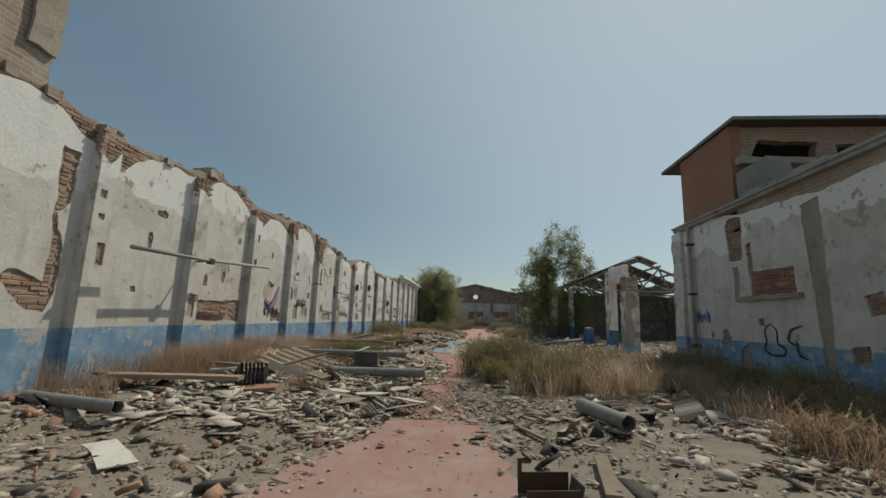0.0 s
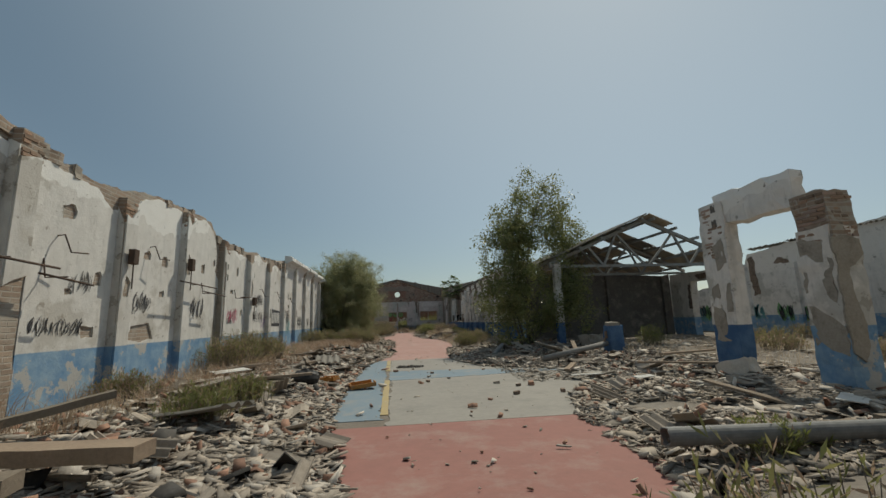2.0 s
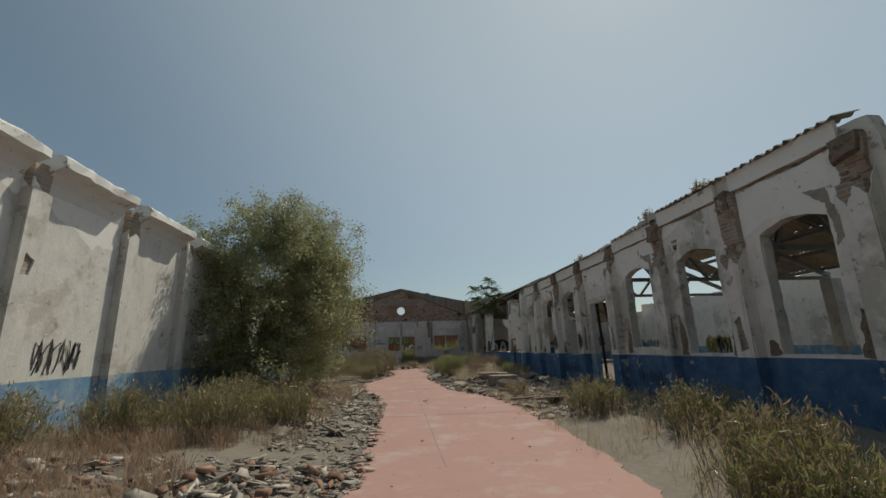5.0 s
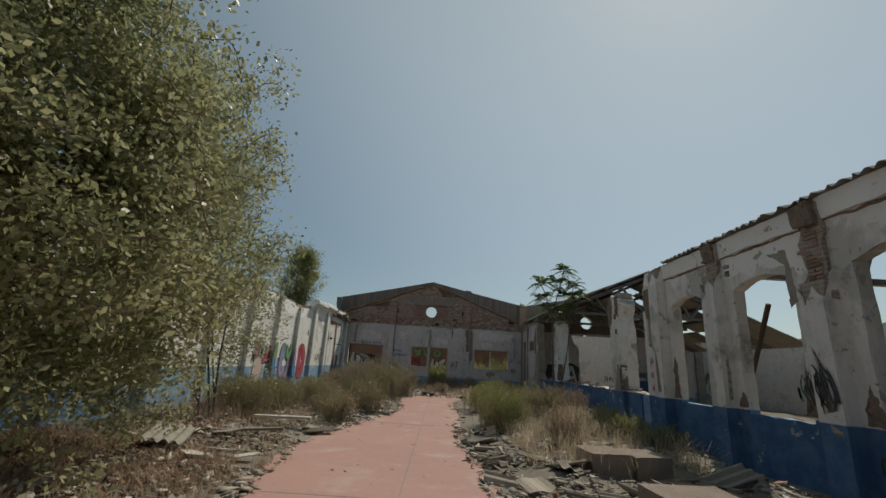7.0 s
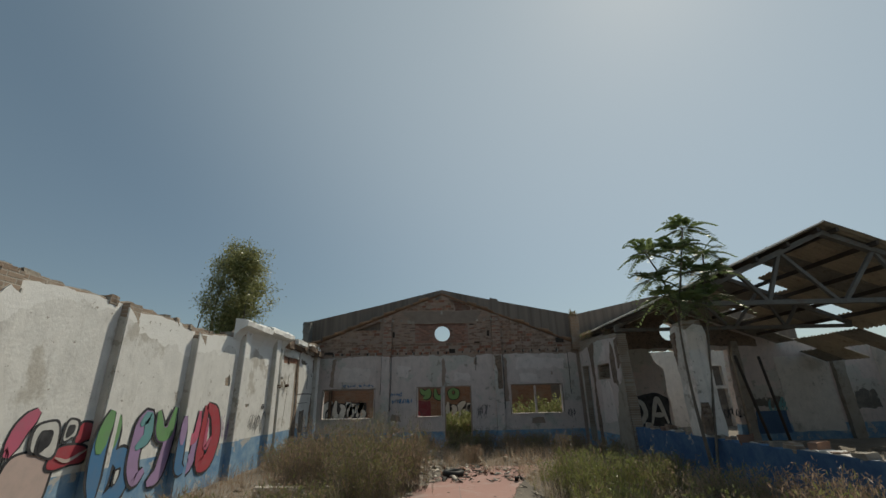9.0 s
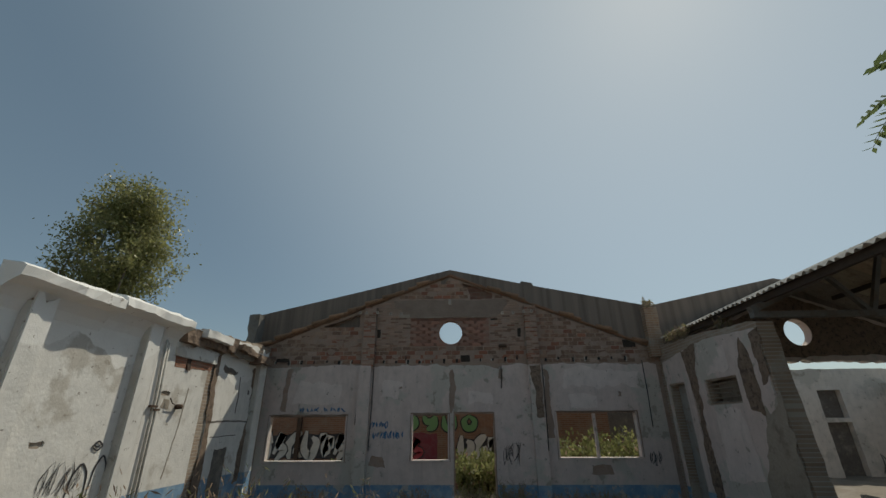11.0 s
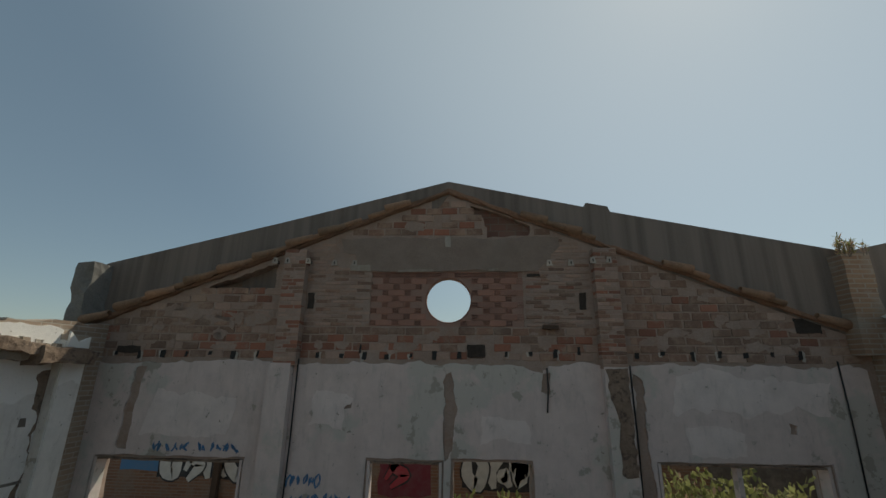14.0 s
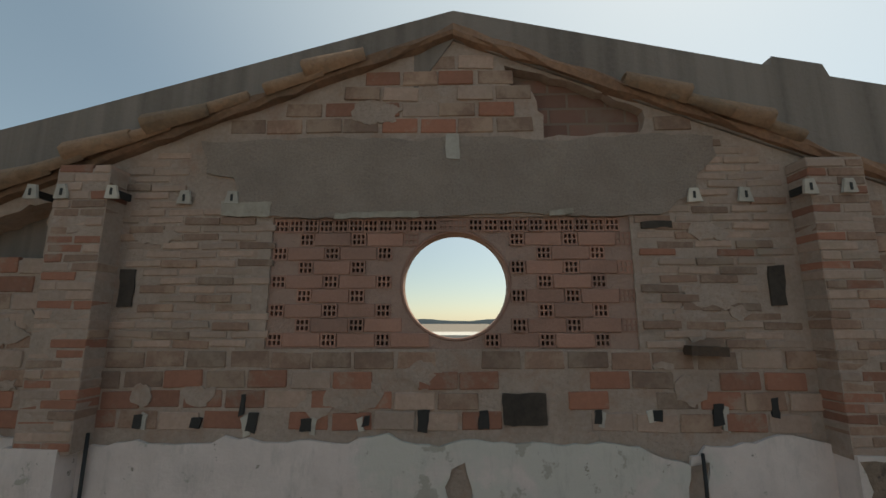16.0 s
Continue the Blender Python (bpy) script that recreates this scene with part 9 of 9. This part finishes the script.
fat([[(0.0, 0.45), (0.4, 0.2), (1.0, 0.6)]], 56.85, 1.25, 0.55, 0.35, INK["skin"], INK["skin"], 0.022, 0.035, 0.0)
blob(LW, 56.62, 1.68, 0.19, 0.26, 2.2, INK["white"], INK["black"], piece, front=0.018)
blob(LW, 56.58, 1.66, 0.075, 0.13, 0.6, INK["black"], INK["black"], piece, front=0.026)
blob(LW, 57.0, 1.78, 0.10, 0.16, 1.0, INK["white"], INK["black"], piece, front=0.026)
blob(LW, 56.99, 1.77, 0.03, 0.06, 0.6, INK["black"], INK["black"], piece, front=0.033)
two_tone([[(0.35, -0.1), (0.2, 0.25), (0.15, 0.5), (0.2, 0.75), (0.45, 1.05)]], 57.42, 0.78, 0.42, 1.2, "blue", "green", 0.002, 0.21, m=ON_PIL)
two_tone([[(0.1, -0.12), (0.7, -0.05), (0.95, 0.2), (0.7, 0.42), (0.2, 0.45)], [(0.05, -0.12), (0.05, 0.5), (0.15, 1.0)]], 57.85, 0.72, 0.6, 1.25, "blue", "green", 0.006, 0.26, 0.45)
blob(LW, 58.2, 0.95, 0.045, 0.11, 0.3, INK["white"], INK["black"], piece, front=0.02)
two_tone([[(0.1, 0.5), (0.75, 0.65), (0.6, 1.0), (0.15, 0.85), (0.1, 0.25), (0.45, 0.0), (0.9, 0.15)]], 58.5, 0.78, 0.45, 1.15, "lilac", "teal", 0.016, 0.2)
two_tone([[(0.05, 1.0), (0.3, 0.6), (0.8, 0.6), (0.95, 1.05)], [(0.95, 1.05), (0.85, 0.5), (0.6, -0.05), (0.1, -0.15)]], 59.0, 0.85, 0.6, 1.15, "lilac", "green", 0.024, 0.21, 0.55)
two_tone([[(0.1, 1.0), (0.1, 0.5), (0.15, 0.1), (0.8, 0.05)]], 59.72, 0.72, 0.34, 1.15, "blue", "lilac", 0.002, 0.18, m=ON_PIL)
two_tone([[(0.05, 1.0), (0.05, 0.5), (0.1, 0.2), (0.5, 0.0), (0.9, 0.25), (0.95, 0.55), (0.95, 1.05)]], 60.12, 0.75, 0.46, 1.15, "lilac", "pink", 0.008, 0.2)
fat([[(0.1, 1.1), (0.1, 0.0), (0.7, 0.05), (1.0, 0.5), (0.7, 0.95), (0.15, 1.1)]], 60.72, 0.75, 0.72, 1.2, INK["red"], INK["black"], 0.018, 0.27)
fat([[(0.3, 0.85), (0.3, 0.25), (0.65, 0.5)]], 60.72, 0.75, 0.72, 1.2, INK["pink"], INK["pink"], 0.027, 0.09, 0.0)
figure = tagged(new("graffiti_figure"), "abstract orange, purple and black sprayed shapes on whitewash", "graffiti", kind="structure")
piece = figure
blob(LW, 12.62, 2.05, 0.2, 0.16, 0.7, INK["skin"], INK["skin"], figure)
blob(LW, 13.25, 1.75, 0.14, 0.3, 1.7, INK["skin"], INK["skin"], figure)
fat([[(0.0, 0.4), (0.3, 0.15), (0.7, 0.3), (1.0, 0.9)]], 12.5, 1.5, 0.75, 0.8, INK["lilac"], INK["black"], 0.012, 0.1, 0.025)
fat([[(0.1, 1.0), (0.4, 0.8), (0.5, 0.95)], [(0.0, 0.2), (0.25, 0.0), (0.5, 0.25)]], 12.5, 1.6, 0.8, 0.75, INK["black"], INK["black"], 0.022, 0.05, 0.0)
panel_sign = tagged(new("painted_sign"), "black sprayed panel with blocky white marks", "graffiti", kind="structure")
plate("ground_coat", [ragged([(30.55, 1.38), (31.85, 1.36), (31.9, 2.02), (30.6, 2.08)], 0.3, 0.02, 3)], LW, 0.002, INK["black"], panel_sign, 0.004)
for i in range(5):
    plate("bar", [[(30.66 + 0.24 * i, 1.5), (30.82 + 0.24 * i, 1.5), (30.86 + 0.24 * i, 1.95), (30.70 + 0.24 * i, 1.93)]], LW, 0.002, INK["white"], panel_sign, 0.008)
loops = tagged(new("graffiti_loops"), "thin black sprayed loops on clean whitewash", "graffiti", kind="structure")
piece = loops
for cx, cy, w, h, k in ((63.7, 1.2, 0.35, 0.55, 0), (64.1, 1.25, 0.3, 0.6, 0), (64.4, 1.15, 0.35, 0.7, 0), (63.95, 1.9, 0.22, 0.16, 1)):
    fat([[(0.0, 0.0), (0.1, 0.7), (0.5, 1.0), (0.9, 0.7), (1.0, 0.0)] if k == 0 else [(0.0, 0.5), (0.5, 0.0), (1.0, 0.5), (0.5, 1.0), (0.1, 0.6), (0.5, 0.35), (0.75, 0.6)]], cx, cy, w, h, INK["black"], INK["black"], 0.004 + 0.008 * k, 0.022, 0.0)
TAG = "looping sprayed tag on the wall plaster"
for i, (u, v, w, h, n, ink, wd) in enumerate(((12.5, 1.3, 0.8, 0.35, 5, "black", 0.03), (14.2, 1.9, 0.4, 0.5, 3, "black", 0.012), (15.0, 1.3, 0.5, 0.5, 4, "black", 0.012), (10.2, 2.3, 0.4, 0.3, 2, "black", 0.01), (19.5, 2.0, 0.5, 0.4, 4, "black", 0.012), (18.9, 1.35, 1.0, 0.3, 6, "black", 0.02), (21.2, 1.7, 0.5, 0.5, 4, "black", 0.02), (23.3, 1.6, 0.9, 0.6, 6, "black", 0.022), (25.7, 1.5, 1.0, 0.5, 5, "pink", 0.025), (27.9, 1.5, 1.4, 0.5, 7, "black", 0.025), (28.4, 2.1, 0.9, 0.5, 5, "black", 0.022), (28.0, 0.6, 0.8, 0.4, 5, "black", 0.02), (29.2, 1.3, 0.5, 0.5, 3, "lilac", 0.02),
        (30.6, 0.45, 1.0, 0.5, 6, "blue", 0.03), (32.6, 1.3, 0.9, 0.9, 5, "black", 0.03), (33.0, 0.9, 0.7, 1.0, 3, "teal", 0.04), (35.0, 1.2, 1.3, 0.7, 6, "black", 0.035), (37.4, 1.2, 1.0, 0.6, 5, "black", 0.03), (55.75, 1.2, 0.35, 0.5, 3, "black", 0.02), (61.2, 1.1, 0.9, 0.8, 5, "lilac", 0.015), (63.2, 1.3, 0.7, 0.5, 4, "black", 0.012), (14.6, 1.6, 0.7, 0.4, 4, "black", 0.02), (16.2, 1.5, 0.7, 0.4, 4, "black", 0.018))):
    strokes(TAG, LW, u, v, w, h, n, ink, wd, 500 + i)
RW = SIDE_R @ Matrix.Translation((0, 0, 0.002))
for i, (u, v, w, h, n, ink, wd) in enumerate(((12.6, 1.5, 0.7, 0.4, 5, "blue", 0.03), (40.3, 0.35, 1.3, 0.5, 5, "black", 0.025), (45.3, 0.4, 1.3, 0.45, 5, "black", 0.03), (51.8, 1.85, 0.55, 0.3, 4, "pink", 0.017), (51.8, 1.5, 0.6, 0.28, 5, "pink", 0.017), (51.85, 1.22, 0.5, 0.22, 4, "pink", 0.015), (47.3, 1.3, 0.3, 0.6, 2, "black", 0.025), (49.6, 1.2, 0.35, 0.5, 2, "teal", 0.03), (44.95, 1.3, 0.25, 0.8, 3, "black", 0.025))):
    strokes(TAG, RW, u, v, w, h, n, ink, wd, 600 + i)
for i, y in enumerate((47.0, 44.65)):
    pm = SIDE_R @ Matrix.Translation((0, 0, 0.235))
    strokes("black sprayed tag down a pilaster", pm, y - 0.15, 1.25, 0.3, 0.7, 3, "black", 0.03, 640 + i)
bubble = tagged(new("graffiti_bubble"), "black sprayed bubble outlines on the block's plaster", "graffiti", kind="structure")
piece = bubble
fat([[(0.75, 1.0), (1.0, 0.8), (0.92, 0.45), (1.05, 0.15), (0.8, 0.0), (0.3, 0.03), (0.25, 0.25), (0.55, 0.38), (0.5, 0.8), (0.75, 1.0)]], 9.8, 0.9, 0.78, 0.64, INK["black"], INK["black"], 0.004, 0.035, 0.0, m=RW)
fat([[(0.1, 1.0), (0.7, 0.85), (0.85, 0.5), (0.5, 0.4), (0.35, 0.45)], [(0.45, 0.55), (0.4, 0.1), (0.0, 0.0)]], 9.45, 0.9, 0.55, 0.62, INK["black"], INK["black"], 0.012, 0.032, 0.0, m=RW)
FW = FARW @ Matrix.Translation((0, 0, 0.004))
for i, (u, v, w, h, n, ink, wd) in enumerate(((29.2, 0.8, 2.4, 0.9, 7, "green", 0.16), (29.2, 0.85, 2.4, 0.8, 9, "black", 0.06), (32.6, 0.9, 1.8, 0.9, 5, "teal", 0.16), (33.2, 0.8, 3.6, 1.0, 8, "green", 0.18), (33.2, 0.9, 3.6, 0.9, 9, "black", 0.07), (36.6, 0.8, 2.4, 1.0, 6, "teal", 0.16), (36.6, 0.9, 2.4, 0.9, 7, "black", 0.06), (21.8, 2.3, 1.2, 0.5, 4, "black", 0.07), (52.0, 0.6, 3.0, 1.2, 6, "yellow", 0.2), (52.0, 0.6, 3.0, 1.2, 8, "black", 0.07), (56.5, 0.6, 3.5, 1.1, 7, "teal", 0.2), (56.5, 0.7, 3.5, 1.0, 9, "black", 0.06), (60, 0.8, 3, 1, 7, "teal", 0.14))):
    strokes("wide sprayed shapes on the far wall", FW, u, v, w, h, n, ink, wd, 700 + i)
shed_tag = tagged(new("graffiti_letters"), "pale sprayed letters edged black on a sooty shed wall", "graffiti", kind="structure")
piece = shed_tag
SW = END @ Matrix.Translation((0, 0, 0.012))
plate("coat", [ragged([(8.0, 0.3), (10.25, 0.3), (10.3, 1.9), (9.6, 2.15), (8.1, 2.0)], 0.2, 0.08, 5)], SW, 0.002, INK["black"], shed_tag, 0.003)
fat([[(0.1, 0.0), (0.1, 1.0), (0.8, 0.85), (0.95, 0.4), (0.6, 0.05), (0.1, 0.0)]], 8.45, 0.85, 0.75, 1.05, INK["white"], INK["black"], 0.012, 0.15, 0.04, m=SW)
fat([[(0.0, 0.0), (0.45, 1.0), (0.6, 1.0), (1.0, 0.0)], [(0.2, 0.35), (0.8, 0.35)]], 9.35, 0.85, 0.75, 1.05, INK["white"], INK["black"], 0.02, 0.15, 0.04, m=SW)
YW = YARD @ Matrix.Translation((0, 0, 0.004))
coat = tagged(new("graffiti_coat"), "white and red sprayed ground coats on the yard wall", "graffiti", kind="structure")
for u0, u1, v0, v1, c in ((-2.1, -0.75, 0.8, 2.0, "wine"), (-9.3, -8.1, 1.2, 2.0, "blue"), (-8.2, -4.4, 1.05, 1.95, "black"), (0.05, 1.75, 1.0, 1.8, "black")):
    plate("coat", [ragged([(u0, v0), (u1, v0), (u1, v1), (u0, v1)], 0.3, 0.08, u0)], YW, 0.002, INK[c], coat, 0.003 if c != "green" else 0.006)
piece = coat
GLYPHS = ([[(0.95, 0.55), (0.6, 0.95), (0.15, 0.7), (0.2, 0.15), (0.7, 0.1), (0.75, 0.5), (0.5, 0.55)]], [[(0.1, 0.2), (0.75, 0.95), (0.35, 0.5), (0.95, 0.35), (0.3, 0.0)]], [[(0.2, 0.05), (0.0, 0.5), (0.45, 0.8), (0.9, 0.95)], [(0.5, 0.2), (0.75, 0.45), (1.0, 0.1)]], [[(0.0, 0.5), (0.3, 0.95), (0.5, 0.1), (0.8, 0.85), (1.05, 0.4)]], [[(0.15, 0.95), (0.0, 0.35), (0.6, 0.05), (0.95, 0.6), (0.55, 0.75)]])
for i, (u, w, h, g, ink) in enumerate(((-8.1, 0.62, 1.15, 0, "white"), (-7.45, 0.55, 1.15, 1, "white"), (-6.85, 0.6, 1.1, 2, "white"), (-6.2, 0.6, 1.15, 4, "white"), (-5.55, 0.55, 1.1, 3, "white"), (-4.95, 0.5, 1.1, 1, "white"), (-2.0, 0.7, 0.9, 1, "red"), (0.15, 0.5, 0.95, 4, "white"), (0.75, 0.5, 0.95, 2, "white"), (1.3, 0.4, 0.9, 3, "white"))):
    fat(GLYPHS[g], u, 1.0, w, h, INK[ink], INK["black"], 0.012 + 0.008 * (i % 2), 0.22 if ink == "white" else 0.17, 0.045, m=YW)
for i, g in enumerate(([[(0.1, 0.0), (0.1, 1.0), (0.8, 0.85), (0.95, 0.4), (0.6, 0.05), (0.1, 0.0)]], [[(0.05, 1.0), (0.3, 0.55), (0.7, 0.6), (0.95, 1.0)], [(0.95, 0.95), (0.85, 0.2), (0.3, 0.0)]], [[(0.1, 1.0), (0.15, 0.2), (0.5, 0.0), (0.85, 0.2), (0.9, 1.0)]], [[(0.5, 1.0), (0.1, 0.6), (0.3, 0.05), (0.8, 0.1), (0.95, 0.65), (0.5, 1.0)]])):
    fat(g, -2.15 + 0.8 * i, 2.13, 0.56, 0.5, INK["green"], INK["black"], 0.012 + 0.008 * (i % 2), 0.17, 0.05, m=YW)
GW = END @ Matrix.Translation((0, 0, 0.003))
for i, (u, v, w, h, n, ink, wd) in enumerate(((-2.3, 1.9, 0.9, 0.25, 5, "blue", 0.03), (-4.6, 2.65, 1.4, 0.15, 6, "blue", 0.03), (-2.4, 2.2, 0.5, 0.2, 3, "blue", 0.03), (1.5, 1.2, 0.5, 0.7, 5, "black", 0.012), (5.6, 1.2, 0.3, 0.4, 2, "black", 0.02), (7.2, 0.9, 1.5, 0.8, 3, "teal", 0.1), (7.2, 0.9, 1.5, 0.8, 4, "black", 0.05), (12.0, 1.0, 1.8, 0.5, 6, "black", 0.04), (15.0, 1.2, 1.2, 0.7, 5, "teal", 0.08))):
    strokes("sprayed marks on the end wall", GW, u, v, w, h, n, ink, wd, 840 + i)

# ---- far land seen through the hole ----
shed = tagged(new("distant_warehouse"), "long low warehouse with a white roof beyond the yard", "building", kind="structure")
part("wall", boxes((-40, 128, 0.0, 45, 150, 2.5)), shed, mat=BRICK_END)
part("roof", boxes((-41, 127.5, 2.5, 46, 151, 3.05)), shed, mat=WHITE_BOARD)
xs = np.linspace(-1500, 1500, 60)
hv = [(x, 2300, 0) for x in xs] + [(x, 2300, 14 + 22 * abs(noise.noise((x * 0.002, 1, 4))) + 10 * noise.noise((x * 0.007, 3, 1))) for x in xs] + [(x, 2460, 0) for x in xs]
hf = [(i, i + 1, i + 61, i + 60) for i in range(59)] + [(60 + i, 61 + i, 121 + i, 120 + i) for i in range(59)]
tagged(part("distant_hill", mesh_of("distant_hill", hv, hf, surface("hazy_hill", (0.30, 0.34, 0.36), (0.26, 0.30, 0.32), grain=0.01, blotch=0.004, bump=0))), "low hazy blue-grey hills on the skyline", "hill", kind="structure")

# ---- bare bricks of the walls, laid one by one where the plaster has gone ----
def within(lp, u, v):
    hit, n = False, len(lp)
    for i in range(n):
        (ax, ay), (bx, by) = lp[i], lp[(i + 1) % n]
        if (ay > v) != (by > v) and u < (bx - ax) * (v - ay) / (by - ay) + ax:
            hit = not hit
    return hit


def bare_bricks():
    rng = random.Random(77)
    sorts = [brick_mesh("brick", 0.235, 0.048, 0.045, m, 0.007, i + 31) for i, m in enumerate((WALL_BRICK, WALL_BRICK, WALL_BRICK, BRICK_PALE))]
    halves = [brick_mesh("brick", 0.115, 0.048, 0.045, m, 0.007, i + 41) for i, m in enumerate((WALL_BRICK, WALL_BRICK, BRICK_PALE))]
    reds = [brick_mesh("brick", 0.235, 0.048, 0.045, BRICK_HOT, 0.004, i + 51) for i in range(2)]
    made = {}
    for m, lp, front, parent, red in BARE:
        us, vs = [p[0] for p in lp], [p[1] for p in lp]
        row = int(min(vs) / 0.062)
        v = row * 0.062
        while v < max(vs):
            u = math.floor(min(us) / 0.25) * 0.25 + (row % 2) * 0.125
            while u < max(us) + 0.12:
                ends = within(lp, u - 0.09, v), within(lp, u + 0.09, v)
                if made.get(parent.name, 0) < 300 and rng.random() > 0.06 and any(ends):
                    whole = all(ends)
                    me = rng.choice(reds if red else sorts) if whole else rng.choice(halves)
                    ob = part("brick", me, parent)
                    c = u if whole else u + (-0.06 if ends[0] else 0.06)
                    ob.matrix_world = m @ Matrix.Translation((c + rng.uniform(-0.006, 0.006), v, front - 0.045 + rng.uniform(-0.012, 0.010))) @ Euler((0, 0, rng.uniform(-0.03, 0.03))).to_matrix().to_4x4()
                    made[parent.name] = made.get(parent.name, 0) + 1
                u += 0.25
            v += 0.062
            row += 1


bare_bricks()
